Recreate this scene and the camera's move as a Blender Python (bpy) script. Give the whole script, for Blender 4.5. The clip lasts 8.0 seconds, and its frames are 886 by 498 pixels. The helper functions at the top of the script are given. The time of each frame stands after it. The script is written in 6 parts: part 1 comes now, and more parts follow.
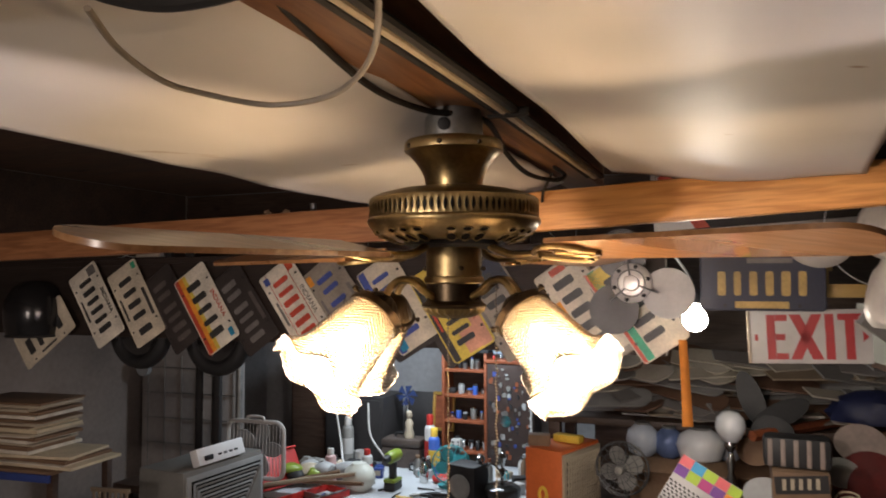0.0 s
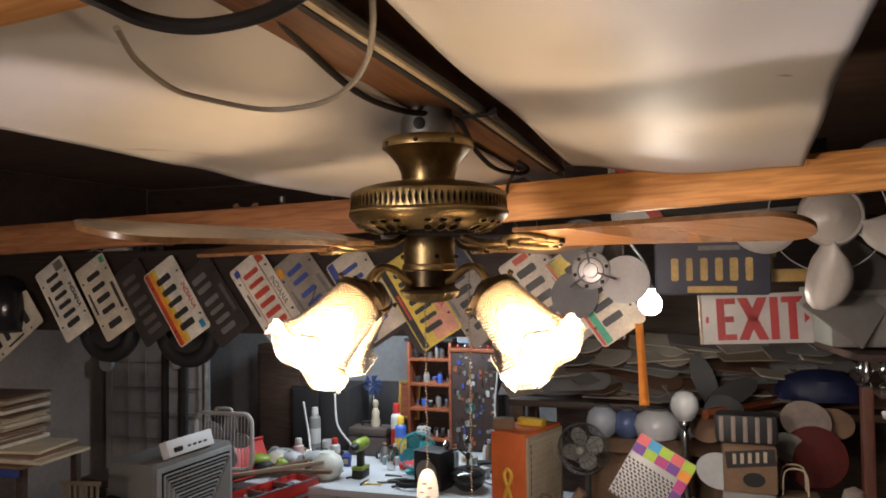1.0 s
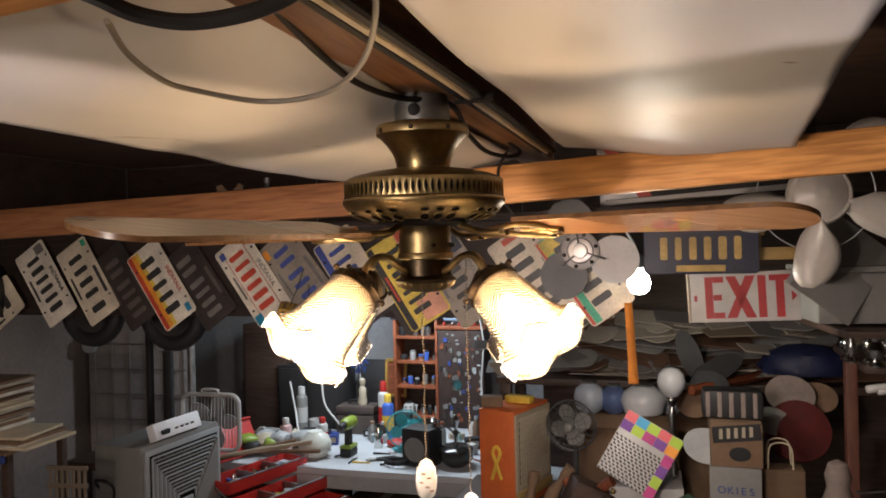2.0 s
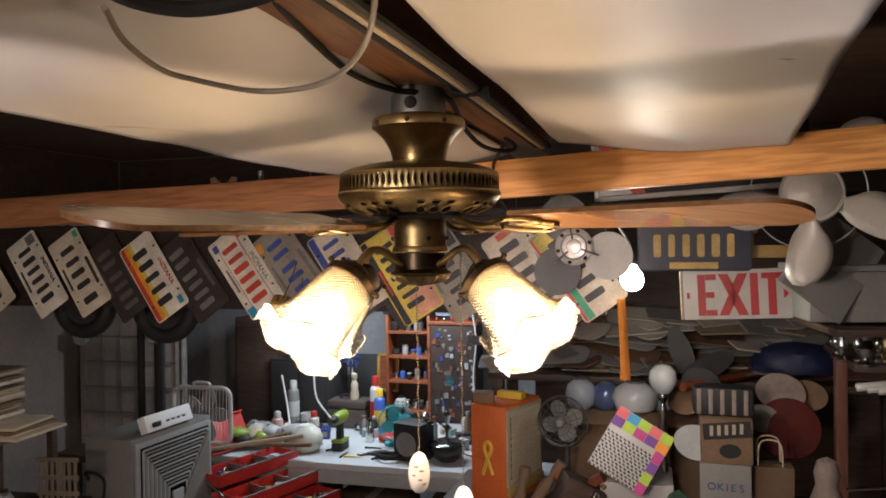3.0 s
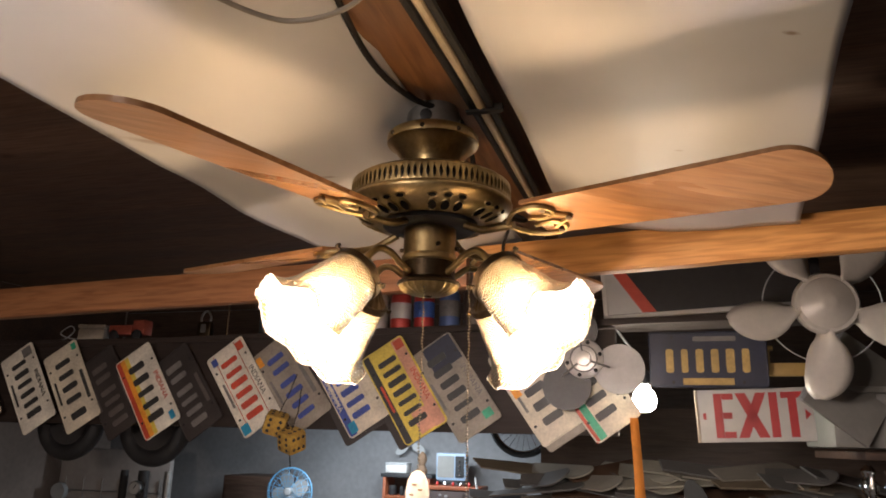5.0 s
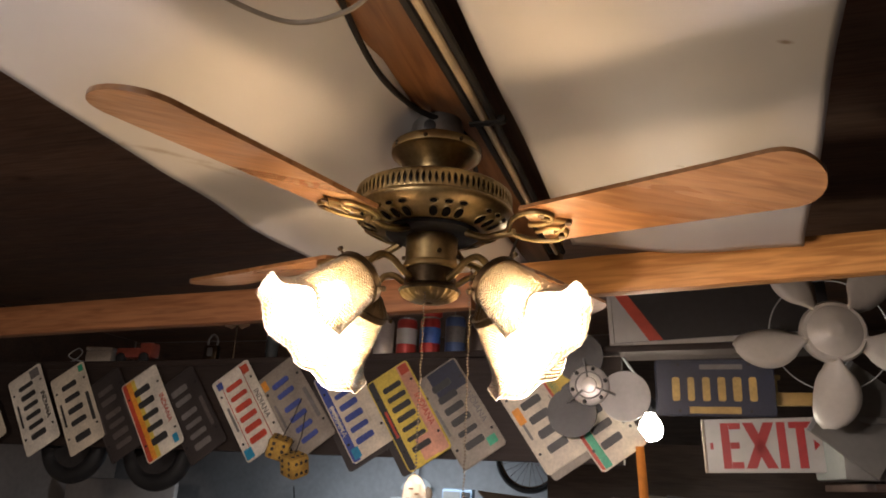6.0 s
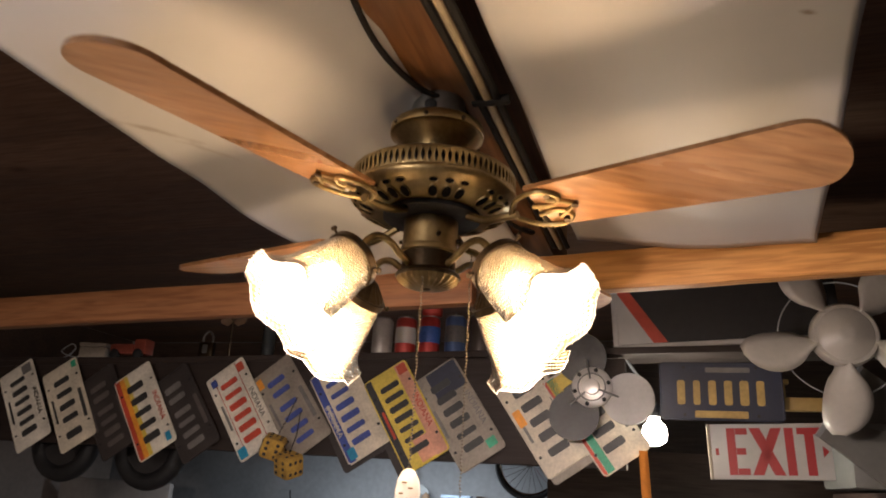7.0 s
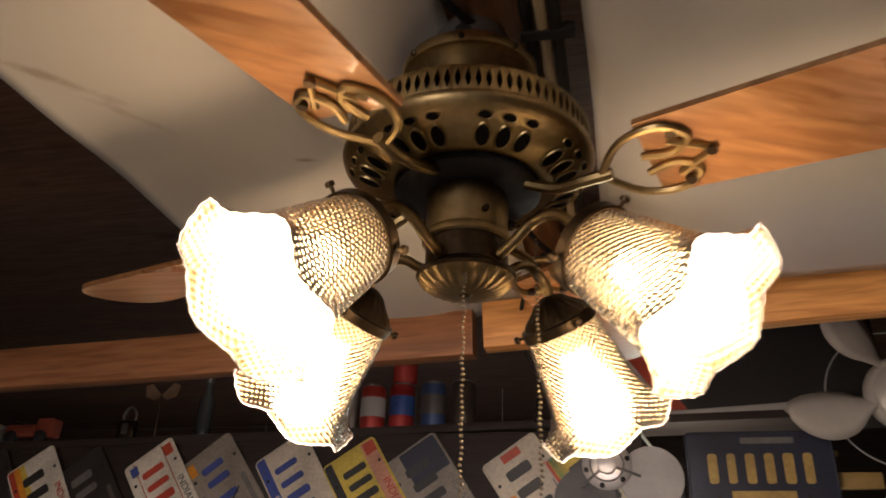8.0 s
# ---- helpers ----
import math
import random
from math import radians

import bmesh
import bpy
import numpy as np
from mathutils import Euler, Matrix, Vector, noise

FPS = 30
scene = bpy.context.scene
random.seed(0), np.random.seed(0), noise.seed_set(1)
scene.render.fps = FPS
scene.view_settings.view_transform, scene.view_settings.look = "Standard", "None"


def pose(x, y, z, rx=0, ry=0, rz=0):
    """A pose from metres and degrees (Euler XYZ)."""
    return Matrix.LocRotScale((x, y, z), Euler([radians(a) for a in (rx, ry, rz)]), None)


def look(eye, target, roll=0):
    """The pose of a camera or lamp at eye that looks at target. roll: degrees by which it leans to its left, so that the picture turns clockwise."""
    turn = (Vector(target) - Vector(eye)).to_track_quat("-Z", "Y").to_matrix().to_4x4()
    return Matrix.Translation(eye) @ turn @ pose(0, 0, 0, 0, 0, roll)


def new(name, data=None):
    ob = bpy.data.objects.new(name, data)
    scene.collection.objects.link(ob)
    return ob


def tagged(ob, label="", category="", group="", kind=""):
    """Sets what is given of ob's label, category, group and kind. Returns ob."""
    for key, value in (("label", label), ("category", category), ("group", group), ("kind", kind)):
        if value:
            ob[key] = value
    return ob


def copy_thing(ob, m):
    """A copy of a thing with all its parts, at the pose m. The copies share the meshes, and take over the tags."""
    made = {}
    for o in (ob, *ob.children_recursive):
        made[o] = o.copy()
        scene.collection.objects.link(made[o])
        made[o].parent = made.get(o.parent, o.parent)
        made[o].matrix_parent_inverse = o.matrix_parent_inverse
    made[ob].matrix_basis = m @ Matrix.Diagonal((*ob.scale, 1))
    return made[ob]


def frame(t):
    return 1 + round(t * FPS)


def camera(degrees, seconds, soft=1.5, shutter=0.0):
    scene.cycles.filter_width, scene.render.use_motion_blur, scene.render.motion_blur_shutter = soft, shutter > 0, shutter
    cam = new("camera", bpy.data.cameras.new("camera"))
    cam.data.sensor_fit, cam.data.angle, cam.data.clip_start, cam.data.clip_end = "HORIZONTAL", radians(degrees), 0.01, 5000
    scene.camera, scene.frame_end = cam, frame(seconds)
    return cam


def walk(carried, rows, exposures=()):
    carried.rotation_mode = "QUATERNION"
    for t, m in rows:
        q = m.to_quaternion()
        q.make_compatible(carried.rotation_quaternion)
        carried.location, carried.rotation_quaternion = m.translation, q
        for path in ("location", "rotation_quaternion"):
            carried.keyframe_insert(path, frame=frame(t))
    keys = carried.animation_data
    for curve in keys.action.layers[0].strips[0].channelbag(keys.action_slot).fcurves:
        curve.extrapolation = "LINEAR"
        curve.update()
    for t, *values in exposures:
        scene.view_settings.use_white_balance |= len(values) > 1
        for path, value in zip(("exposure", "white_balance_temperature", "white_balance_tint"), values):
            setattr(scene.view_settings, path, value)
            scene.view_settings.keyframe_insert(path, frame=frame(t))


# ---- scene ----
cam = camera(61.6, 8.0, soft=1.8, shutter=0.5)
PATH = [
    (0, (0.023, 0.364, 2.069), (-0.037, 2.362, 2.148), -0.1),
    (0.5, (0.030, 0.300, 2.058), (0.045, 2.299, 2.124), -1.1),
    (1, (0.003, 0.282, 2.063), (0.049, 2.280, 2.119), -0.8),
    (1.5, (-0.011, 0.291, 2.078), (0.044, 2.290, 2.091), -1.7),
    (2, (-0.016, 0.297, 2.083), (0.077, 2.295, 2.070), -1.4),
    (3.5, (-0.019, 0.298, 2.072), (0.091, 2.295, 2.047), -0.7),
    (4, (-0.009, 0.327, 1.955), (0.071, 2.316, 2.146), 0.3),
    (4.5, (-0.021, 0.347, 1.855), (0.139, 2.292, 2.294), 2.0),
    (5, (-0.020, 0.350, 1.826), (0.070, 2.285, 2.325), 1.5),
    (6.5, (0.001, 0.352, 1.767), (0.048, 2.251, 2.394), 2.9),
    (7, (0.002, 0.406, 1.765), (0.050, 2.307, 2.386), 3.5),
    (7.5, (-0.046, 0.611, 1.760), (0.127, 2.432, 2.568), 2.5),
    (8, (-0.074, 0.767, 1.786), (0.115, 2.571, 2.629), 1.8),
]
walk(cam, [(t, look(eye, target, roll)) for t, eye, target, roll in PATH], [(0, 0.58), (3.5, 0.57), (5, 0.70), (6.5, 0.38), (7.2, 0.50), (8.0, 0.0)])

# ---- light ----
scene.view_settings.exposure = 0.0
world = bpy.data.worlds.new("world")
world.use_nodes = True
scene.world = world
bg = world.node_tree.nodes["Background"]
bg.inputs["Color"].default_value = (0.35, 0.42, 0.55, 1)
bg.inputs["Strength"].default_value = 0.02


def lamp(name, kind, place, watts, colour, size=0.05, target=None):
    data = bpy.data.lights.new(name, kind)
    data.energy, data.color = watts, colour
    if kind == "AREA":
        data.shape, data.size, data.size_y = "RECTANGLE", size[0], size[1]
    else:
        data.shadow_soft_size = size
    ob = new(name, data)
    ob.matrix_world = look(place, target) if target else Matrix.Translation(place)
    return ob


# ---- the room's axes: s along the wall to the right, d away from the camera ----
TURN = -20.2
US = Vector((math.cos(radians(TURN)), math.sin(radians(TURN)), 0))
VD = Vector((-US.y, US.x, 0))


def room(s, d, z, rz=0, rx=0, ry=0):
    """A pose in the room's own axes."""
    return Matrix.Translation(US * s + VD * d + Vector((0, 0, z))) @ pose(0, 0, 0, 0, 0, TURN + rz) @ pose(0, 0, 0, rx, ry, 0)


def at(x, y, z, rz=0, rx=0, ry=0):
    """A pose in the world, turned with the room."""
    return Matrix.Translation((x, y, z)) @ pose(0, 0, 0, 0, 0, TURN + rz) @ pose(0, 0, 0, rx, ry, 0)


def board(x, z, off=0.0, spin=0.0):
    """A pose on the header's face; spin turns it in the face's plane, clockwise."""
    return at(x, 2.66 - 0.36 * x - off, z, 0, 0, spin)


# ---- materials ----
def mat(name, colour, rough=0.6, metal=0.0, vary=0.25, scale=8.0, bump=0.15, fine=60.0, tint=None, stretch=(1, 1, 1), spec=0.5):
    m = bpy.data.materials.new(name)
    m.use_nodes = True
    nt = m.node_tree
    b = nt.nodes["Principled BSDF"]
    tc = nt.nodes.new("ShaderNodeTexCoord")
    mp = nt.nodes.new("ShaderNodeMapping")
    mp.inputs["Scale"].default_value = stretch
    nt.links.new(tc.outputs["Object"], mp.inputs[0])
    n1 = nt.nodes.new("ShaderNodeTexNoise")
    n1.inputs["Scale"].default_value, n1.inputs["Detail"].default_value = scale, 4
    n2 = nt.nodes.new("ShaderNodeTexNoise")
    n2.inputs["Scale"].default_value, n2.inputs["Detail"].default_value = fine, 3
    for n in (n1, n2):
        nt.links.new(mp.outputs[0], n.inputs["Vector"])
    mul = nt.nodes.new("ShaderNodeMath")
    mul.operation = "MULTIPLY_ADD"
    nt.links.new(n2.outputs["Fac"], mul.inputs[0])
    mul.inputs[1].default_value = 0.45
    nt.links.new(n1.outputs["Fac"], mul.inputs[2])
    ramp = nt.nodes.new("ShaderNodeValToRGB")
    c = Vector(colour)
    dark = c * (1 - vary)
    light = Vector(tint) if tint else c * (1 + vary * 0.7)
    ramp.color_ramp.elements[0].position, ramp.color_ramp.elements[1].position = 0.45, 1.0
    ramp.color_ramp.elements[0].color = (*dark, 1)
    ramp.color_ramp.elements[1].color = (*light, 1)
    nt.links.new(mul.outputs[0], ramp.inputs[0])
    nt.links.new(ramp.outputs[0], b.inputs["Base Color"])
    rr = nt.nodes.new("ShaderNodeMapRange")
    rr.inputs["To Min"].default_value, rr.inputs["To Max"].default_value = max(0.03, rough - 0.12), min(1, rough + 0.12)
    nt.links.new(n1.outputs["Fac"], rr.inputs["Value"])
    nt.links.new(rr.outputs[0], b.inputs["Roughness"])
    b.inputs["Metallic"].default_value = metal
    b.inputs["Specular IOR Level"].default_value = spec
    if bump:
        bp = nt.nodes.new("ShaderNodeBump")
        bp.inputs["Strength"].default_value, bp.inputs["Distance"].default_value = bump, 0.004
        nt.links.new(n2.outputs["Fac"], bp.inputs["Height"])
        nt.links.new(bp.outputs[0], b.inputs["Normal"])
    return m


def wood(name, colour, axis=0, rough=0.55, vary=0.4, ring=22.0, knots=True, coat=0.0):
    """Sawn timber with the grain along one of the object's axes."""
    m = mat(name, colour, rough, 0, vary, 5.0, 0.25, 40.0, stretch=[0.12 if i == axis else 1.6 for i in range(3)])
    nt = m.node_tree
    b = nt.nodes["Principled BSDF"]
    ramp = next(n for n in nt.nodes if n.type == "VALTORGB")
    mp = next(n for n in nt.nodes if n.type == "MAPPING")
    wave = nt.nodes.new("ShaderNodeTexNoise")
    wave.inputs["Scale"].default_value, wave.inputs["Detail"].default_value, wave.inputs["Distortion"].default_value = ring * 3, 2, 0.6
    nt.links.new(mp.outputs[0], wave.inputs["Vector"])
    mix = nt.nodes.new("ShaderNodeMix")
    mix.data_type, mix.blend_type = "RGBA", "MULTIPLY"
    cr = nt.nodes.new("ShaderNodeValToRGB")
    cr.color_ramp.elements[0].position, cr.color_ramp.elements[0].color = 0.35, (0.62, 0.52, 0.42, 1)
    cr.color_ramp.elements[1].position, cr.color_ramp.elements[1].color = 0.6, (1, 1, 1, 1)
    nt.links.new(wave.outputs["Fac"], cr.inputs[0])
    mix.inputs["Factor"].default_value = 0.8
    nt.links.new(ramp.outputs[0], mix.inputs[6])
    nt.links.new(cr.outputs[0], mix.inputs[7])
    last = mix.outputs[2]
    if knots:
        tc = next(n for n in nt.nodes if n.type == "TEX_COORD")
        mk = nt.nodes.new("ShaderNodeMapping")
        mk.inputs["Scale"].default_value = [2.2 if i == axis else 5 for i in range(3)]
        vo = nt.nodes.new("ShaderNodeTexVoronoi")
        vo.inputs["Scale"].default_value = 1.0
        nt.links.new(tc.outputs["Object"], mk.inputs[0])
        nt.links.new(mk.outputs[0], vo.inputs["Vector"])
        kr = nt.nodes.new("ShaderNodeValToRGB")
        kr.color_ramp.elements[0].position, kr.color_ramp.elements[0].color = 0.03, (0.3, 0.17, 0.08, 1)
        kr.color_ramp.elements[1].position, kr.color_ramp.elements[1].color = 0.13, (1, 1, 1, 1)
        nt.links.new(vo.outputs["Distance"], kr.inputs[0])
        mk2 = nt.nodes.new("ShaderNodeMix")
        mk2.data_type, mk2.blend_type = "RGBA", "MULTIPLY"
        mk2.inputs["Factor"].default_value = 0.8
        nt.links.new(last, mk2.inputs[6])
        nt.links.new(kr.outputs[0], mk2.inputs[7])
        last = mk2.outputs[2]
    nt.links.new(last, b.inputs["Base Color"])
    b.inputs["Coat Weight"].default_value = coat
    return m


def glow(name, colour, strength):
    m = bpy.data.materials.new(name)
    m.use_nodes = True
    b = m.node_tree.nodes["Principled BSDF"]
    b.inputs["Base Color"].default_value = (0.9, 0.9, 0.9, 1)
    b.inputs["Emission Color"].default_value = (*colour, 1)
    b.inputs["Emission Strength"].default_value = strength
    return m


def glass(name, colour, clear=0.5, rough=0.1, cells=0.0, body=0.6):
    """Thin pressed glass: part clear, part scattering, with gloss."""
    m = bpy.data.materials.new(name)
    m.use_nodes = True
    nt = m.node_tree
    nt.nodes.remove(nt.nodes["Principled BSDF"])
    out = nt.nodes["Material Output"]
    tr = nt.nodes.new("ShaderNodeBsdfTransparent")
    tr.inputs[0].default_value = (*colour, 1)
    tl = nt.nodes.new("ShaderNodeBsdfTranslucent")
    tl.inputs[0].default_value = (*[c * body for c in colour], 1)
    gl = nt.nodes.new("ShaderNodeBsdfGlossy")
    gl.inputs["Roughness"].default_value = rough
    m1, m2 = nt.nodes.new("ShaderNodeMixShader"), nt.nodes.new("ShaderNodeMixShader")
    m1.inputs[0].default_value = 1 - clear
    nt.links.new(tr.outputs[0], m1.inputs[1])
    nt.links.new(tl.outputs[0], m1.inputs[2])
    fr = nt.nodes.new("ShaderNodeFresnel")
    fr.inputs[0].default_value = 1.5
    nt.links.new(fr.outputs[0], m2.inputs[0])
    nt.links.new(m1.outputs[0], m2.inputs[1])
    nt.links.new(gl.outputs[0], m2.inputs[2])
    nt.links.new(m2.outputs[0], out.inputs[0])
    if cells:
        tc = nt.nodes.new("ShaderNodeTexCoord")
        vo = nt.nodes.new("ShaderNodeTexVoronoi")
        vo.inputs["Scale"].default_value = cells
        bp = nt.nodes.new("ShaderNodeBump")
        bp.inputs["Strength"].default_value, bp.inputs["Distance"].default_value = 0.6, 0.002
        nt.links.new(tc.outputs["Object"], vo.inputs["Vector"])
        nt.links.new(vo.outputs["Distance"], bp.inputs["Height"])
        for n in (tl, gl, fr):
            nt.links.new(bp.outputs[0], n.inputs["Normal"])
    return m


def waffle_glass(name, tint, deep, pale, clear, body):
    """Pressed glass with a fine waffle of beads round its own z axis: part clear, part scattering, with gloss."""
    m = bpy.data.materials.new(name)
    m.use_nodes = True
    nt = m.node_tree
    nt.nodes.remove(nt.nodes["Principled BSDF"])
    out = nt.nodes["Material Output"]

    def node(kind, **props):
        n = nt.nodes.new(kind)
        for k, v in props.items():
            n.inputs[k].default_value = v
        return n

    def maths(op, a, b):
        n = nt.nodes.new("ShaderNodeMath")
        n.operation = op
        for i, v in enumerate((a, b)):
            if v is None:
                continue
            if isinstance(v, (int, float)):
                n.inputs[i].default_value = v
            else:
                nt.links.new(v, n.inputs[i])
        return n.outputs[0]

    tc = nt.nodes.new("ShaderNodeTexCoord")
    sep = nt.nodes.new("ShaderNodeSeparateXYZ")
    nt.links.new(tc.outputs["Object"], sep.inputs[0])
    ang = maths("ARCTAN2", sep.outputs[1], sep.outputs[0])
    u = maths("SINE", maths("MULTIPLY", ang, 36.0), None)
    v = maths("SINE", maths("MULTIPLY", sep.outputs[2], 1250.0), None)
    w = maths("MULTIPLY_ADD", maths("MULTIPLY", u, v), 0.5)
    w.node.inputs[2].default_value = 0.5
    # deep and pale beads put the waffle's shade and sparkle into the colour
    mixc = nt.nodes.new("ShaderNodeMix")
    mixc.data_type = "RGBA"
    nt.links.new(w, mixc.inputs["Factor"])
    mixc.inputs[6].default_value = (*[c * body for c in deep], 1)
    mixc.inputs[7].default_value = (*[c * body for c in pale], 1)
    tr = nt.nodes.new("ShaderNodeBsdfTransparent")
    tr.inputs[0].default_value = (*tint, 1)
    tl = nt.nodes.new("ShaderNodeBsdfTranslucent")
    df = nt.nodes.new("ShaderNodeBsdfDiffuse")
    gl = node("ShaderNodeBsdfGlossy", Roughness=0.18)
    bp = nt.nodes.new("ShaderNodeBump")
    bp.inputs["Strength"].default_value, bp.inputs["Distance"].default_value = 0.7, 0.002
    nt.links.new(w, bp.inputs["Height"])
    for n in (tl, df):
        nt.links.new(mixc.outputs[2], n.inputs[0])
    m0, m1, m2 = (nt.nodes.new("ShaderNodeMixShader") for _ in range(3))
    m0.inputs[0].default_value = 0.5
    nt.links.new(tl.outputs[0], m0.inputs[1])
    nt.links.new(df.outputs[0], m0.inputs[2])
    m1.inputs[0].default_value = 1 - clear
    nt.links.new(tr.outputs[0], m1.inputs[1])
    nt.links.new(m0.outputs[0], m1.inputs[2])
    fr = node("ShaderNodeFresnel", IOR=1.4)
    for n in (tl, df, gl, fr):
        nt.links.new(bp.outputs[0], n.inputs["Normal"])
    nt.links.new(fr.outputs[0], m2.inputs[0])
    nt.links.new(m1.outputs[0], m2.inputs[1])
    nt.links.new(gl.outputs[0], m2.inputs[2])
    nt.links.new(m2.outputs[0], out.inputs[0])
    return m


PINE = wood("pine", (0.63, 0.305, 0.095), 0, 0.5, 0.26)
# same pine, darkened so that the left tie's shade is in its colour
SHADEDPINE = wood("shaded_pine", (0.27, 0.115, 0.045), 0, 0.55, 0.4)
OLDWOOD = wood("old_wood", (0.175, 0.075, 0.024), 1, 0.5, 0.6)
DARKWOOD = wood("dark_wood", (0.065, 0.038, 0.026), 0, 0.6, 0.4)
# header and ledge wood, darker than dark_wood
VERYDARKWOOD = wood("very_dark_wood", (0.026, 0.016, 0.012), 0, 0.7, 0.4)
REDWOOD = wood("red_wood", (0.26, 0.075, 0.03), 0, 0.5, 0.35)
BLADEWOOD = wood("blade_wood", (0.25, 0.13, 0.058), 0, 0.3, 0.3, knots=False, coat=0.5)
SHEET = mat("white_sheet", (0.50, 0.493, 0.48), 0.5, 0, 0.07, 3.0, 0.08, 9.0)
PLASTER = mat("grey_plaster", (0.22, 0.22, 0.225), 0.8, 0, 0.25, 2.0, 0.3, 30)
CONCRETE = mat("concrete", (0.16, 0.155, 0.15), 0.9, 0, 0.3, 3.0, 0.4, 40)
BLACK = mat("black_rubber", (0.012, 0.012, 0.013), 0.6, 0, 0.4, 12, 0.3, 80)
DARK = mat("dark_paint", (0.02, 0.018, 0.018), 0.7, 0, 0.4, 4, 0.2, 50)
# set lighter than dark_wood to put some veiling glare into the roof
ROOFWOOD = wood("roof_wood", (0.16, 0.085, 0.05), 0, 0.7, 0.4)
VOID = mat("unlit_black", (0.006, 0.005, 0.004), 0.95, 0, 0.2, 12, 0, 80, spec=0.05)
BRASS = mat("antique_brass", (0.30, 0.22, 0.105), 0.36, 1.0, 0.35, 14, 0.04, 160, tint=(0.44, 0.33, 0.165))
BRASSDARK = mat("dark_brass", (0.075, 0.055, 0.035), 0.38, 1.0, 0.4, 20, 0.05, 160)
STEEL = mat("galvanised_steel", (0.30, 0.30, 0.29), 0.5, 1.0, 0.25, 25, 0.1, 120)
CHROME = mat("chrome", (0.62, 0.62, 0.6), 0.15, 1.0, 0.15, 12, 0.02, 100)
ALUMINIUM = mat("polished_aluminium", (0.62, 0.60, 0.57), 0.35, 0.45, 0.15, 14, 0.05, 100)
WHITE = mat("white_enamel", (0.46, 0.45, 0.43), 0.35, 0, 0.08, 9, 0.05, 60)
CREAM = mat("cream_plastic", (0.40, 0.34, 0.25), 0.5, 0, 0.12, 9, 0.08, 60)
GREYPL = mat("grey_plastic", (0.20, 0.195, 0.18), 0.5, 0, 0.15, 9, 0.1, 60)
LIGHTGREY = mat("light_grey", (0.32, 0.33, 0.33), 0.5, 0, 0.15, 9, 0.1, 60)
RED = mat("red_paint", (0.42, 0.025, 0.02), 0.4, 0, 0.25, 9, 0.08, 60)
ORANGE = mat("orange_paint", (0.62, 0.14, 0.035), 0.45, 0, 0.2, 7, 0.08, 60)
BLUE = mat("blue_paint", (0.03, 0.055, 0.22), 0.5, 0, 0.25, 8, 0.1, 60)
TEAL = mat("teal_plastic", (0.04, 0.30, 0.33), 0.35, 0, 0.25, 8, 0.05, 60)
GREEN = mat("green_plastic", (0.19, 0.26, 0.03), 0.4, 0, 0.2, 8, 0.05, 60)
YELLOW = mat("yellow_paint", (0.72, 0.48, 0.06), 0.5, 0, 0.2, 9, 0.1, 60)
PAPER = mat("paper", (0.58, 0.49, 0.34), 0.85, 0, 0.2, 10, 0.3, 90)
CARDBOARD = mat("cardboard", (0.18, 0.11, 0.065), 0.85, 0, 0.25, 6, 0.2, 70)
WORKTOP = mat("white_worktop", (0.46, 0.48, 0.50), 0.4, 0, 0.1, 5, 0.05, 60)


def scuffs(m, marks):
    """Small dark scuffs of their own shape, each at (x, y), so long and so wide, turned by degrees."""
    nt = m.node_tree
    b = nt.nodes["Principled BSDF"]
    tc = nt.nodes.new("ShaderNodeTexCoord")
    ns = nt.nodes.new("ShaderNodeTexNoise")
    ns.inputs["Scale"].default_value = 45.0
    nt.links.new(tc.outputs["Object"], ns.inputs["Vector"])
    last = b.inputs["Base Color"].links[0].from_socket
    for x, y, long_, wide, turn, amount in marks:
        mp = nt.nodes.new("ShaderNodeMapping")
        mp.vector_type = "TEXTURE"
        mp.inputs["Location"].default_value = (x, y, 2.27)
        mp.inputs["Rotation"].default_value = (0, 0, radians(turn))
        mp.inputs["Scale"].default_value = (long_, wide, 1)
        nt.links.new(tc.outputs["Object"], mp.inputs[0])
        ln = nt.nodes.new("ShaderNodeVectorMath")
        ln.operation = "LENGTH"
        nt.links.new(mp.outputs[0], ln.inputs[0])
        ad = nt.nodes.new("ShaderNodeMath")
        ad.operation = "MULTIPLY_ADD"
        ad.inputs[1].default_value = 1.6
        nt.links.new(ns.outputs["Fac"], ad.inputs[0])
        nt.links.new(ln.outputs["Value"], ad.inputs[2])
        rp = nt.nodes.new("ShaderNodeMapRange")
        rp.inputs["From Min"].default_value, rp.inputs["From Max"].default_value = 1.7, 0.9
        rp.inputs["To Max"].default_value = amount
        nt.links.new(ad.outputs[0], rp.inputs["Value"])
        mx = nt.nodes.new("ShaderNodeMix")
        mx.data_type = "RGBA"
        nt.links.new(rp.outputs[0], mx.inputs["Factor"])
        nt.links.new(last, mx.inputs[6])
        mx.inputs[7].default_value = (0.22, 0.15, 0.10, 1)
        last = mx.outputs[2]
    nt.links.new(last, b.inputs["Base Color"])


scuffs(SHEET, [(-0.881, 1.194, 0.10, 0.012, 50, 0.55), (-0.84, 1.27, 0.06, 0.010, 52, 0.35), (-0.682, 1.391, 0.018, 0.006, 20, 0.8), (-0.002, 1.118, 0.012, 0.005, 30, 0.9), (-0.12, 1.45, 0.009, 0.005, 10, 0.9), (-0.30, 0.75, 0.05, 0.02, 70, 0.2)])

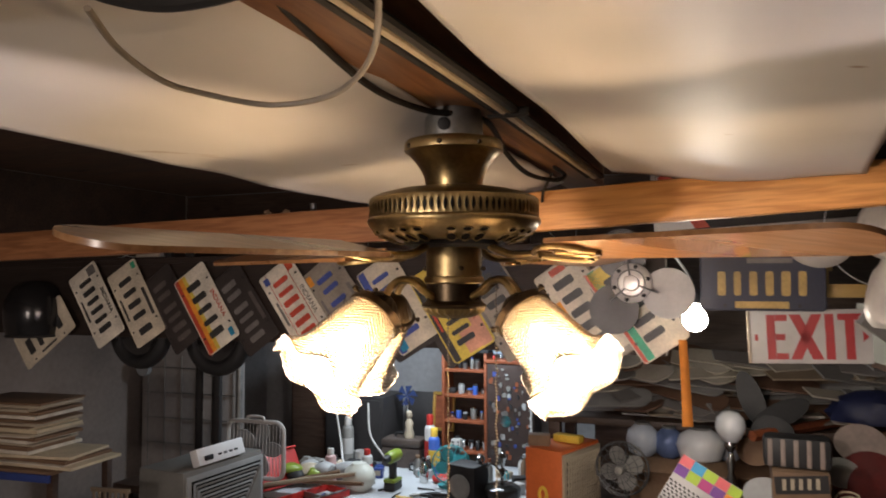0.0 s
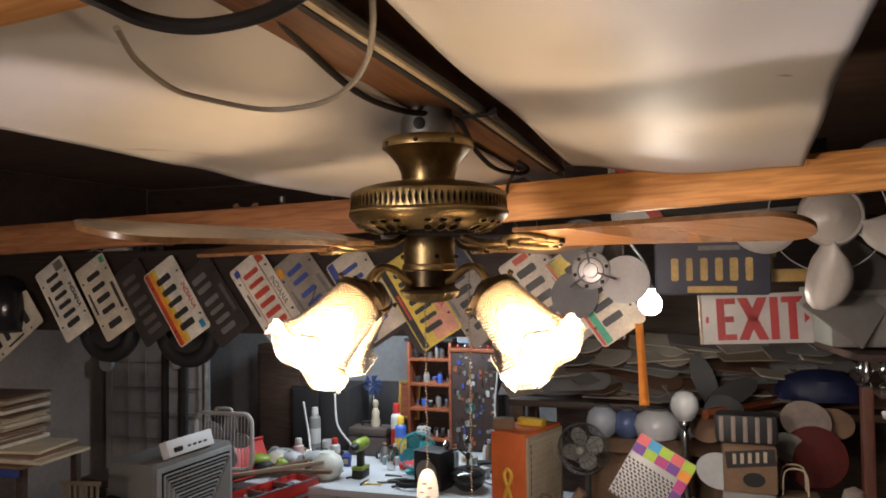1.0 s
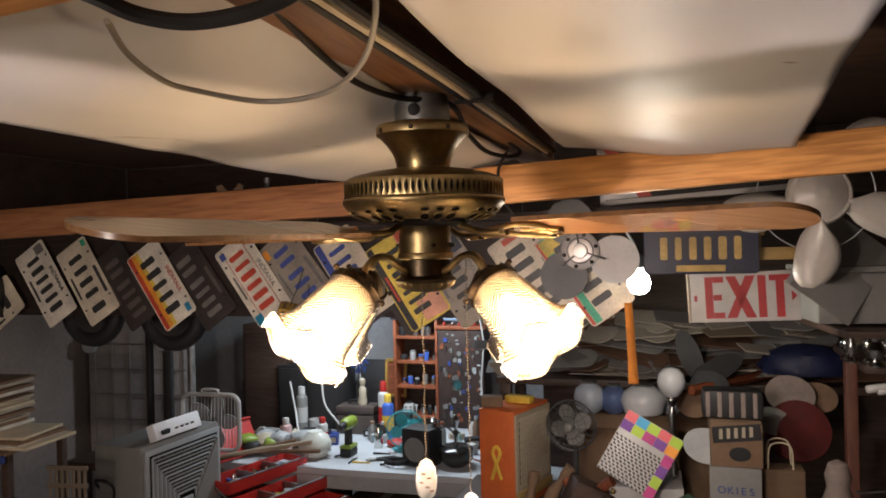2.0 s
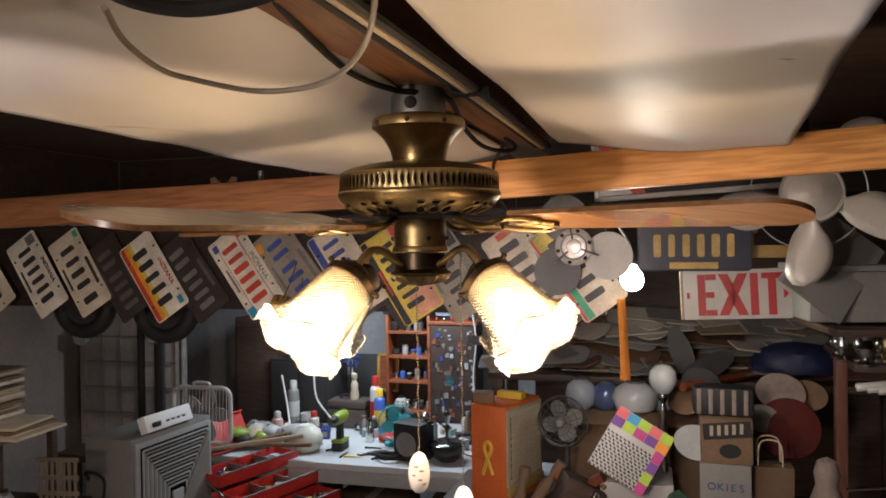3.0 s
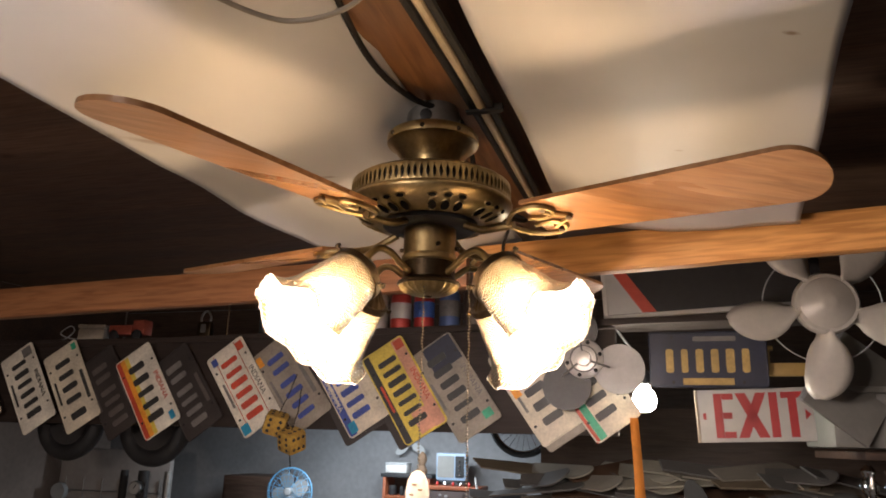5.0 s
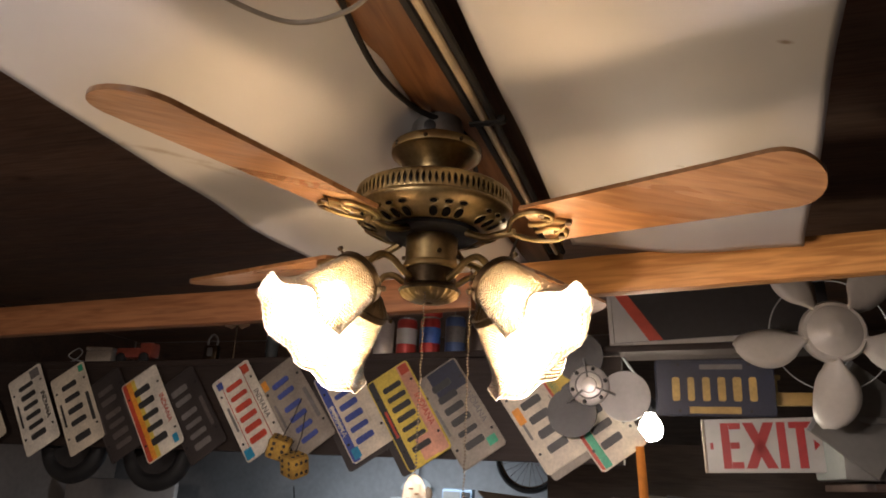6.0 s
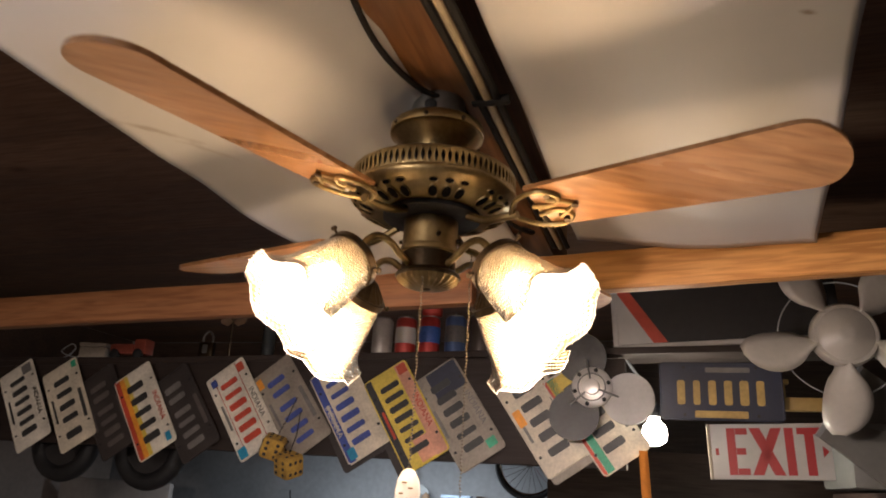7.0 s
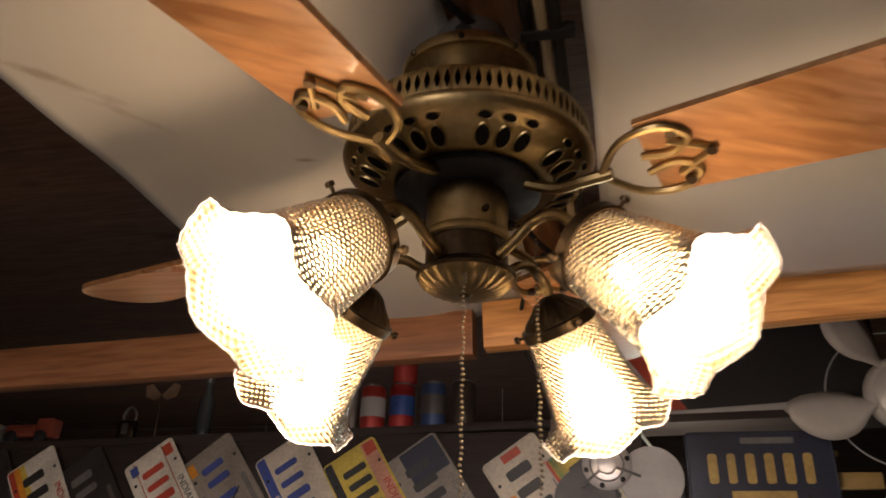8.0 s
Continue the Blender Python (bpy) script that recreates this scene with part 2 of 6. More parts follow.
# ---- mesh helpers ----
def bm_box(bm, size, at_=(0, 0, 0), bevel=0.0, turn=None):
    r = bmesh.ops.create_cube(bm, size=1)
    m = Matrix.Translation(at_) @ (turn if turn else Matrix.Identity(4)) @ Matrix.Diagonal((*size, 1))
    bmesh.ops.transform(bm, matrix=m, verts=r["verts"])
    if bevel:
        edges = list({e for v in r["verts"] for e in v.link_edges})
        bmesh.ops.bevel(bm, geom=edges, offset=bevel, segments=2, affect="EDGES", profile=0.6)
    return bm


def bm_lathe(bm, profile, seg=32, m=None, wave=None):
    """Turns (radius, height) points round z. wave(angle, k) may change a radius and height."""
    rings = []
    for k, (r, z) in enumerate(profile):
        ring = []
        for i in range(seg):
            a = 2 * math.pi * i / seg
            rr, zz = (r, z) if wave is None else wave(a, k, r, z)
            v = Vector((rr * math.cos(a), rr * math.sin(a), zz))
            ring.append(bm.verts.new(m @ v if m else v))
        rings.append(ring)
    for a, b in zip(rings, rings[1:]):
        for i in range(seg):
            j = (i + 1) % seg
            bm.faces.new((a[i], a[j], b[j], b[i]))
    for ring, flip in ((rings[0], True), (rings[-1], False)):
        if Vector(ring[0].co - ring[seg // 2].co).length > 1e-4 and wave is None:
            bm.faces.new(ring[::-1] if flip else ring)
    return bm


def bm_tube(bm, points, radius, seg=8, closed=False):
    """A round bar along points; radius may be a list."""
    pts = [Vector(p) for p in points]
    n = len(pts)
    radii = radius if isinstance(radius, (list, tuple)) else [radius] * n
    rings, up = [], Vector((0.03, 0.07, 1)).normalized()
    for i, p in enumerate(pts):
        a = pts[(i - 1) % n] if closed or i else p
        b = pts[(i + 1) % n] if closed or i < n - 1 else p
        way = (b - a).normalized()
        side = way.cross(up)
        side = side.normalized() if side.length > 1e-3 else Vector((1, 0, 0))
        up = side.cross(way).normalized()
        rings.append([bm.verts.new(p + radii[i] * (math.cos(q) * side + math.sin(q) * up)) for q in (2 * math.pi * k / seg for k in range(seg))])
    pairs = list(zip(rings, rings[1:])) + ([(rings[-1], rings[0])] if closed else [])
    for a, b in pairs:
        for k in range(seg):
            j = (k + 1) % seg
            bm.faces.new((a[k], a[j], b[j], b[k]))
    if not closed:
        bm.faces.new(rings[0][::-1])
        bm.faces.new(rings[-1])
    return bm


def smooth(points, n=8):
    """A smooth line through a few points."""
    p = [Vector(q) for q in points]
    p = [p[0] * 2 - p[1]] + p + [p[-1] * 2 - p[-2]]
    out = []
    for i in range(1, len(p) - 2):
        for k in range(n):
            t = k / n
            out.append(0.5 * (2 * p[i] + (p[i + 1] - p[i - 1]) * t + (2 * p[i - 1] - 5 * p[i] + 4 * p[i + 1] - p[i + 2]) * t * t + (3 * p[i] - p[i - 1] - 3 * p[i + 1] + p[i + 2]) * t ** 3))
    return out + [p[-2]]


def bm_plate(bm, outline, thick, m=None):
    """A slab from an outline in x and z, its front at y = 0 and its back at y = thick."""
    f = [bm.verts.new((x, 0, z)) for x, z in outline]
    b = [bm.verts.new((x, thick, z)) for x, z in outline]
    n = len(f)
    bm.faces.new(f)
    bm.faces.new(b[::-1])
    for i in range(n):
        bm.faces.new((f[i], b[i], b[(i + 1) % n], f[(i + 1) % n]))
    if m:
        bmesh.ops.transform(bm, matrix=m, verts=f + b)
    bmesh.ops.recalc_face_normals(bm, faces=bm.faces)
    return bm


def rounded(w, h, r, n=4, x=0, z=0):
    out = []
    for cx, cz, a0 in ((w / 2 - r, h / 2 - r, 0), (-w / 2 + r, h / 2 - r, 90), (-w / 2 + r, -h / 2 + r, 180), (w / 2 - r, -h / 2 + r, 270)):
        for k in range(n + 1):
            a = radians(a0 + 90 * k / n)
            out.append((x + cx + r * math.cos(a), z + cz + r * math.sin(a)))
    return out


def disc(rx, rz, n=24, x=0, z=0):
    return [(x + rx * math.cos(2 * math.pi * k / n), z + rz * math.sin(2 * math.pi * k / n)) for k in range(n)]


def part(name, bm, material, parent, label="", flat=False):
    me = bpy.data.meshes.new(name)
    bmesh.ops.recalc_face_normals(bm, faces=bm.faces)
    bm.to_mesh(me)
    bm.free()
    if not flat:
        me.polygons.foreach_set("use_smooth", [True] * len(me.polygons))
        me.set_sharp_from_angle(angle=radians(38))
    me.materials.append(material)
    ob = new(name, me)
    if parent is not None:
        ob.parent = parent
    if label:
        ob["label"] = label
    return ob


def thing(name, m, label, category, group="", kind=""):
    ob = new(name)
    ob.empty_display_size = 0.05
    ob.matrix_basis = m
    return tagged(ob, label, category, group, kind)


def solid(name, bm, material, m, label, category, group="", kind=""):
    """A thing of one mesh."""
    ob = part(name, bm, material, None)
    ob.matrix_basis = m
    return tagged(ob, label, category, group, kind)


def B():
    return bmesh.new()


def box(size, at_=(0, 0, 0), bevel=0.004, turn=None):
    return bm_box(B(), size, at_, bevel, turn)


def slab(outline, thick, m=None):
    return bm_plate(B(), outline, thick, m)


def lathe(profile, seg=32, m=None):
    return bm_lathe(B(), profile, seg, m)


def tube(points, radius, seg=8, closed=False):
    return bm_tube(B(), points, radius, seg, closed)


# ---- the setting ----
def setting(name, bm, material, m, label, category):
    ob = part(name, bm, material, None)
    ob.matrix_basis = m
    return tagged(ob, label, category, "", "structure")


setting("floor", box((7.4, 8.4, 0.1), (0, 0, -0.05), 0), CONCRETE, room(-0.6, 1.4, 0), "worn grey concrete garage floor", "floor")
setting("wall_back", box((7.4, 0.12, 2.9), (0, 0, 1.45), 0), PLASTER, room(-0.6, 5.1, 0), "painted grey block back wall", "wall")
setting("wall_left", box((0.12, 7.2, 2.9), (0, 0, 1.45), 0), mat("brown_grey_plaster", (0.27, 0.225, 0.20), 0.85, 0, 0.25, 2.0, 0.3, 30), room(-4.2, 1.4, 0), "dull brown-grey plastered side wall", "wall")
# two dark panels, added so the unlit roof space above the ties reads black
setting("shade_panel_left", box((0.03, 7.08, 0.72), (0, 0, 0), 0), DARKWOOD, room(-4.122, 1.4, 2.35), "added dark panel that puts roof-space shade on the side wall's top", "wall")
setting("shade_panel_back", box((7.28, 0.03, 0.76), (0, 0, 0), 0), DARKWOOD, room(-0.6, 5.022, 2.33), "added dark panel that puts roof-space shade on the back wall's top", "wall")
setting("wall_right", box((0.12, 7.2, 2.9), (0, 0, 1.45), 0), DARKWOOD, room(3.0, 1.4, 0), "dark wooden side wall", "wall")
setting("wall_front", box((7.4, 0.12, 2.9), (0, 0, 1.45), 0), PLASTER, room(-0.6, -2.2, 0), "painted grey block wall", "wall")
setting("ceiling", box((7.4, 7.4, 0.06), (0, 0, 2.75), 0), ROOFWOOD, room(-0.6, 1.4, 0), "dark boarded roof over the ties", "ceiling")


def timber(name, length, w, h, material, m, label, along=0):
    """A sawn beam with softened, slightly uneven edges; its length runs along local x (0) or y (1)."""
    bm = B()
    n = 24
    rnd = random.Random(name + label)
    ring = rounded(w, h, 0.004, 2)
    rings = []
    for i in range(n + 1):
        t = (i / n - 0.5) * length
        dy, dz = rnd.uniform(-0.0008, 0.0008), rnd.uniform(-0.0008, 0.0008)
        rings.append([bm.verts.new((t, y + dy, z + dz) if along == 0 else (y + dy, t, z + dz)) for y, z in ring])
    for a, b in zip(rings, rings[1:]):
        for i in range(len(ring)):
            j = (i + 1) % len(ring)
            bm.faces.new((a[i], a[j], b[j], b[i]))
    bm.faces.new(rings[0])
    bm.faces.new(rings[-1][::-1])
    return setting(name, bm, material, m, label, "beam")


# tie beam across the place behind the fan, in two lengths, the near tie and the joist that carries the fan
timber("beam_tie", 1.6, 0.038, 0.084, PINE, at(0.88, 2.03 - 0.372 * 0.88, 2.247, 0, 0, -2.8), "knotty orange pine tie beam under the joists")
# left length takes the darkened pine, which carries its shade
timber("beam_tie", 3.0, 0.038, 0.084, SHADEDPINE, at(-1.28, 2.05 + 0.397 * 1.28, 2.170, -1.0, 0, -1.4), "older red-brown pine tie beam under the joists")
timber("beam_near", 1.5, 0.038, 0.09, PINE, at(-0.76, 1.068, 2.302, -6.8), "orange pine tie beam over the camera")
timber("joist", 2.9, 0.086, 0.16, OLDWOOD, at(0, 1.35, 2.372, 1.2) @ Matrix.Translation((0.022, -0.5, 0)), "old brown joist that carries the ceiling fan", 1)


def sheet(name, s0, s1, d0, d1, height, label):
    """A thin white sheet tacked under the joists, sagging between them; s0(d) and s1(d) are its long edges."""
    bm = B()
    nu, nv = 34, 110
    grid = []
    for j in range(nv + 1):
        d = d0 + (d1 - d0) * j / nv
        row = []
        for i in range(nu + 1):
            u = i / nu
            s = s0(d) + (s1(d) - s0(d)) * u
            z = height(u, d)
            z += 0.006 * noise.noise(Vector((s * 4, d * 2.5, 1.7))) + 0.002 * noise.noise(Vector((s * 13, d * 9, 4.2)))
            z += 0.0012 * noise.noise(Vector((s * 22 + d * 9, d * 5, 7.7)))
            s += 0.010 * noise.noise(Vector((u * 2, d * 2.2, 9.0))) * (abs(u - 0.5) * 2)
            row.append(bm.verts.new((s, d, z)))
        grid.append(row)
    for a, b in zip(grid, grid[1:]):
        for i in range(nu):
            bm.faces.new((a[i], a[i + 1], b[i + 1], b[i]))
    ob = setting(name, bm, SHEET, pose(0, 0, 0, 0, 0, TURN), label, "ceiling sheet")
    mod = ob.modifiers.new("thick", "SOLIDIFY")
    mod.thickness = 0.002
    return ob


def left_height(u, d):
    return 2.266 - 0.014 * math.sin(math.pi * u) + 0.03 * u ** 3 - 0.016 * (1 - u) ** 9 - 0.02 * max(0, d - 1.4) + 0.006 * math.sin(d * 3)


def right_height(u, d):
    return 2.295 - 0.030 * math.sin(math.pi * 0.5 * min(1, 1.5 * u)) + 0.010 * math.sin(5 * d + 4 * u) * u * (1 - u) * 2 - 0.02 * max(0, d - 1.5)


sheet("ceiling_sheet_left", lambda d: -0.924 + 0.25 * max(0, d - 1.52) ** 1.3, lambda d: -0.47, -1.2, 1.96, left_height, "creased white plastic sheet tacked under the joists")
sheet("ceiling_sheet_right", lambda d: -0.345, lambda d: 0.05 + 0.068 * (d - 1.05), -1.2, 1.86, right_height, "creased white plastic sheet tacked under the joists")


# ---- the ceiling fan ----
FAN = Vector((0.008, 1.35, 0))
fan = thing("ceiling_fan", Matrix.Translation(FAN), "antique brass ceiling fan with wooden blades and four lit glass shades", "ceiling fan")
part("mounting_bracket", lathe([(0.036, 2.252), (0.039, 2.254), (0.039, 2.278), (0.036, 2.292)], 28), STEEL, fan, "grey steel bracket against the joist")
part("bracket_hole", lathe([(0.0085, 0), (0.0085, 0.004), (0.005, 0.005)], 14, Matrix.Translation((-0.012, -0.036, 2.268)) @ pose(0, 0, 0, 90)), BLACK, fan, "dark round hole")
part("canopy", lathe([(0.0378, 2.189), (0.0383, 2.196), (0.0404, 2.205), (0.0446, 2.214), (0.0504, 2.2225), (0.0572, 2.230), (0.0614, 2.2345), (0.0630, 2.2355), (0.0656, 2.2365), (0.0659, 2.239), (0.0656, 2.247), (0.0630, 2.2505), (0.0546, 2.2525), (0.0420, 2.253)], 56), BRASS, fan, "flared antique brass canopy")
for a in (-60, -105, -150, 20):
    m = Matrix.Translation((0.0656 * math.cos(radians(a)), 0.0656 * math.sin(radians(a)), 2.241)) @ pose(0, 0, 0, 0, 90, a)
    part("canopy_screw", lathe([(0.0032, -0.001), (0.0032, 0.0015), (0.002, 0.0028)], 10, m), BRASSDARK, fan)
part("housing_top", lathe([(0.0354, 2.190), (0.0520, 2.1885), (0.0780, 2.1845), (0.0978, 2.1795), (0.1071, 2.1755), (0.1118, 2.172), (0.1123, 2.1695)], 64), BRASS, fan, "domed brass motor cover")


def lattice():
    """The pierced band: two rows of tall ovals, cut from a thin strip."""
    bm = B()
    n, r, z0, z1 = 84, 0.1118, 2.1475, 2.1695
    for i in range(n):
        a0 = 2 * math.pi * i / n
        w = 2 * math.pi / n
        zm, hz = (z0 + z1) / 2, (z1 - z0) / 2
        outer, inner = [], []
        for k in range(16):
            q = 2 * math.pi * k / 16
            c, s_ = math.cos(q), math.sin(q)
            f = 1 / max(abs(c), abs(s_))
            outer.append((c * f * 0.5, s_ * f))
            inner.append((math.copysign(0.31 * (1 - abs(s_) ** 1.7), c), s_ * 0.82))
        rings = []
        for pts, rr in ((outer, r), (inner, r + 0.0006), (inner, r - 0.003)):
            rings.append([bm.verts.new((rr * math.cos(a0 + w * x), rr * math.sin(a0 + w * x), zm + hz * y)) for x, y in pts])
        for a, b in zip(rings, rings[1:]):
            for k in range(16):
                bm.faces.new((a[k], a[(k + 1) % 16], b[(k + 1) % 16], b[k]))
    bmesh.ops.remove_doubles(bm, verts=bm.verts, dist=0.00015)
    return bm


part("lattice_band", lattice(), BRASS, fan, "pierced brass lattice band")
part("motor", lathe([(0.0624, 2.145), (0.1019, 2.146), (0.1019, 2.171), (0.0624, 2.172)], 40), BLACK, fan, "dark motor behind the lattice")
low = part("housing_base", lathe([(0.1118, 2.1480), (0.1139, 2.1465), (0.1149, 2.1435), (0.1139, 2.1400), (0.1102, 2.1345), (0.1040, 2.1285), (0.0957, 2.1235), (0.0853, 2.1195), (0.0749, 2.1175), (0.0666, 2.1185), (0.0645, 2.124)], 72), BRASS, fan, "turned brass underside with oval vents")


def on_base(a, r, z, tilt):
    return Matrix.Translation((r * math.cos(a), r * math.sin(a), z)) @ pose(0, 0, 0, 0, 0, math.degrees(a)) @ pose(0, 0, 0, 0, 180 - tilt, 0) @ Matrix.Translation((0, 0, 0.0006))


for k in range(8):
    for j, off in enumerate((-11, 0, 11)):
        a = radians(45 * k + 10 + off)
        for r, z, tilt, rx, ry in ((0.0889, 2.1203, 21, 0.0112, 0.0062), (0.1045, 2.1289, 43, 0.0034, 0.0060)):
            bm = B()
            m = on_base(a, r, z, tilt)
            lip = [(1.16, -0.0006), (1.04, 0.0009), (0.92, 0.0004)]
            rings = [[bm.verts.new(m @ Vector((rx * f * math.cos(q), ry * f * math.sin(q), h))) for q in (2 * math.pi * i / 16 for i in range(16))] for f, h in lip]
            for p, q in zip(rings, rings[1:]):
                for i in range(16):
                    bm.faces.new((p[i], p[(i + 1) % 16], q[(i + 1) % 16], q[i]))
            rim = part("vent", bm, BRASS, fan)
            # black disc puts the dark inside the vent onto the uncut base
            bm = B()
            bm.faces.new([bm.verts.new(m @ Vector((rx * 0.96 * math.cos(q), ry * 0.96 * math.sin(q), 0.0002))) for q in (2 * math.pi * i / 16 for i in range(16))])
            hole = part("vent_dark_disc", bm, VOID, rim)
part("flywheel", lathe([(0.03, 2.128), (0.066, 2.127), (0.066, 2.113), (0.058, 2.109), (0.03, 2.109)], 40), BLACK, fan, "dark flywheel that carries the blades")
part("switch_housing", lathe([(0.030, 2.118), (0.0365, 2.116), (0.0365, 2.072), (0.0385, 2.071), (0.0395, 2.068), (0.0395, 2.064), (0.0375, 2.062)], 48), BRASS, fan, "brass switch housing")
part("light_fitter", lathe([(0.0360, 2.0635), (0.0360, 2.040), (0.0385, 2.037), (0.0425, 2.035), (0.0435, 2.0325), (0.0415, 2.030)], 48), BRASSDARK, fan, "dark brass light fitter")
bm = bm_lathe(B(), [(0.0415, 2.0305), (0.0385, 2.0265), (0.032, 2.0215), (0.023, 2.0180), (0.013, 2.0165), (0.0001, 2.0160)], 96, None, lambda a, k, r, z: (r * (1 + (0.05 if 0 < k < 5 else 0) * math.cos(24 * a)), z))
part("finial_bowl", bm, BRASS, fan, "fluted brass finial bowl")
part("finial_bead", lathe([(0.0001, 2.0145), (0.004, 2.0150), (0.006, 2.0165), (0.008, 2.0180)], 16), BRASSDARK, fan)
for a in (-75, -15, 45, 165):
    m = Matrix.Translation((0.0365 * math.cos(radians(a)), 0.0365 * math.sin(radians(a)), 2.082)) @ pose(0, 0, 0, 0, 90, a)
    part("set_screw", lathe([(0.003, 0), (0.003, 0.005), (0.0022, 0.006)], 10, m), BRASSDARK, fan)


def blade(angle):
    m = Matrix.Translation((0, 0, 2.104)) @ pose(0, 0, 0, 0, 0, angle) @ pose(0, 0, 0, -11, 0, 0)
    bm = B()
    n = 14
    top, bot = [], []
    outline = []
    for i in range(n + 1):
        t = i / n
        outline.append((0.165 + 0.30 * t, -(0.043 + 0.014 * t)))
    for k in range(1, 12):
        a = radians(-90 + 180 * k / 12)
        outline.append((0.465 + 0.040 * math.cos(a), 0.057 * math.sin(a)))
    outline += [(x, -y) for x, y in reversed(outline[:n + 1])]
    for z, ring in ((0.0028, top), (-0.0028, bot)):
        for x, y in outline:
            ring.append(bm.verts.new(m @ Vector((x, y, z))))
    bm.faces.new(top)
    bm.faces.new(bot[::-1])
    k = len(top)
    for i in range(k):
        bm.faces.new((top[i], bot[i], bot[(i + 1) % k], top[(i + 1) % k]))
    ob = part("blade", bm, BLADEWOOD, fan, "wood-grained fan blade at rest")
    # blade iron: an arm that splits into two scrolled loops
    bm = B()
    bm_tube(bm, [m @ Vector(p) for p in smooth([(0.058, 0, 0.006), (0.085, 0.004, -0.004), (0.11, 0, -0.007), (0.135, 0, -0.0065)], 5)], 0.0052, 8)
    for sgn in (1, -1):
        loop = [(0.125, 0, -0.006), (0.150, sgn * 0.030, -0.006), (0.182, sgn * 0.037, -0.006), (0.200, sgn * 0.020, -0.006), (0.185, sgn * 0.006, -0.006), (0.162, sgn * 0.010, -0.006)]
        bm_tube(bm, [m @ Vector(p) for p in smooth(loop, 5)], 0.0034, 7)
    bm_tube(bm, [m @ Vector((0.185, 0.02, -0.006)), m @ Vector((0.215, 0, -0.006)), m @ Vector((0.185, -0.02, -0.006))], 0.0034, 7)
    iron = part("blade_iron", bm, BRASS, fan, "scrolled brass blade iron")
    for x, y in ((0.19, 0.028), (0.19, -0.028), (0.213, 0)):
        part("blade_screw", lathe([(0.0045, -0.0095), (0.0045, -0.006), (0.003, -0.004)], 10, m @ Matrix.Translation((x, y, 0))), BRASSDARK, iron)


for k in range(4):
    blade(-38 + 90 * k)

# clear glass tinted amber to carry the lamps' warm reflections
SHADE = waffle_glass("warm_lit_pressed_glass", (1.0, 0.80, 0.50), (0.42, 0.19, 0.04), (1.0, 0.78, 0.40), 0.20, 0.28)
BULB = glow("lit_bulb", (1.0, 0.88, 0.70), 60.0)


def light(angle, tilt):
    """One arm of the light kit: a gooseneck, a fluted cup, a ruffled bell shade and a bulb."""
    turn = pose(0, 0, 0, 0, 0, angle)
    arm_pts = [turn @ Vector(p) for p in smooth([(0.034, 0, 2.045), (0.050, 0, 2.053), (0.068, 0, 2.065), (0.088, 0, 2.067), (0.104, 0, 2.055), (0.111, 0, 2.042)], 6)]
    arm = part("lamp_arm", tube(arm_pts, 0.0048, 10), BRASS, fan, "curved brass lamp arm")
    axis = turn @ Matrix.Translation((0.110, 0, 2.037)) @ pose(0, 0, 0, 0, 180 - tilt, 0)
    bm = bm_lathe(B(), [(0.0001, -0.010), (0.007, -0.0095), (0.014, -0.006), (0.021, 0.001), (0.0295, 0.008), (0.0335, 0.0135)], 72, axis, lambda a, k, r, z: (r * (1 + (0.045 if 1 < k < 5 else 0) * math.cos(18 * a)), z))
    cup = part("lamp_cup", bm, BRASSDARK, fan, "fluted dark brass shade holder")
    part("cup_ring", lathe([(0.0335, 0.0125), (0.0372, 0.0135), (0.0372, 0.0225), (0.0355, 0.0235), (0.0340, 0.0225)], 48, axis), BRASSDARK, cup)
    for a in (0, 120, 240):
        m = axis @ pose(0, 0, 0, 0, 0, a + 60) @ Matrix.Translation((0.0365, 0, 0.018)) @ pose(0, 0, 0, 0, 90, 0)
        part("thumb_screw", lathe([(0.0016, 0), (0.0016, 0.005), (0.0038, 0.0055), (0.0038, 0.009), (0.002, 0.010)], 10, m), BRASSDARK, cup)
    prof = [(0.0318, 0.0170), (0.0346, 0.0245), (0.0366, 0.0352), (0.0384, 0.0481), (0.0401, 0.0610), (0.0416, 0.0738), (0.0433, 0.0867), (0.0457, 0.0996), (0.0507, 0.1114), (0.0567, 0.1210), (0.0612, 0.1263)]

    def ruffle(a, k, r, z):
        f = max(0, (k - 5) / 5) ** 1.6
        wave = 0.5 * math.cos(6 * a) + 0.5 * (1 - 2 * abs(math.sin(3 * a)))
        bead = 0.0007 * math.cos(36 * a) * (1 if round(k) % 2 else -1)
        return r * (1 + 0.055 * f * wave) + bead, z - 0.006 * f * wave

    fine = [prof[0]]
    for a, b in zip(prof, prof[1:]):
        fine += [((a[0] + b[0]) / 2, (a[1] + b[1]) / 2), b]
    bm = bm_lathe(B(), fine, 108, None, lambda a, k, r, z: ruffle(a, k / 2, r, z) if k % 2 == 0 else (ruffle(a, k / 2, r, z)[0] + 0.0007 * math.cos(36 * a), ruffle(a, k / 2, r, z)[1]))
    shade = part("shade", bm, SHADE, fan, "ruffled pressed-glass bell shade, warm lamplight put into its amber tint")
    shade.matrix_basis = axis
    part("shade_rim", tube([Vector((r * math.cos(a), r * math.sin(a), z)) for a in (2 * math.pi * i / 72 for i in range(72)) for r, z in [ruffle(a, 10, 0.0616, 0.1268)]], 0.0011, 6, True), glass_rim, shade)
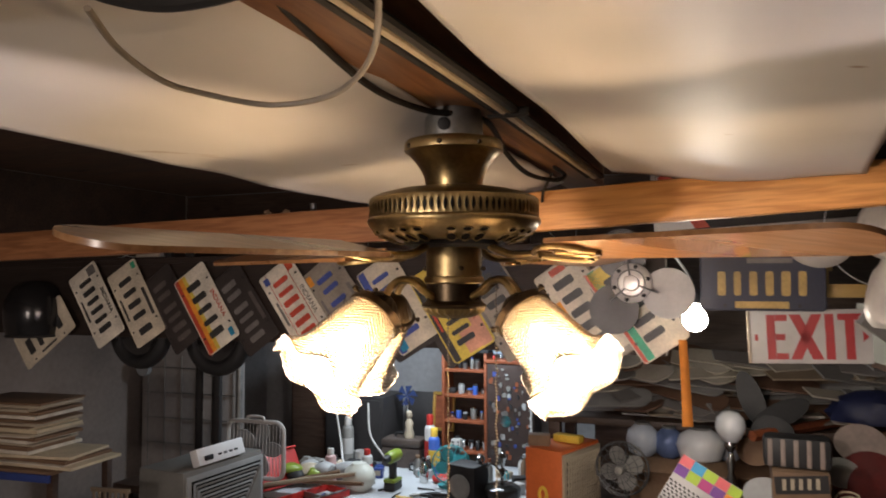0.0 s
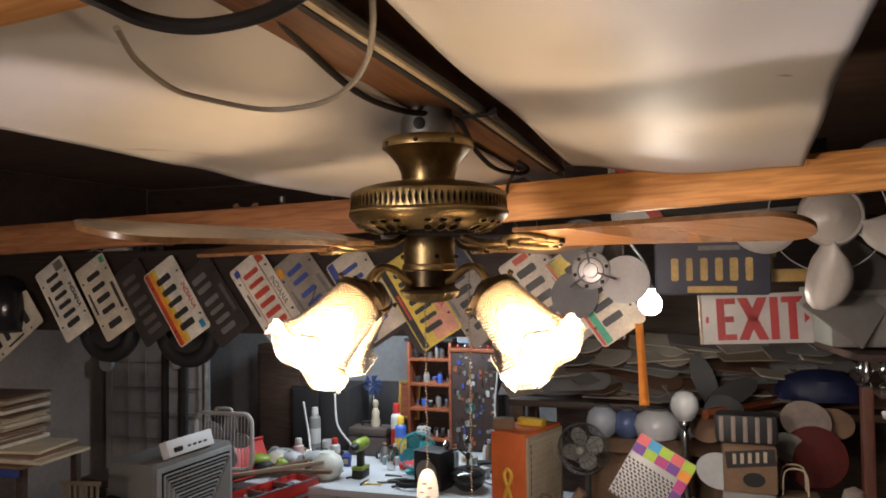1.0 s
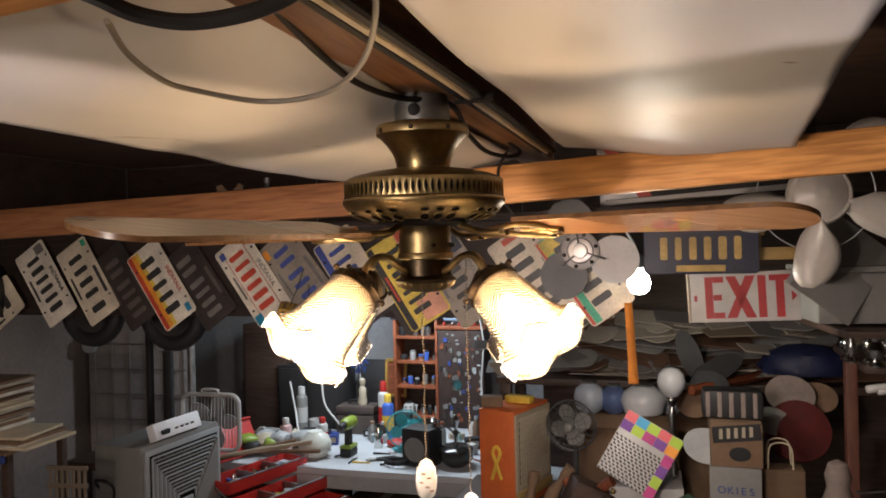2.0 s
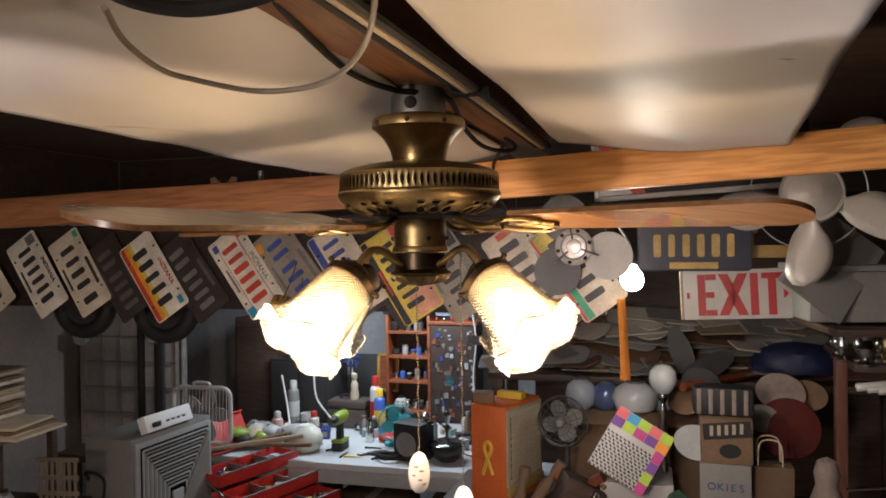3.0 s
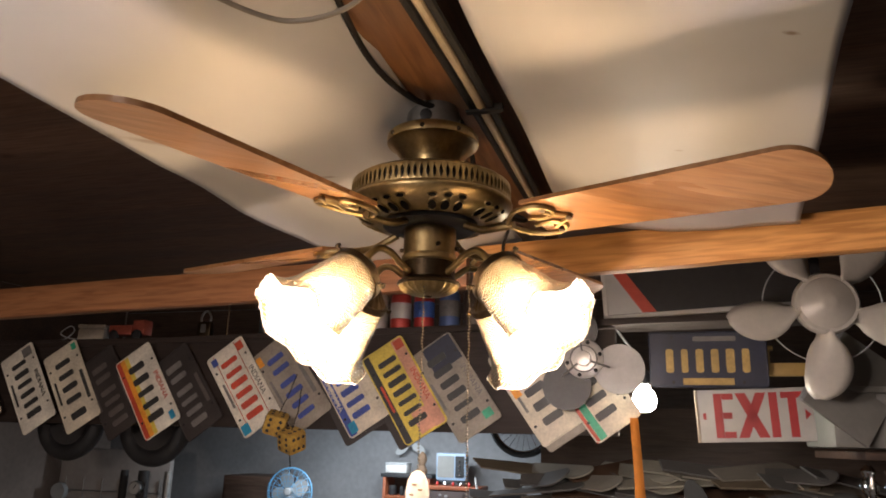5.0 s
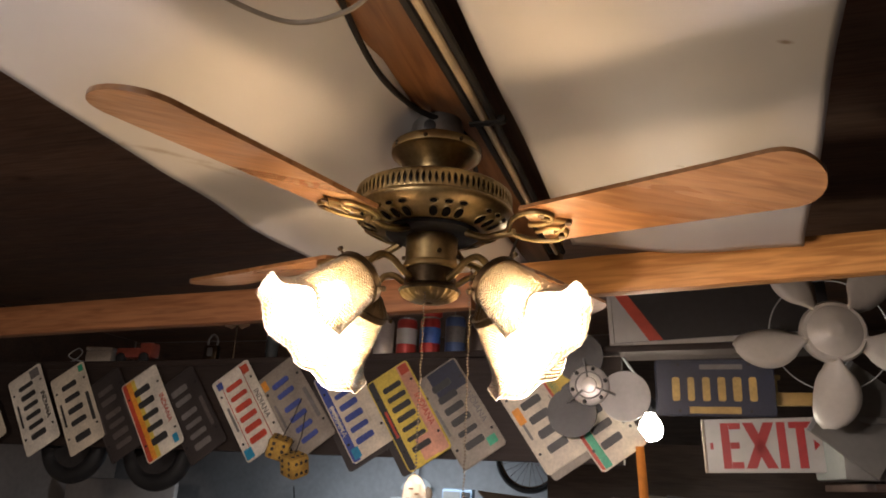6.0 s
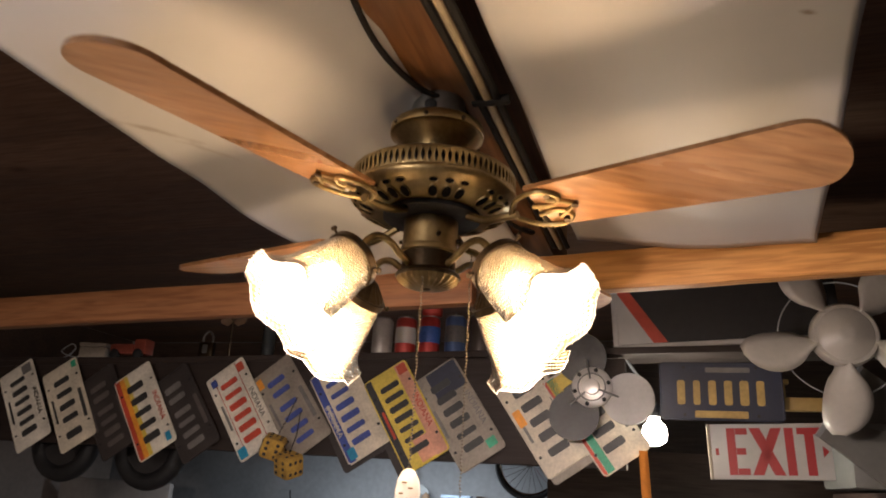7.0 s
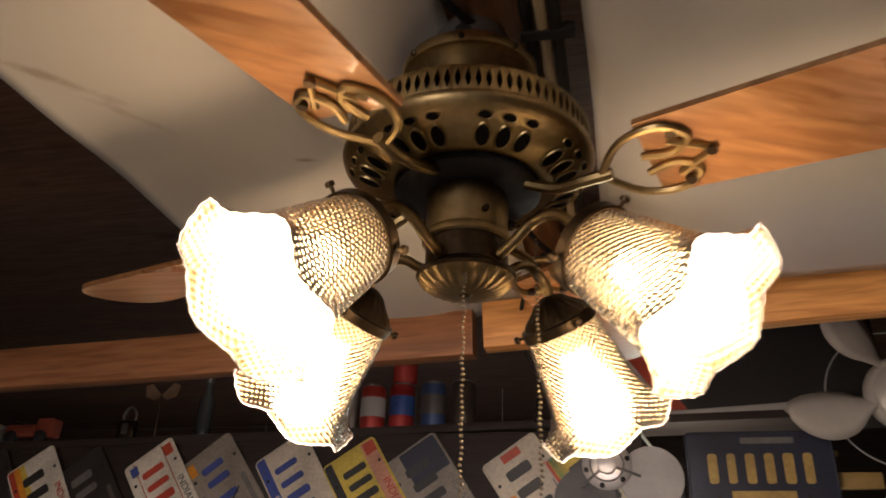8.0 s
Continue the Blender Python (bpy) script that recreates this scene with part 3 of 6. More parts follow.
    bulb = part("bulb", lathe([(0.013, 0.046), (0.015, 0.060), (0.023, 0.078), (0.031, 0.094), (0.0335, 0.108), (0.030, 0.123), (0.019, 0.134), (0.0005, 0.138)], 28, axis), BULB, fan, "lit frosted bulb")
    part("bulb_socket", lathe([(0.014, 0.010), (0.0155, 0.016), (0.0155, 0.044), (0.012, 0.048)], 20, axis), BRASSDARK, cup)
    bulb.visible_shadow = False
    p = Matrix.Translation(FAN) @ axis @ Vector((0, 0, 0.107))
    lamp("fan_light", "POINT", p, FAN_WATTS, (1.0, 0.83, 0.90), 0.038)


glass_rim = glass("clear_rim_glass", (1.0, 0.93, 0.8), 0.5, 0.05)
FAN_WATTS = 8.7
for k, a in enumerate((-140, -47, 35, 139)):
    light(a, (49, 50, 38, 41)[k])


STEELBRASS = mat("dull_nickel", (0.20, 0.17, 0.13), 0.4, 0.9, 0.2, 40, 0.0, 60)


def pull_chain(x, y, z0, z1, pull_label):
    """A beaded chain with a porcelain pull."""
    c = thing("pull_chain", Matrix.Translation((FAN.x + x, FAN.y + y, 0)), "beaded brass pull chain with a " + pull_label, "pull chain", "pull chains of the fan")
    bm = B()
    n = int((z0 - z1) / 0.0042)
    for i in range(n):
        bmesh.ops.create_icosphere(bm, subdivisions=1, radius=0.0016, matrix=Matrix.Translation((0.0006 * math.sin(i), 0, z0 - i * 0.0042)))
    part("chain", bm, STEELBRASS, c)
    part("pull", lathe([(0.003, z1 + 0.004), (0.008, z1 + 0.0005), (0.0125, z1 - 0.008), (0.0148, z1 - 0.022), (0.0145, z1 - 0.032), (0.0120, z1 - 0.044), (0.007, z1 - 0.050), (0.001, z1 - 0.051)], 28), PORCELAIN, c, "white porcelain pull with faint painted marks")
    rnd = random.Random(x)
    for i in range(5):
        a, z = radians(-95 + rnd.uniform(-40, 40)), z1 - 0.012 - 0.006 * i
        m = Matrix.Translation((0.0149 * math.cos(a), 0.0149 * math.sin(a), z)) @ pose(0, 0, 0, 0, 0, math.degrees(a) + 90)
        part("painted_mark", slab(rounded(0.006, 0.0022, 0.0008, 2), 0.0012, m), PAINTMARK, c)
    return c


PORCELAIN = mat("porcelain", (0.75, 0.70, 0.60), 0.25, 0, 0.05, 20, 0.0, 60)
PAINTMARK = mat("faded_brown_print", (0.30, 0.20, 0.11), 0.5, 0, 0.2, 60, 0.0, 60)
pull_chain(-0.007, -0.036, 2.022, 1.785, "white porcelain pull")
pull_chain(0.054, -0.030, 2.060, 1.734, "white porcelain pull hanging lower")


# ---- the header behind the fan and what hangs on it ----
setting("header_beam", box((2.75, 0.05, 0.30), (0, 0, 0), 0.004), VERYDARKWOOD, board(-0.70, 2.0, -0.045), "very dark header board that carries the plates", "beam")
setting("header_ledge", box((3.5, 0.16, 0.02), (0, 0, 0), 0.003), VERYDARKWOOD, board(-0.34, 2.1505, -0.095, -1.2), "dark narrow ledge along the header", "ledge")

PLATEPAINT = {}


def paint(name, colour, rough=0.5):
    if name not in PLATEPAINT:
        PLATEPAINT[name] = mat("paint_" + name, colour, rough, 0, 0.42, 11, 0.15, 120)
    return PLATEPAINT[name]


CHARBAR = {"black": paint("black", (0.03, 0.03, 0.03)), "red": paint("red", (0.50, 0.06, 0.03)), "blue": paint("blue", (0.05, 0.08, 0.30)), "grey": paint("grey", (0.16, 0.15, 0.14)), "gold": paint("gold", (0.48, 0.33, 0.10)), "dim": paint("dim", (0.10, 0.085, 0.075)), "pale": paint("pale", (0.6, 0.56, 0.48))}


def letters(text, size, depth, material, parent, place, name="letter"):
    """Raised letters, each one a part, from the built-in font."""
    out = []
    for ch, x in text:
        c = bpy.data.curves.new(name, "FONT")
        c.body, c.size, c.extrude, c.align_x = ch, size, depth, "CENTER"
        tmp = bpy.data.objects.new("tmp", c)
        scene.collection.objects.link(tmp)
        dg = bpy.context.evaluated_depsgraph_get()
        me = bpy.data.meshes.new_from_object(tmp.evaluated_get(dg))
        bpy.data.objects.remove(tmp)
        me.materials.clear()
        me.materials.append(material)
        ob = new(name, me)
        ob.parent = parent
        ob.matrix_basis = place @ Matrix.Translation((x, 0, 0)) @ pose(0, 0, 0, 90)
        out.append(ob)
    return out


def number_plate(m, ground, bars, count, label, small="black", bands=(), stickers=(), gap=None, word="", word_z=0.048):
    """A pressed metal plate with a raised rim; its writing is drawn as plain bars."""
    p = thing("number_plate", m, label, "number plate", "old plates on the header")
    w, h = 0.305, 0.152
    bm = slab(rounded(w, h, 0.012, 4), 0.0012)
    plate = part("plate", bm, ground, p)
    part("rim", tube([(x, -0.0004, z) for x, z in rounded(w - 0.006, h - 0.006, 0.010, 4)], 0.0016, 6, True), ground, p)
    for x0, z0, bw, bh, colour in bands:
        part("colour_band", slab(rounded(bw, bh, 0.002, 2, x0, z0), 0.0008, Matrix.Translation((0, -0.0009, 0))), colour, p)
    cw = 0.235 / count
    for i in range(count):
        x = -0.1175 + cw * (i + 0.5)
        if gap is not None and i >= gap:
            x += 0.012
        rnd = random.Random(label + str(i))
        bw = cw * rnd.uniform(0.40, 0.56)
        part("character_bar", slab(rounded(bw, 0.064, 0.006, 3, x, -0.004), 0.0022, Matrix.Translation((0, -0.0026, 0))), CHARBAR[bars], p)
    if word:
        letters([(word, 0.01)], 0.026, 0.0008, CHARBAR[small], p, Matrix.Translation((0, -0.002, word_z)), "state_word")
    else:
        part("word_bar", slab(rounded(0.11, 0.013, 0.002, 2, 0.02, 0.056), 0.0016, Matrix.Translation((0, -0.0019, 0))), CHARBAR[small], p)
    part("word_bar", slab(rounded(0.09, 0.008, 0.002, 2, 0.0, -0.058), 0.0016, Matrix.Translation((0, -0.0019, 0))), CHARBAR[small], p)
    for x0, z0, bw, bh, colour in stickers:
        part("sticker", slab(rounded(bw, bh, 0.002, 2, x0, z0), 0.0006, Matrix.Translation((0, -0.0032, 0))), colour, p)
    for x in (-0.09, 0.09):
        for z in (0.062, -0.062):
            part("bolt_hole", lathe([(0.0045, -0.0006), (0.0045, 0.0004)], 10, Matrix.Translation((x, -0.001, z)) @ pose(0, 0, 0, 90)), BLACK, p)
    return p


OFFWHITE = paint("offwhite", (0.68, 0.63, 0.53))
CREAMP = paint("creamplate", (0.60, 0.53, 0.41))
DIRTY = paint("dirty", (0.27, 0.235, 0.19))
DARKPLATE = paint("darkplate", (0.035, 0.028, 0.026))
PEACH = paint("peach", (0.62, 0.30, 0.20))
STICKBLUE = paint("sticker_blue", (0.02, 0.25, 0.42))
STICKRED = paint("sticker_red", (0.5, 0.07, 0.03))
STICKGREEN = paint("sticker_green", (0.04, 0.36, 0.20))
STICKORANGE = paint("sticker_orange", (0.75, 0.30, 0.03))
LEMON = paint("lemon", (0.66, 0.50, 0.08))
NAVY = paint("navy", (0.014, 0.019, 0.042))
number_plate(board(-1.376, 1.972, 0.010, 58), OFFWHITE, "black", 6, "white plate with a dark crest in one corner, nailed aslant", stickers=((-0.125, 0.045, 0.035, 0.04, CHARBAR["grey"]),), word="INDIANA")
number_plate(board(-1.198, 1.979, 0.004, 59), CREAMP, "black", 5, "cream plate with a broken corner, nailed aslant", gap=4, stickers=((-0.13, 0.06, 0.025, 0.02, STICKGREEN),))
number_plate(board(-1.04, 1.960, 0.000, 56), DARKPLATE, "dim", 6, "dark rusted plate with worn characters, nailed aslant", "dim", gap=2)
number_plate(board(-0.893, 1.965, 0.012, 57), OFFWHITE, "black", 5, "white plate with a red and yellow sunset band, nailed aslant", "red", bands=((0, -0.064, 0.30, 0.020, CHARBAR["red"]), (0, -0.045, 0.30, 0.020, STICKORANGE), (0, -0.028, 0.30, 0.016, LEMON)), stickers=((0.125, 0.052, 0.03, 0.02, STICKBLUE),), word="INDIANA")
number_plate(board(-0.748, 1.964, 0.002, 54), DARKPLATE, "grey", 6, "black plate with pale worn characters, nailed aslant", "dim", gap=2)
number_plate(board(-0.546, 1.981, 0.014, 55), OFFWHITE, "red", 6, "white plate with red characters and blue stickers, nailed aslant", "grey", bands=((0, 0.040, 0.30, 0.002, CHARBAR["red"]), (0, -0.047, 0.30, 0.002, CHARBAR["red"])), stickers=((0.128, -0.055, 0.035, 0.03, STICKBLUE), (-0.125, -0.05, 0.025, 0.022, CHARBAR["blue"]), (-0.125, 0.055, 0.03, 0.025, STICKRED)), word="INDIANA")
number_plate(board(-0.385, 1.994, 0.004, 53), DIRTY, "blue", 6, "tarnished grey plate with blue characters, nailed aslant", "grey", gap=2, stickers=((-0.12, -0.055, 0.035, 0.02, STICKORANGE),))
number_plate(board(-0.196, 1.990, 0.008, 57), CREAMP, "blue", 6, "mottled white plate with blue characters and a dark edge, nailed aslant", "pale", bands=((0, -0.060, 0.30, 0.026, CHARBAR["blue"]),), stickers=((0.125, -0.050, 0.035, 0.026, STICKBLUE),), word="INDIANA", word_z=-0.068)
number_plate(board(-0.022, 1.973, 0.016, 58), LEMON, "black", 7, "yellow and pink plate with a black skyline edge, nailed aslant", "red", bands=((0, 0.052, 0.30, 0.036, PEACH), (0.11, 0.01, 0.07, 0.05, PEACH), (0, -0.062, 0.30, 0.024, CHARBAR["black"])), stickers=((-0.13, 0.055, 0.03, 0.03, STICKRED),), word="INDIANA")
number_plate(board(0.130, 1.983, 0.010, 56), DIRTY, "black", 6, "grey plate with a dark blue starred corner, nailed aslant", "grey", bands=((-0.105, 0.02, 0.085, 0.10, NAVY),), stickers=((0.12, 0.045, 0.026, 0.03, STICKGREEN),), word="INDIANA")
number_plate(board(0.362, 1.980, 0.002, 56), CREAMP, "black", 5, "worn cream plate with an orange sticker, nailed aslant", "grey", stickers=((-0.03, -0.055, 0.05, 0.024, STICKORANGE), (-0.135, 0.0, 0.02, 0.05, STICKRED)))
number_plate(board(0.380, 1.966, -0.006, 56), DIRTY, "grey", 5, "dull grey plate behind another one, nailed aslant", "grey")
number_plate(board(0.500, 1.993, 0.008, 55), CREAMP, "black", 5, "white plate with a green and red striped edge, nailed aslant", "grey", bands=((0, -0.050, 0.30, 0.022, STICKGREEN), (0, -0.068, 0.30, 0.012, CHARBAR["red"]), (-0.12, 0.0, 0.05, 0.13, LEMON)))
number_plate(board(-1.62, 1.86, 0.02, -36), CREAMP, "black", 4, "cream plate hung by a black helmet, leaning the other way")
number_plate(board(0.800, 2.058, 0.030, 0), NAVY, "gold", 6, "dark blue plate with gold characters, nailed level", "grey", stickers=((0.0, -0.060, 0.13, 0.018, paint("gold_strip", (0.5, 0.34, 0.1))),))


# a dark plate outline that stands for a plate's shadow on the header
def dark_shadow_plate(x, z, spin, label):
    return solid("plate_shadow", slab(rounded(0.305, 0.152, 0.012, 4), 0.0015), DARKPLATE, board(x, z, -0.004, spin), label, "plate")


dark_shadow_plate(-0.205, 1.967, 58, "dark plate shape that stands for a mottled plate's shadow")
dark_shadow_plate(-0.040, 1.960, 58, "dark plate shape that stands for a yellow plate's shadow")


SIGNWHITE = mat("sign_white", (0.46, 0.45, 0.42), 0.45, 0, 0.1, 12, 0.04)
sign = thing("exit_sign", at(0.9335, 2.361, 1.8435, -1, 0, -2.2) @ Matrix.Diagonal((1.01, 1, 0.79, 1)), "white exit sign with red letters and a small arrow", "sign")
part("face", box((0.285, 0.018, 0.178), (0, 0, 0.089), 0.003), SIGNWHITE, sign)
part("edge_strip", box((0.008, 0.022, 0.178), (-0.1465, 0, 0.089), 0.002), CREAM, sign)
REDSIGN = mat("sign_red", (0.36, 0.02, 0.02), 0.45, 0, 0.15, 20, 0, 60)
STROKE = 0.021


def bar_letter(name, strokes):
    bm = B()
    for x0, z0, x1, z1 in strokes:
        way = Vector((x1 - x0, 0, z1 - z0))
        n = Vector((-way.z, 0, way.x)).normalized() * STROKE / 2
        a, b = Vector((x0, 0, z0)), Vector((x1, 0, z1))
        f = [a + n, b + n, b - n, a - n]
        if abs(way.x) > 0.01 and abs(way.z) > 0.01:
            k = STROKE * 0.62
            f = [a + Vector((-k, 0, 0)), b + Vector((-k, 0, 0)), b + Vector((k, 0, 0)), a + Vector((k, 0, 0))]
        vs = [bm.verts.new((v.x, -0.0105, v.z)) for v in f]
        ws = [bm.verts.new((v.x, -0.0085, v.z)) for v in f]
        bm.faces.new(vs)
        for i in range(4):
            bm.faces.new((vs[i], ws[i], ws[(i + 1) % 4], vs[(i + 1) % 4]))
    part(name, bm, REDSIGN, sign)


LO, HI = 0.014, 0.164
bar_letter("letter_e", [(-0.092, LO, -0.092, HI), (-0.081, LO + 0.0105, -0.052, LO + 0.0105), (-0.081, 0.089, -0.058, 0.089), (-0.081, HI - 0.0105, -0.052, HI - 0.0105)])
bar_letter("letter_x", [(-0.034, LO, 0.018, HI), (-0.034, HI, 0.018, LO)])
bar_letter("letter_i", [(0.047, LO, 0.047, HI)])
bar_letter("letter_t", [(0.093, LO, 0.093, HI - 0.021), (0.066, HI - 0.0105, 0.120, HI - 0.0105)])
bm = slab([(0.122, 0.070), (0.136, 0.088), (0.122, 0.106)], 0.002, Matrix.Translation((0, -0.0105, 0)))
part("arrow", bm, REDSIGN, sign)
part("arrow_mark", slab(rounded(0.008, 0.022, 0.001, 2, -0.128, 0.088), 0.002, Matrix.Translation((0, -0.0105, 0))), REDSIGN, sign)

# white fan propeller without its guard front
FANWHITE = mat("cream_white_enamel", (0.47, 0.44, 0.39), 0.32, 0, 0.12, 9, 0.05, 60)
wf = thing("fan_propeller", at(1.046, 2.168, 2.189, 6) @ Matrix.Diagonal((0.88, 1, 0.88, 1)), "white enamelled metal fan with five leaf-shaped blades hung up", "fan")
hub_turn = pose(0, 0, 0, 90)
part("hub", lathe([(0.086, -0.02), (0.090, -0.012), (0.090, 0.008), (0.084, 0.016), (0.074, 0.017), (0.070, 0.021), (0.03, 0.027), (0.026, 0.030), (0.012, 0.032), (0.0003, 0.032)], 48, hub_turn), FANWHITE, wf)
for k in range(5):
    a = radians(190 + 72 * k)
    bm = B()
    rows = []
    for i in range(13):
        t = i / 12
        r = 0.072 + 0.205 * t
        hw = max(0.020 * (1 - t), 0.058 * math.sqrt(max(0, 1 - ((t - 0.56) / 0.45) ** 2))) + 0.002
        row = []
        for q in (-1, -0.5, 0, 0.5, 1):
            y = -0.016 * q * (1 - 0.3 * t) - 0.012 * (1 - q * q)
            u, v = r, hw * q + 0.018 * math.sin(math.pi * t)
            row.append(bm.verts.new((u * math.cos(a) - v * math.sin(a), y, u * math.sin(a) + v * math.cos(a))))
        rows.append(row)
    for p, q in zip(rows, rows[1:]):
        for i in range(4):
            bm.faces.new((p[i], p[i + 1], q[i + 1], q[i]))
    ob = part("propeller_blade", bm, FANWHITE, wf)
    ob.modifiers.new("thick", "SOLIDIFY").thickness = 0.002
part("guard_ring", tube([(0.165 * math.cos(a), 0.035, 0.165 * math.sin(a)) for a in (2 * math.pi * i / 64 for i in range(64))], 0.0022, 6, True), LIGHTGREY, wf, "thin wire ring behind the blades")

# chromed hub with round metal blades
df = thing("metal_fan_blade", at(0.475, 2.40, 2.055), "chromed fan hub with round metal blades hung on the header", "fan blade")
part("hub", lathe([(0.020, -0.012), (0.048, -0.010), (0.054, -0.002), (0.054, 0.006), (0.047, 0.010), (0.022, 0.012), (0.020, 0.020), (0.010, 0.022), (0.0003, 0.022)], 40, hub_turn), ALUMINIUM, df)
part("hub_ring", tube([(0.036 * math.cos(2 * math.pi * i / 40), -0.0115, 0.036 * math.sin(2 * math.pi * i / 40)) for i in range(40)], 0.0022, 6, True), STEEL, df, "dark steel ring")
for a in range(15, 375, 60):
    part("hub_bolt", lathe([(0.0055, -0.004), (0.0055, 0.004), (0.003, 0.006)], 10, Matrix.Translation((0.046 * math.cos(radians(a)), -0.012, 0.046 * math.sin(radians(a)))) @ pose(0, 0, 0, 90)), BLACK, df)
for a in (100, 220, 340):
    part("hub_spoke", tube([(0.014 * math.cos(radians(a)), -0.014, 0.014 * math.sin(radians(a))), (0.075 * math.cos(radians(a)), -0.012, 0.075 * math.sin(radians(a)))], 0.003, 6), STEEL, df)
DISCDARK = mat("dark_metal_disc", (0.055, 0.055, 0.055), 0.45, 0.8, 0.3, 15, 0.05, 90)
DISCLIGHT = mat("brushed_aluminium", (0.46, 0.45, 0.43), 0.45, 0.0, 0.15, 15, 0.05, 90)
for dx, dz, mm in ((0.094, -0.027, DISCLIGHT), (-0.05, -0.072, DISCDARK), (-0.03, 0.082, DISCDARK)):
    bm = bm_lathe(B(), [(0.068, 0.003), (0.0685, 0.0), (0.062, -0.004), (0.03, -0.009), (0.0003, -0.010)], 40, Matrix.Translation((dx, 0.012, dz)) @ hub_turn)
    part("round_blade", bm, mm, df)

# bare bulb on a drop cord with an orange strap below it
bb = thing("bare_bulb", at(0.67, 2.49, 1.953), "lit bare bulb with an orange strap, hung on the header", "light bulb")
GLOWW = glow("lit_white_bulb", (1.0, 0.93, 0.8), 60.0)
# globe drawn wider so that its shape takes in the bulb's bloom
gb = part("bulb", lathe([(0.013, 0.047), (0.017, 0.034), (0.029, 0.020), (0.0345, 0.0), (0.029, -0.022), (0.015, -0.032), (0.0003, -0.035)], 24), GLOWW, bb)
gb.visible_shadow = False
part("socket", lathe([(0.013, 0.043), (0.017, 0.045), (0.017, 0.075), (0.010, 0.085), (0.004, 0.09)], 20), BLACK, bb)
part("cord", tube(smooth([(0, 0, 0.085), (-0.02, 0.03, 0.13), (-0.08, 0.03, 0.22), (-0.11, 0.05, 0.30)], 6), 0.004, 6), LIGHTGREY, bb)
lamp("bare_bulb_light", "POINT", bb.matrix_basis @ Vector((0, -0.005, -0.004)), 0.14, (1.0, 0.90, 0.74), 0.028)
st = thing("orange_strap", at(0.615, 2.66 - 0.36 * 0.615 - 0.02, 1.90), "orange webbing strap hanging from the header", "strap")
bm = B()
rows = []
for i in range(18):
    t = i / 17
    w = 0.011 + 0.004 * t
    tw = 0.5 * math.sin(2.6 * t)
    rows.append([bm.verts.new((0.010 * t + s * w * math.cos(tw), 0.01 * math.sin(3 * t) + s * w * math.sin(tw), -0.235 * t)) for s in (-1, 1)])
for p, q in zip(rows, rows[1:]):
    bm.faces.new((p[0], p[1], q[1], q[0]))
ob = part("webbing", bm, mat("orange_webbing", (0.62, 0.22, 0.03), 0.8, 0, 0.2, 30, 0.4, 300), st)
ob.modifiers.new("thick", "SOLIDIFY").thickness = 0.002

# black board in a white frame with a red stripe, standing on the ledge
pb = thing("framed_board", at(0.83, 2.66 - 0.36 * 0.83 + 0.10, 2.203, 0, 0, -3.2), "black board in a white frame with a red diagonal stripe", "picture")
part("panel", box((0.60, 0.008, 0.20), (0.04, 0, 0.10), 0.001), DARK, pb)
part("frame_bottom", box((0.62, 0.016, 0.016), (0.04, -0.004, 0.006), 0.003), WHITE, pb)
part("frame_side", box((0.014, 0.016, 0.20), (-0.262, -0.004, 0.112), 0.003), WHITE, pb)
part("white_corner", slab([(-0.255, 0.016), (-0.13, 0.016), (-0.255, 0.19)], 0.002, Matrix.Translation((0, -0.0065, 0))), WHITE, pb)
part("red_stripe", slab([(-0.155, 0.016), (-0.115, 0.016), (-0.225, 0.19), (-0.25, 0.17)], 0.002, Matrix.Translation((0, -0.009, 0))), mat("stripe_red", (0.5, 0.06, 0.03), 0.5), pb)

# a row of cans on the ledge
CANCOL = [("paper label", (0.45, 0.42, 0.38)), ("red", (0.42, 0.05, 0.04)), ("red", (0.40, 0.04, 0.035)), ("blue", (0.07, 0.12, 0.26)), ("dark", (0.09, 0.07, 0.06)), ("brown", (0.20, 0.09, 0.05))]


def can(x, z, colour, word, band=None):
    c = thing("drink_can", at(x, 2.66 - 0.36 * x + 0.07, z), "old %s drink can standing on the ledge" % word, "can", "cans on the ledge")
    m = mat("can_" + word, colour, 0.4, 0.3, 0.2, 25, 0.02, 80)
    part("body", lathe([(0.027, 0.0), (0.0325, 0.006), (0.033, 0.010), (0.033, 0.108), (0.031, 0.113), (0.0275, 0.117)], 28), m, c)
    part("can_lid", lathe([(0.0282, 0.1165), (0.0288, 0.1200), (0.0270, 0.1210), (0.0265, 0.1180), (0.0003, 0.1180)], 28), STEEL, c)
    if band:
        part("label_band", lathe([(0.0332, 0.035), (0.0336, 0.036), (0.0336, 0.085), (0.0332, 0.086)], 28), band, c)
    return c


for i, (x, z) in enumerate(((-0.115, 2.1655), (-0.04, 2.167), (0.035, 2.1685), (0.115, 2.170), (0.19, 2.1715))):
    w, col = CANCOL[i]
    can(x, z, col, w, (None, WHITE, paint("can_blue", (0.05, 0.12, 0.4)), CHARBAR["grey"], None)[i])
can(0.04, 2.2895, (0.42, 0.05, 0.04), "red")

# odds and ends on the ledge's left end
tr = thing("toy_truck", at(-1.02, 2.66 + 0.36 * 1.02 + 0.07, 2.1455), "faded red toy truck standing on the ledge", "toy truck")
part("cab", box((0.05, 0.05, 0.055), (0.05, 0, 0.047), 0.008), paint("toy_red", (0.30, 0.07, 0.045)), tr)
part("bed", box((0.10, 0.055, 0.035), (-0.025, 0, 0.038), 0.006), paint("toy_red", (0.30, 0.07, 0.045)), tr)
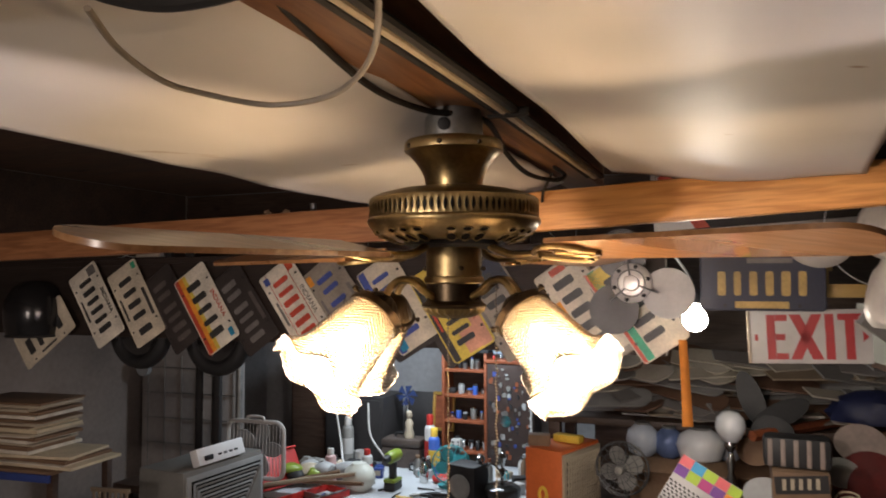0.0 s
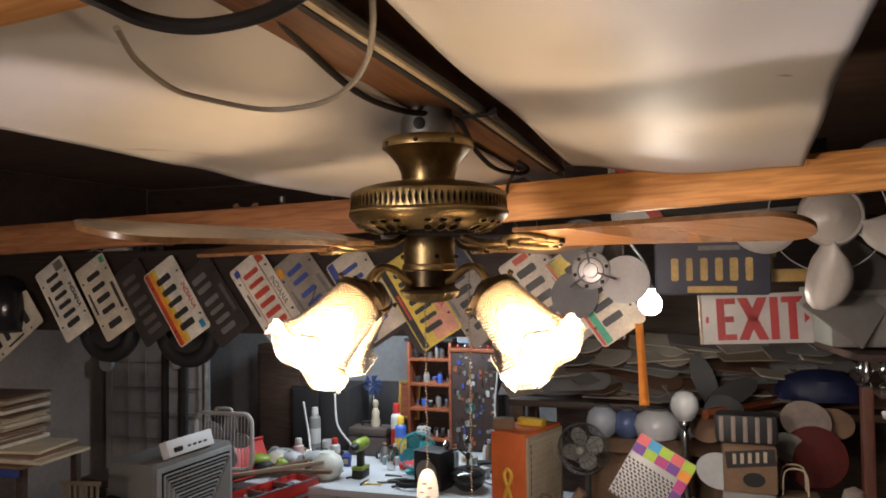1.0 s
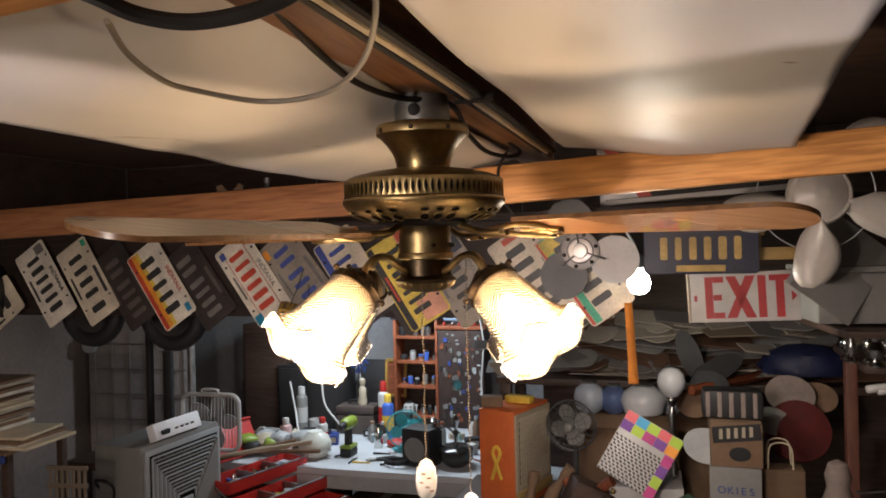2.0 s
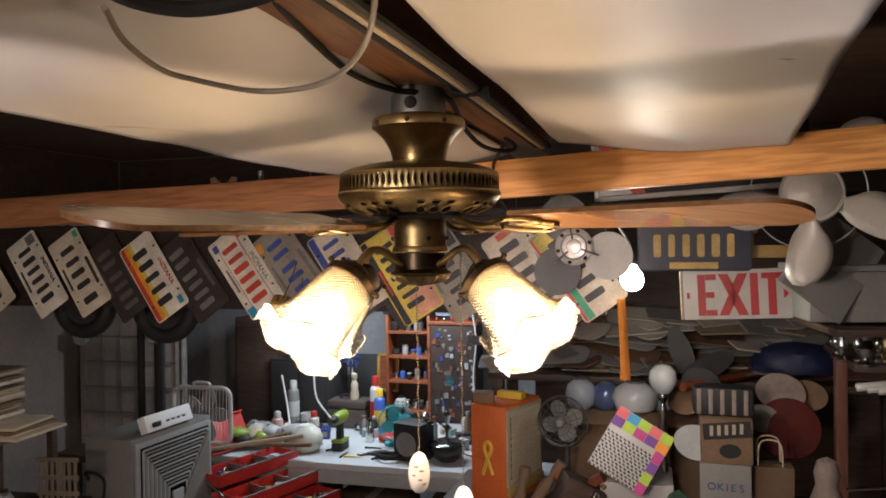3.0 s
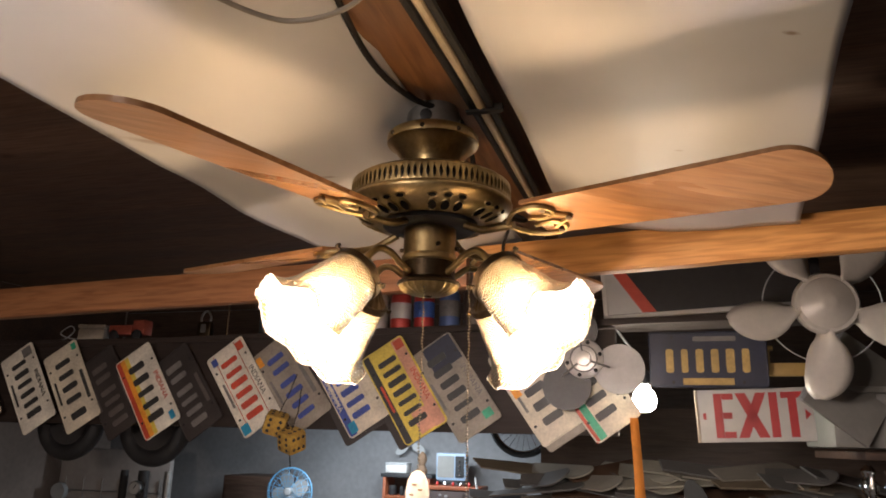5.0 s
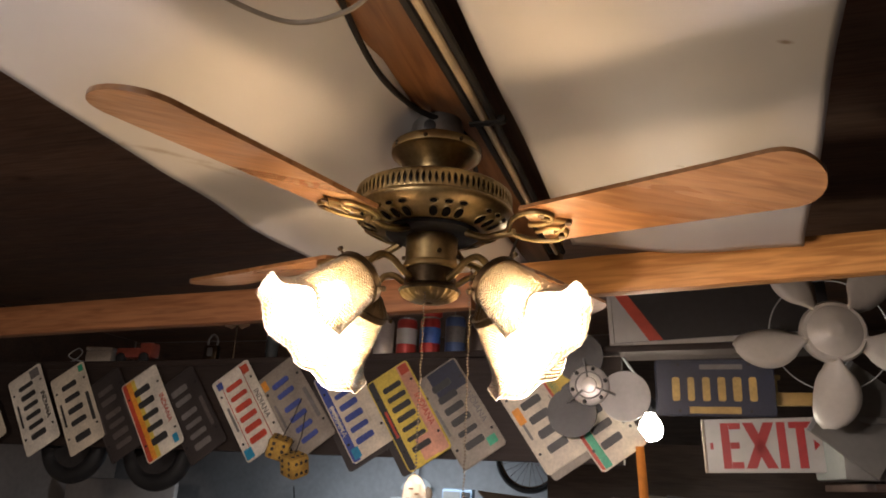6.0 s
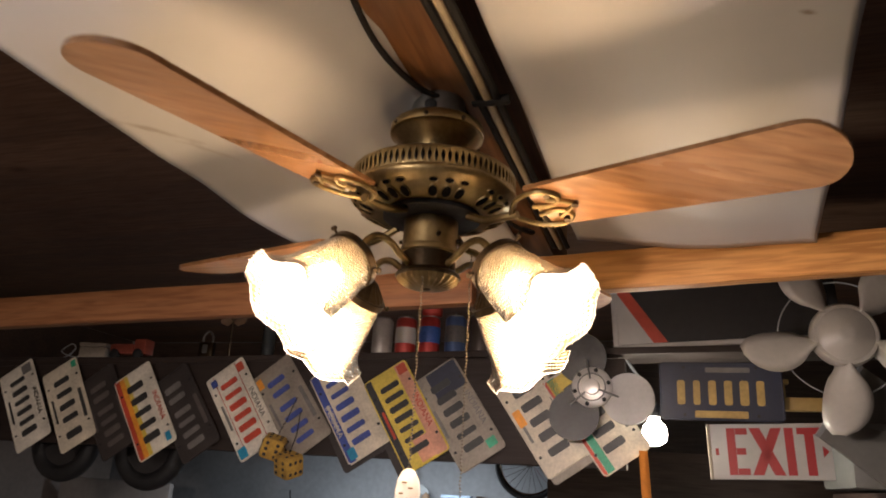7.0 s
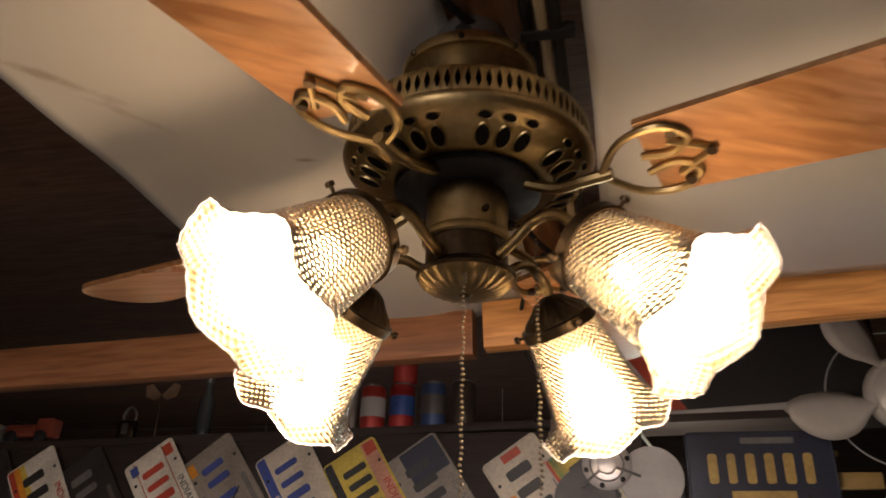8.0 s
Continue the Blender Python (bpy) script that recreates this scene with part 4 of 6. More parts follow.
for x in (-0.05, 0.05):
    part("wheel", lathe([(0.012, -0.032), (0.019, -0.030), (0.019, -0.018), (0.012, -0.016)], 20, Matrix.Translation((x, 0, 0.019)) @ pose(0, 0, 0, 90) @ Matrix.Translation((0, 0, 0.05))), BLACK, tr)
sb = thing("small_box", at(-1.17, 2.66 + 0.36 * 1.17 + 0.07, 2.142, 12), "small worn grey tin box on the ledge", "box")
part("box_body", box((0.10, 0.05, 0.05), (0, 0, 0.025), 0.006), DIRTY, sb)
part("box_lid", box((0.104, 0.054, 0.014), (0, 0, 0.057), 0.005), DIRTY, sb)
pl = thing("padlock", at(-0.72, 2.66 + 0.36 * 0.72 + 0.05, 2.152), "old brass padlock standing on the ledge", "padlock")
part("lock_body", box((0.055, 0.024, 0.055), (0, 0, 0.0275), 0.008), BRASSDARK, pl)
part("shackle", tube(smooth([(-0.018, 0, 0.05), (-0.018, 0, 0.075), (0, 0, 0.092), (0.018, 0, 0.075), (0.018, 0, 0.05)], 6), 0.004, 8), STEEL, pl)
part("lock_plate", slab(rounded(0.02, 0.03, 0.004, 3, 0, 0.03), 0.002, Matrix.Translation((0, -0.0145, 0))), STEEL, pl)
wi = thing("wire_loop", at(-1.27, 2.66 + 0.36 * 1.27 + 0.04, 2.142), "loop of white wire lying on the ledge", "wire")
part("wire", tube(smooth([(-0.09, 0, 0.004), (-0.02, 0.01, 0.012), (0.03, 0, 0.04), (0.0, 0.01, 0.06), (-0.03, 0, 0.03), (0.04, 0.0, 0.01), (0.10, 0.01, 0.02)], 6), 0.0022, 6), LIGHTGREY, wi)


# fuzzy dice, tyres and a helmet that hang on the header
DICE = mat("faded_plush", (0.42, 0.24, 0.06), 0.95, 0, 0.45, 25, 0.6, 200, tint=(0.55, 0.34, 0.06))


def die(x, z, off, turn):
    d = thing("plush_die", board(x, z, off) @ pose(0, 0, 0, 20, 15, turn), "faded yellow plush die with dark spots, hung up", "plush die", "pair of hanging dice")
    part("cube", box((0.066, 0.066, 0.066), (0, 0, 0), 0.012), DICE, d)
    for face in range(6):
        m = (pose(0, 0, 0), pose(0, 0, 0, 90), pose(0, 0, 0, -90), pose(0, 0, 0, 0, 90), pose(0, 0, 0, 0, -90), pose(0, 0, 0, 180))[face]
        for u in (-0.016, 0.016):
            for v in (-0.018, 0.0, 0.018):
                part("spot", lathe([(0.0055, 0.0325), (0.0055, 0.0338), (0.003, 0.0345)], 10, m @ Matrix.Translation((u, v, 0))), DARK, d)
    part("cord", tube([(0, 0, 0.03), (0.01, 0.02, 0.09), (0.015, 0.03, 0.16)], 0.0015, 5), DARK, d)


die(-0.415, 1.865, 0.06, 25)
die(-0.357, 1.815, 0.075, -20)


def tyre(x, z, r, off, label):
    t = thing("wheelbarrow_wheel", board(x, z, off), label, "wheel", "wheels hung behind the plates")
    bm = B()
    n, k = 48, 12
    rings = []
    for i in range(n):
        a = 2 * math.pi * i / n
        rings.append([bm.verts.new(((r + 0.030 * math.cos(q)) * math.cos(a), 0.032 * math.sin(q), (r + 0.030 * math.cos(q)) * math.sin(a))) for q in (2 * math.pi * j / k for j in range(k))])
    for i in range(n):
        p, q = rings[i], rings[(i + 1) % n]
        for j in range(k):
            bm.faces.new((p[j], p[(j + 1) % k], q[(j + 1) % k], q[j]))
    part("rubber", bm, BLACK, t)
    part("wheel_rim", lathe([(r - 0.035, -0.012), (r - 0.022, -0.014), (r - 0.022, 0.014), (r - 0.035, 0.012)], 36, hub_turn), DARK, t)
    part("wheel_disc", lathe([(r - 0.03, -0.003), (r - 0.03, 0.003)], 36, hub_turn), DARK, t)


tyre(-1.235, 1.865, 0.115, -0.115, "small black wheel hung behind the plates")
tyre(-0.89, 1.855, 0.115, -0.115, "small black wheel hung behind the plates")
hm = thing("helmet", board(-1.66, 1.95, 0.03), "glossy black helmet hung at the header's end", "helmet")
part("shell", lathe([(0.098, -0.10), (0.108, -0.06), (0.112, -0.01), (0.105, 0.04), (0.08, 0.085), (0.045, 0.108), (0.0003, 0.115)], 32), mat("black_gloss", (0.012, 0.012, 0.013), 0.2, 0, 0.2, 8, 0.0), hm)
part("helmet_rim", tube([(0.099 * math.cos(2 * math.pi * i / 32), 0.099 * math.sin(2 * math.pi * i / 32), -0.10) for i in range(32)], 0.005, 6, True), DARK, hm)

# tan bracket and a grey tote by the exit sign
TANPLASTIC = mat("tan_plastic", (0.40, 0.27, 0.09), 0.5, 0, 0.25, 9, 0.1, 60)
yl = thing("shelf_bracket", at(1.0, 2.66 - 0.36 * 1.0 + 0.03, 2.03), "dull tan plastic bracket above the exit sign", "bracket")
part("bracket_foot", box((0.11, 0.02, 0.035), (0.005, 0, 0.005), 0.003), TANPLASTIC, yl)
part("bracket_post", box((0.022, 0.02, 0.05), (-0.04, 0, 0.035), 0.003), TANPLASTIC, yl)
part("bracket_top", box((0.05, 0.022, 0.012), (-0.045, 0, 0.063), 0.003), TANPLASTIC, yl)
tb = thing("storage_tote", at(1.33, 2.35, 1.83, 8), "grey see-through storage tote on a dark plank", "storage box")
part("tub", box((0.40, 0.26, 0.145), (0, 0.05, 0.075), 0.015), GREYPL, tb)
part("tote_lid", box((0.42, 0.28, 0.018), (0, 0.05, 0.156), 0.006), GREYPL, tb)
part("print_bar", box((0.10, 0.002, 0.008), (-0.03, -0.081, 0.03), 0), GREYPL, tb)
gp = thing("leaning_window", at(1.18, 2.30, 1.99, 10, -18, 38), "dusty grey glass panel leaning above the tote", "panel")
part("pane", box((0.19, 0.008, 0.26), (0, 0, 0), 0.002), GREYPL, gp)
part("pane_edge", box((0.012, 0.012, 0.26), (-0.1, 0, 0), 0.002), LIGHTGREY, gp)
setting("shelf_right_upper", box((0.9, 0.4, 0.02), (0, 0, 0), 0.003), DARKWOOD, at(1.62, 2.32, 1.815, 8), "dark plank under the tote", "shelf")

# a winged ornament and a glass bottle on the ledge
mo = thing("winged_ornament", at(-0.64, 2.66 + 0.36 * 0.64 + 0.06, 2.154), "brown winged ornament on a pin, standing on the ledge", "ornament")
part("pin", tube([(0, 0, 0), (0, 0, 0.125)], 0.003, 6), BRASSDARK, mo)
for sgn in (1, -1):
    part("wing", slab([(0, 0), (sgn * 0.035, 0.034), (sgn * 0.055, 0.028), (sgn * 0.048, -0.004), (sgn * 0.02, -0.014)], 0.004, Matrix.Translation((0, 0, 0.125))), CARDBOARD, mo)
gb2 = thing("glass_bottle", at(-0.50, 2.66 + 0.36 * 0.50 + 0.06, 2.157), "small clear glass bottle standing on the ledge", "bottle")
part("bottle_body", lathe([(0.020, 0), (0.022, 0.005), (0.022, 0.10), (0.012, 0.125), (0.010, 0.155)], 20), glass("bottle_glass", (0.85, 0.88, 0.86), 0.6, 0.05), gb2)
part("stopper", lathe([(0.011, 0.152), (0.011, 0.17), (0.0003, 0.172)], 16), STEEL, gb2)


# ---- cables along the joist ----
def cable(name, points, r, material, label):
    return solid(name, tube(smooth(points, 8), r, 8), material, Matrix.Identity(4), label, "cable")


CABLEGREY = mat("grey_cable_sheath", (0.21, 0.18, 0.14), 0.55, 0, 0.2, 30, 0.1, 90)
CABLEBLACK = mat("black_cable_sheath", (0.016, 0.014, 0.012), 0.75, 0, 0.3, 30, 0.1, 90, spec=0.25)
CABLECREAM = mat("cream_cable_sheath", (0.42, 0.34, 0.22), 0.5, 0, 0.2, 30, 0.1, 90)
cable("thin_cable", [(-0.232, 0.852, 2.252), (-0.239, 0.912, 2.243), (-0.228, 0.962, 2.233), (-0.208, 0.992, 2.230), (-0.152, 1.012, 2.223), (-0.097, 0.992, 2.224), (-0.064, 0.962, 2.234), (-0.045, 0.922, 2.248), (-0.037, 0.872, 2.261), (-0.035, 0.832, 2.277)], 0.0027, CABLEGREY, "thin grey cable sagging between tie beam and joist")
cable("thick_cable", [(-0.225, 0.740, 2.245), (-0.208, 0.770, 2.243), (-0.188, 0.790, 2.237), (-0.158, 0.800, 2.235), (-0.122, 0.800, 2.240), (-0.095, 0.800, 2.250), (-0.070, 0.800, 2.266)], 0.006, CABLEBLACK, "thick black cable sagging under the near tie beam")
cable("joist_cable", [(-0.172, 0.78, 2.306), (-0.142, 0.90, 2.300), (-0.107, 1.078, 2.288), (-0.074, 1.199, 2.281), (-0.025, 1.285, 2.279), (0.05, 1.37, 2.284), (0.09, 1.55, 2.268), (0.135, 1.67, 2.252), (0.19, 1.75, 2.252), (0.215, 1.80, 2.268), (0.20, 1.84, 2.29)], 0.0042, CABLEBLACK, "black cable looped under the joist beside the fan")
for s_, z_, r_, sheath, words in ((-0.401, 2.287, 0.0055, CABLEBLACK, "black cable stapled along the joist"), (-0.387, 2.284, 0.0055, CABLECREAM, "flat cream cable stapled along the joist"), (-0.373, 2.286, 0.006, CABLEBLACK, "thick black cable along the joist's far side")):
    cable("joist_cable", [US * (s_ + 0.004 * noise.noise(Vector((d_ * 2.1, s_ * 60, 3.0)))) + VD * d_ + Vector((0, 0, z_ + 0.004 * noise.noise(Vector((d_ * 1.7, s_ * 90, 8.0))) - 0.010 * max(0, d_ - 1.55))) for d_ in (0.30, 0.48, 0.66, 0.84, 1.02, 1.20, 1.38, 1.56, 1.74, 1.90)], r_, sheath, words)
solid("cable_clamp", bm_box(box((0.050, 0.012, 0.004), (0, 0, -0.0055), 0.001), (0.012, 0.014, 0.010), (0.022, 0, -0.001), 0.002), CABLEBLACK, room(-0.382, 1.262, 2.284, 4), "small black clamp holding the cables to the joist", "cable clamp")
cable("drop_cable", [(0.19, 1.80, 2.27), (0.185, 1.92, 2.24), (0.20, 2.0, 2.19), (0.235, 2.03, 2.14), (0.27, 2.2, 2.10)], 0.0035, CABLEBLACK, "thin black cable dropping behind the tie beam")
cable("wall_cable", [US * -2.62 + VD * 4.9 + Vector((0, 0, z)) + US * 0.02 * math.sin(9 * z) for z in (1.72, 1.6, 1.45, 1.3, 1.15, 1.0)], 0.004, CABLEBLACK, "thin black cable hanging down the back wall")


# ---- workbench ----
wb = thing("workbench", room(-1.55, 4.28, 0, 1.5), "workbench with a white top and a pale front rail", "workbench")
part("top", box((2.0, 0.95, 0.035), (0, 0, 0.9025), 0.004), WORKTOP, wb)
part("front_rail", box((1.98, 0.03, 0.07), (0, -0.455, 0.848), 0.004), LIGHTGREY, wb)
for x in (-0.93, 0.93):
    for y in (-0.41, 0.41):
        part("leg", box((0.08, 0.08, 0.883), (x, y, 0.4415), 0.004), DARKWOOD, wb)
part("lower_shelf", box((1.9, 0.85, 0.03), (0, 0, 0.3), 0.004), DARKWOOD, wb)
for i, x in enumerate((-0.7, -0.2, 0.35)):
    b_ = thing("carton", room(-1.55 + x, 4.2, 0.315, 4 * i - 3), "brown cardboard carton under the workbench", "box", "cartons under the bench")
    part("carton_body", box((0.42, 0.4, 0.32), (0, 0, 0.16), 0.006), CARDBOARD, b_)
    part("carton_tape", box((0.05, 0.402, 0.004), (0, 0, 0.3215), 0.001), CREAM, b_)

TOP = 0.92


def spray_can(s, d, z, r, h, body, cap, label):
    c = thing("spray_can", room(s, d, z), label, "spray can", "cans and bottles on the bench")
    part("body", lathe([(r * 0.9, 0), (r, 0.004), (r, h * 0.74), (r * 0.92, h * 0.78), (r * 0.55, h * 0.82), (r * 0.45, h * 0.83)], 24), body, c)
    part("cap", lathe([(r * 0.62, h * 0.82), (r * 0.62, h * 0.96), (r * 0.5, h), (0.0003, h)], 20), cap, c)
    part("label_band", lathe([(r * 1.01, h * 0.2), (r * 1.025, h * 0.22), (r * 1.025, h * 0.52), (r * 1.01, h * 0.54)], 24), cap, c)
    return c


BLUEP = mat("blue_plastic", (0.05, 0.12, 0.45), 0.35, 0, 0.15, 12, 0.03)
PINKP = mat("pale_pink", (0.5, 0.33, 0.32), 0.4, 0, 0.15, 12, 0.03)
spray_can(-1.86, 4.5, TOP, 0.033, 0.33, WHITE, RED, "white spray bottle with a red cap on the workbench")
spray_can(-1.80, 4.42, TOP, 0.034, 0.27, BLUEP, YELLOW, "blue spray can with a yellow top on the workbench")
spray_can(-2.10, 4.15, TOP, 0.03, 0.18, WHITE, RED, "white can with a red band on the workbench")
spray_can(-2.28, 4.05, TOP, 0.032, 0.19, PINKP, WHITE, "pink can with a white cap on the workbench")
spray_can(-2.42, 4.5, TOP, 0.036, 0.28, GREYPL, WHITE, "tall grey bottle at the back of the workbench")

gs = thing("glass_globe", room(-2.06, 3.98, TOP), "frosted white glass globe shade lying on the workbench", "lamp shade")
part("globe", lathe([(0.05, 0.0), (0.07, 0.012), (0.088, 0.045), (0.090, 0.075), (0.075, 0.115), (0.045, 0.135), (0.04, 0.145)], 32), mat("frosted_glass", (0.55, 0.56, 0.5), 0.3, 0, 0.06, 12, 0.02), gs)

dr = thing("cordless_drill", room(-1.89, 4.05, TOP) @ Matrix.Diagonal((0.88, 0.88, 0.92, 1)), "lime green and black cordless drill standing on its battery", "drill")
part("battery", box((0.075, 0.11, 0.05), (0, 0, 0.025), 0.008), BLACK, dr)
part("battery_top", box((0.078, 0.112, 0.018), (0, 0, 0.058), 0.006), GREEN, dr)
part("grip", box((0.04, 0.05, 0.11), (0, 0, 0.118), 0.012), BLACK, dr)
part("drill_body", lathe([(0.018, -0.075), (0.034, -0.07), (0.038, 0.0), (0.036, 0.05), (0.025, 0.065)], 24, Matrix.Translation((0, 0, 0.195)) @ pose(0, 0, 0, 90)), GREEN, dr)
part("chuck", lathe([(0.022, 0.06), (0.024, 0.085), (0.012, 0.115), (0.003, 0.12)], 18, Matrix.Translation((0, 0, 0.195)) @ pose(0, 0, 0, 90)), BLACK, dr)


def desk_fan(m, r, ringmat, blademat, label, base=True, drop=0.12):
    f = thing("desk_fan", m, label, "desk fan")
    t = pose(0, 0, 0, 90)
    for rr, y in ((r, 0), (r * 0.97, -0.03), (r * 0.72, -0.042), (r * 0.45, -0.047)):
        part("guard_ring", tube([(rr * math.cos(2 * math.pi * i / 36), y, rr * math.sin(2 * math.pi * i / 36)) for i in range(36)], 0.004 if rr == r else 0.0015, 6, True), ringmat, f)
    for i in range(20):
        a = 2 * math.pi * i / 20
        part("guard_wire", tube([(q * r * math.cos(a), y, q * r * math.sin(a)) for q, y in ((0.2, -0.048), (0.6, -0.045), (0.97, -0.03), (1, 0), (0.95, 0.035), (0.3, 0.05))], 0.0012, 4), ringmat, f)
    for k in range(4):
        a = 90 * k + 20
        bm = bm_lathe(B(), [(r * 0.36, 0.003), (r * 0.36, 0), (r * 0.2, -0.006), (0.0003, -0.008)], 20, pose(0, 0, 0, 0, -a) @ Matrix.Translation((r * 0.5, 0, 0)) @ pose(0, 0, 0, 72))
        part("fan_blade", bm, blademat, f)
    part("hub", lathe([(r * 0.17, -0.02), (r * 0.17, 0.045), (r * 0.13, 0.052), (0.0003, 0.054)], 24, t), blademat, f)
    part("motor", lathe([(r * 0.2, -0.11), (r * 0.3, -0.09), (r * 0.32, -0.03), (r * 0.2, -0.01)], 24, t), ringmat, f)
    if base:
        part("stand", tube([(0, 0.06, -0.03), (0, 0.06, -r - drop + 0.02)], 0.012, 10), ringmat, f)
        part("foot", lathe([(0.085, 0), (0.085, 0.012), (0.04, 0.028), (0.012, 0.034)], 28, Matrix.Translation((0, 0.06, -r - drop))), ringmat, f)
    return f


desk_fan(room(-1.60, 4.18, 1.05, 10), 0.105, TEAL, TEAL, "teal desk fan standing on the workbench", True, 0.025)
sp = thing("speaker_box", room(-1.43, 3.98, TOP, -14), "black box loudspeaker leaning on the workbench", "loudspeaker")
part("cabinet", box((0.17, 0.14, 0.20), (0, 0, 0.10), 0.012), BLACK, sp)
part("cone", lathe([(0.06, 0.0), (0.064, 0.006), (0.05, 0.002), (0.02, -0.012), (0.0003, -0.012)], 24, Matrix.Translation((0, -0.071, 0.095)) @ pose(0, 0, 0, 90)), GREYPL, sp)
cord = thing("coiled_cord", room(-1.55, 3.93, TOP), "coil of black cord lying on the workbench", "cord")
part("coil", tube([(0.075 * (1 - 0.1 * (i % 3)) * math.cos(i * 0.35), 0.05 * math.sin(i * 0.35), 0.008 + 0.0008 * i) for i in range(40)], 0.007, 6), BLACK, cord)
pt = thing("pliers", room(-1.70, 3.98, TOP, 25), "dark pliers lying on the white workbench", "pliers")
for sgn in (1, -1):
    part("handle", tube([(0, 0, 0.010), (0.05, sgn * 0.02, 0.010), (0.11, sgn * 0.022, 0.010)], 0.008, 8), BLACK, pt)
    part("jaw", tube([(0, 0, 0.010), (-0.03, -sgn * 0.010, 0.010), (-0.055, -sgn * 0.003, 0.010)], [0.009, 0.008, 0.003], 8), STEEL, pt)
ck = thing("cake_stand", room(-1.25, 4.0, TOP), "dark smoked glass dish with chrome fittings on the workbench", "dish")
part("bowl", lathe([(0.05, 0.0), (0.06, 0.01), (0.085, 0.03), (0.095, 0.06), (0.092, 0.09), (0.07, 0.105), (0.02, 0.112), (0.0003, 0.113)], 36), mat("smoked_glass", (0.03, 0.03, 0.028), 0.12, 0, 0.2, 9, 0), ck)
part("chrome_stem", lathe([(0.012, 0.11), (0.008, 0.15), (0.02, 0.17), (0.008, 0.19), (0.016, 0.22), (0.022, 0.24), (0.010, 0.262), (0.0003, 0.268)], 20), CHROME, ck)
part("chrome_arm", tube(smooth([(0, 0, 0.16), (-0.05, 0, 0.20), (-0.09, 0, 0.185), (-0.11, 0, 0.21)], 5), 0.006, 8), CHROME, ck)
part("chrome_knob", lathe([(0.004, 0.2), (0.022, 0.215), (0.022, 0.23), (0.004, 0.245)], 18, Matrix.Translation((-0.115, 0, 0))), CHROME, ck)
rg = thing("red_rag", room(-1.66, 4.28, TOP, 10), "crumpled red rag on the workbench", "rag")
bm = B()
bmesh.ops.create_icosphere(bm, subdivisions=3, radius=1, matrix=Matrix.Diagonal((0.09, 0.06, 0.028, 1)))
for v in bm.verts:
    v.co *= 1 + 0.25 * noise.noise(v.co * 22)
    v.co.z = max(v.co.z + 0.02, 0.0)
part("cloth", bm, RED, rg)
TOOLBROWN = mat("brown_tool_steel", (0.085, 0.065, 0.055), 0.5, 0.2, 0.3, 9, 0.1, 60)
gt = thing("toolbox", room(-2.05, 4.55, TOP, 3), "worn brown toolbox with a handle on the workbench", "toolbox")
part("case", box((0.25, 0.15, 0.12), (0, 0, 0.06), 0.012), TOOLBROWN, gt)
part("case_lid", box((0.255, 0.155, 0.05), (0, 0, 0.147), 0.016), TOOLBROWN, gt)
part("case_handle", tube(smooth([(-0.06, 0, 0.17), (-0.05, 0, 0.195), (0.05, 0, 0.195), (0.06, 0, 0.17)], 5), 0.007, 8), BLACK, gt)
bx = thing("dark_case", room(-1.84, 4.6, TOP), "black plastic case at the back of the bench", "case")
part("case", box((0.22, 0.14, 0.11), (0, 0, 0.055), 0.01), BLACK, bx)
part("latch", box((0.03, 0.01, 0.02), (0, -0.074, 0.07), 0.002), STEEL, bx)

# pictures and a plain figure before the back wall
pf = thing("picture_frame", room(-1.92, 4.86, 1.08, 0, -6), "gilt picture frame with a dark picture leaning on the wall", "picture frame")
for x, z, w, h in ((0, 0.01, 0.15, 0.02), (0, 0.24, 0.15, 0.02), (-0.067, 0.125, 0.018, 0.21), (0.067, 0.125, 0.018, 0.21)):
    part("frame_side", box((w, 0.02, h), (x, 0, z), 0.004), mat("gilt", (0.42, 0.25, 0.06), 0.4, 0.4, 0.2, 20, 0.05) if x == 0 and z < 0.1 else bpy.data.materials["gilt"], pf)
part("picture", box((0.12, 0.006, 0.22), (0, 0.004, 0.125), 0), REDWOOD, pf)
pn = thing("wood_panel", room(-2.10, 4.88, 1.02, 0, -5), "dark wooden panel leaning on the back wall", "panel")
part("panel_board", box((0.20, 0.02, 0.30), (0, 0, 0.15), 0.004), DARK, pn)
fg = thing("figurine", room(-2.02, 4.55, 1.092), "small plain pale figurine standing on the toolbox", "figurine")
part("figure", lathe([(0.03, 0), (0.032, 0.02), (0.022, 0.06), (0.026, 0.09), (0.012, 0.115), (0.02, 0.135), (0.018, 0.155), (0.0003, 0.168)], 20), CREAM, fg)
wh = thing("pinwheel", room(-2.11, 4.72, 1.22), "shiny blue foil pinwheel on a stick", "pinwheel")
part("stick", tube([(0, 0, 0.1), (0, 0, -0.30)], 0.004, 6), WHITE, wh)
FOIL = mat("blue_foil", (0.10, 0.16, 0.42), 0.2, 0.8, 0.3, 20, 0.05)
for k in range(6):
    a = radians(60 * k)
    part("vane", slab([(0, 0), (0.075 * math.cos(a), 0.075 * math.sin(a)), (0.06 * math.cos(a + 0.7), 0.06 * math.sin(a + 0.7))], 0.003, Matrix.Translation((0, -0.012, 0.1))), FOIL, wh)

# red-brown shelf with jars and tins, the dark cabinet beside it and a radio on top
sh = thing("bench_shelf", room(-1.745, 4.86, TOP), "red-brown wooden shelf with four boards standing on the bench", "shelf")
for x in (-0.142, 0.142):
    part("side", box((0.018, 0.17, 0.68), (x, 0, 0.34), 0.003), REDWOOD, sh)
LEVELS = (0.055, 0.245, 0.405, 0.565)
for z in LEVELS:
    part("shelf_board", box((0.266, 0.168, 0.018), (0, 0, z), 0.003), REDWOOD, sh)
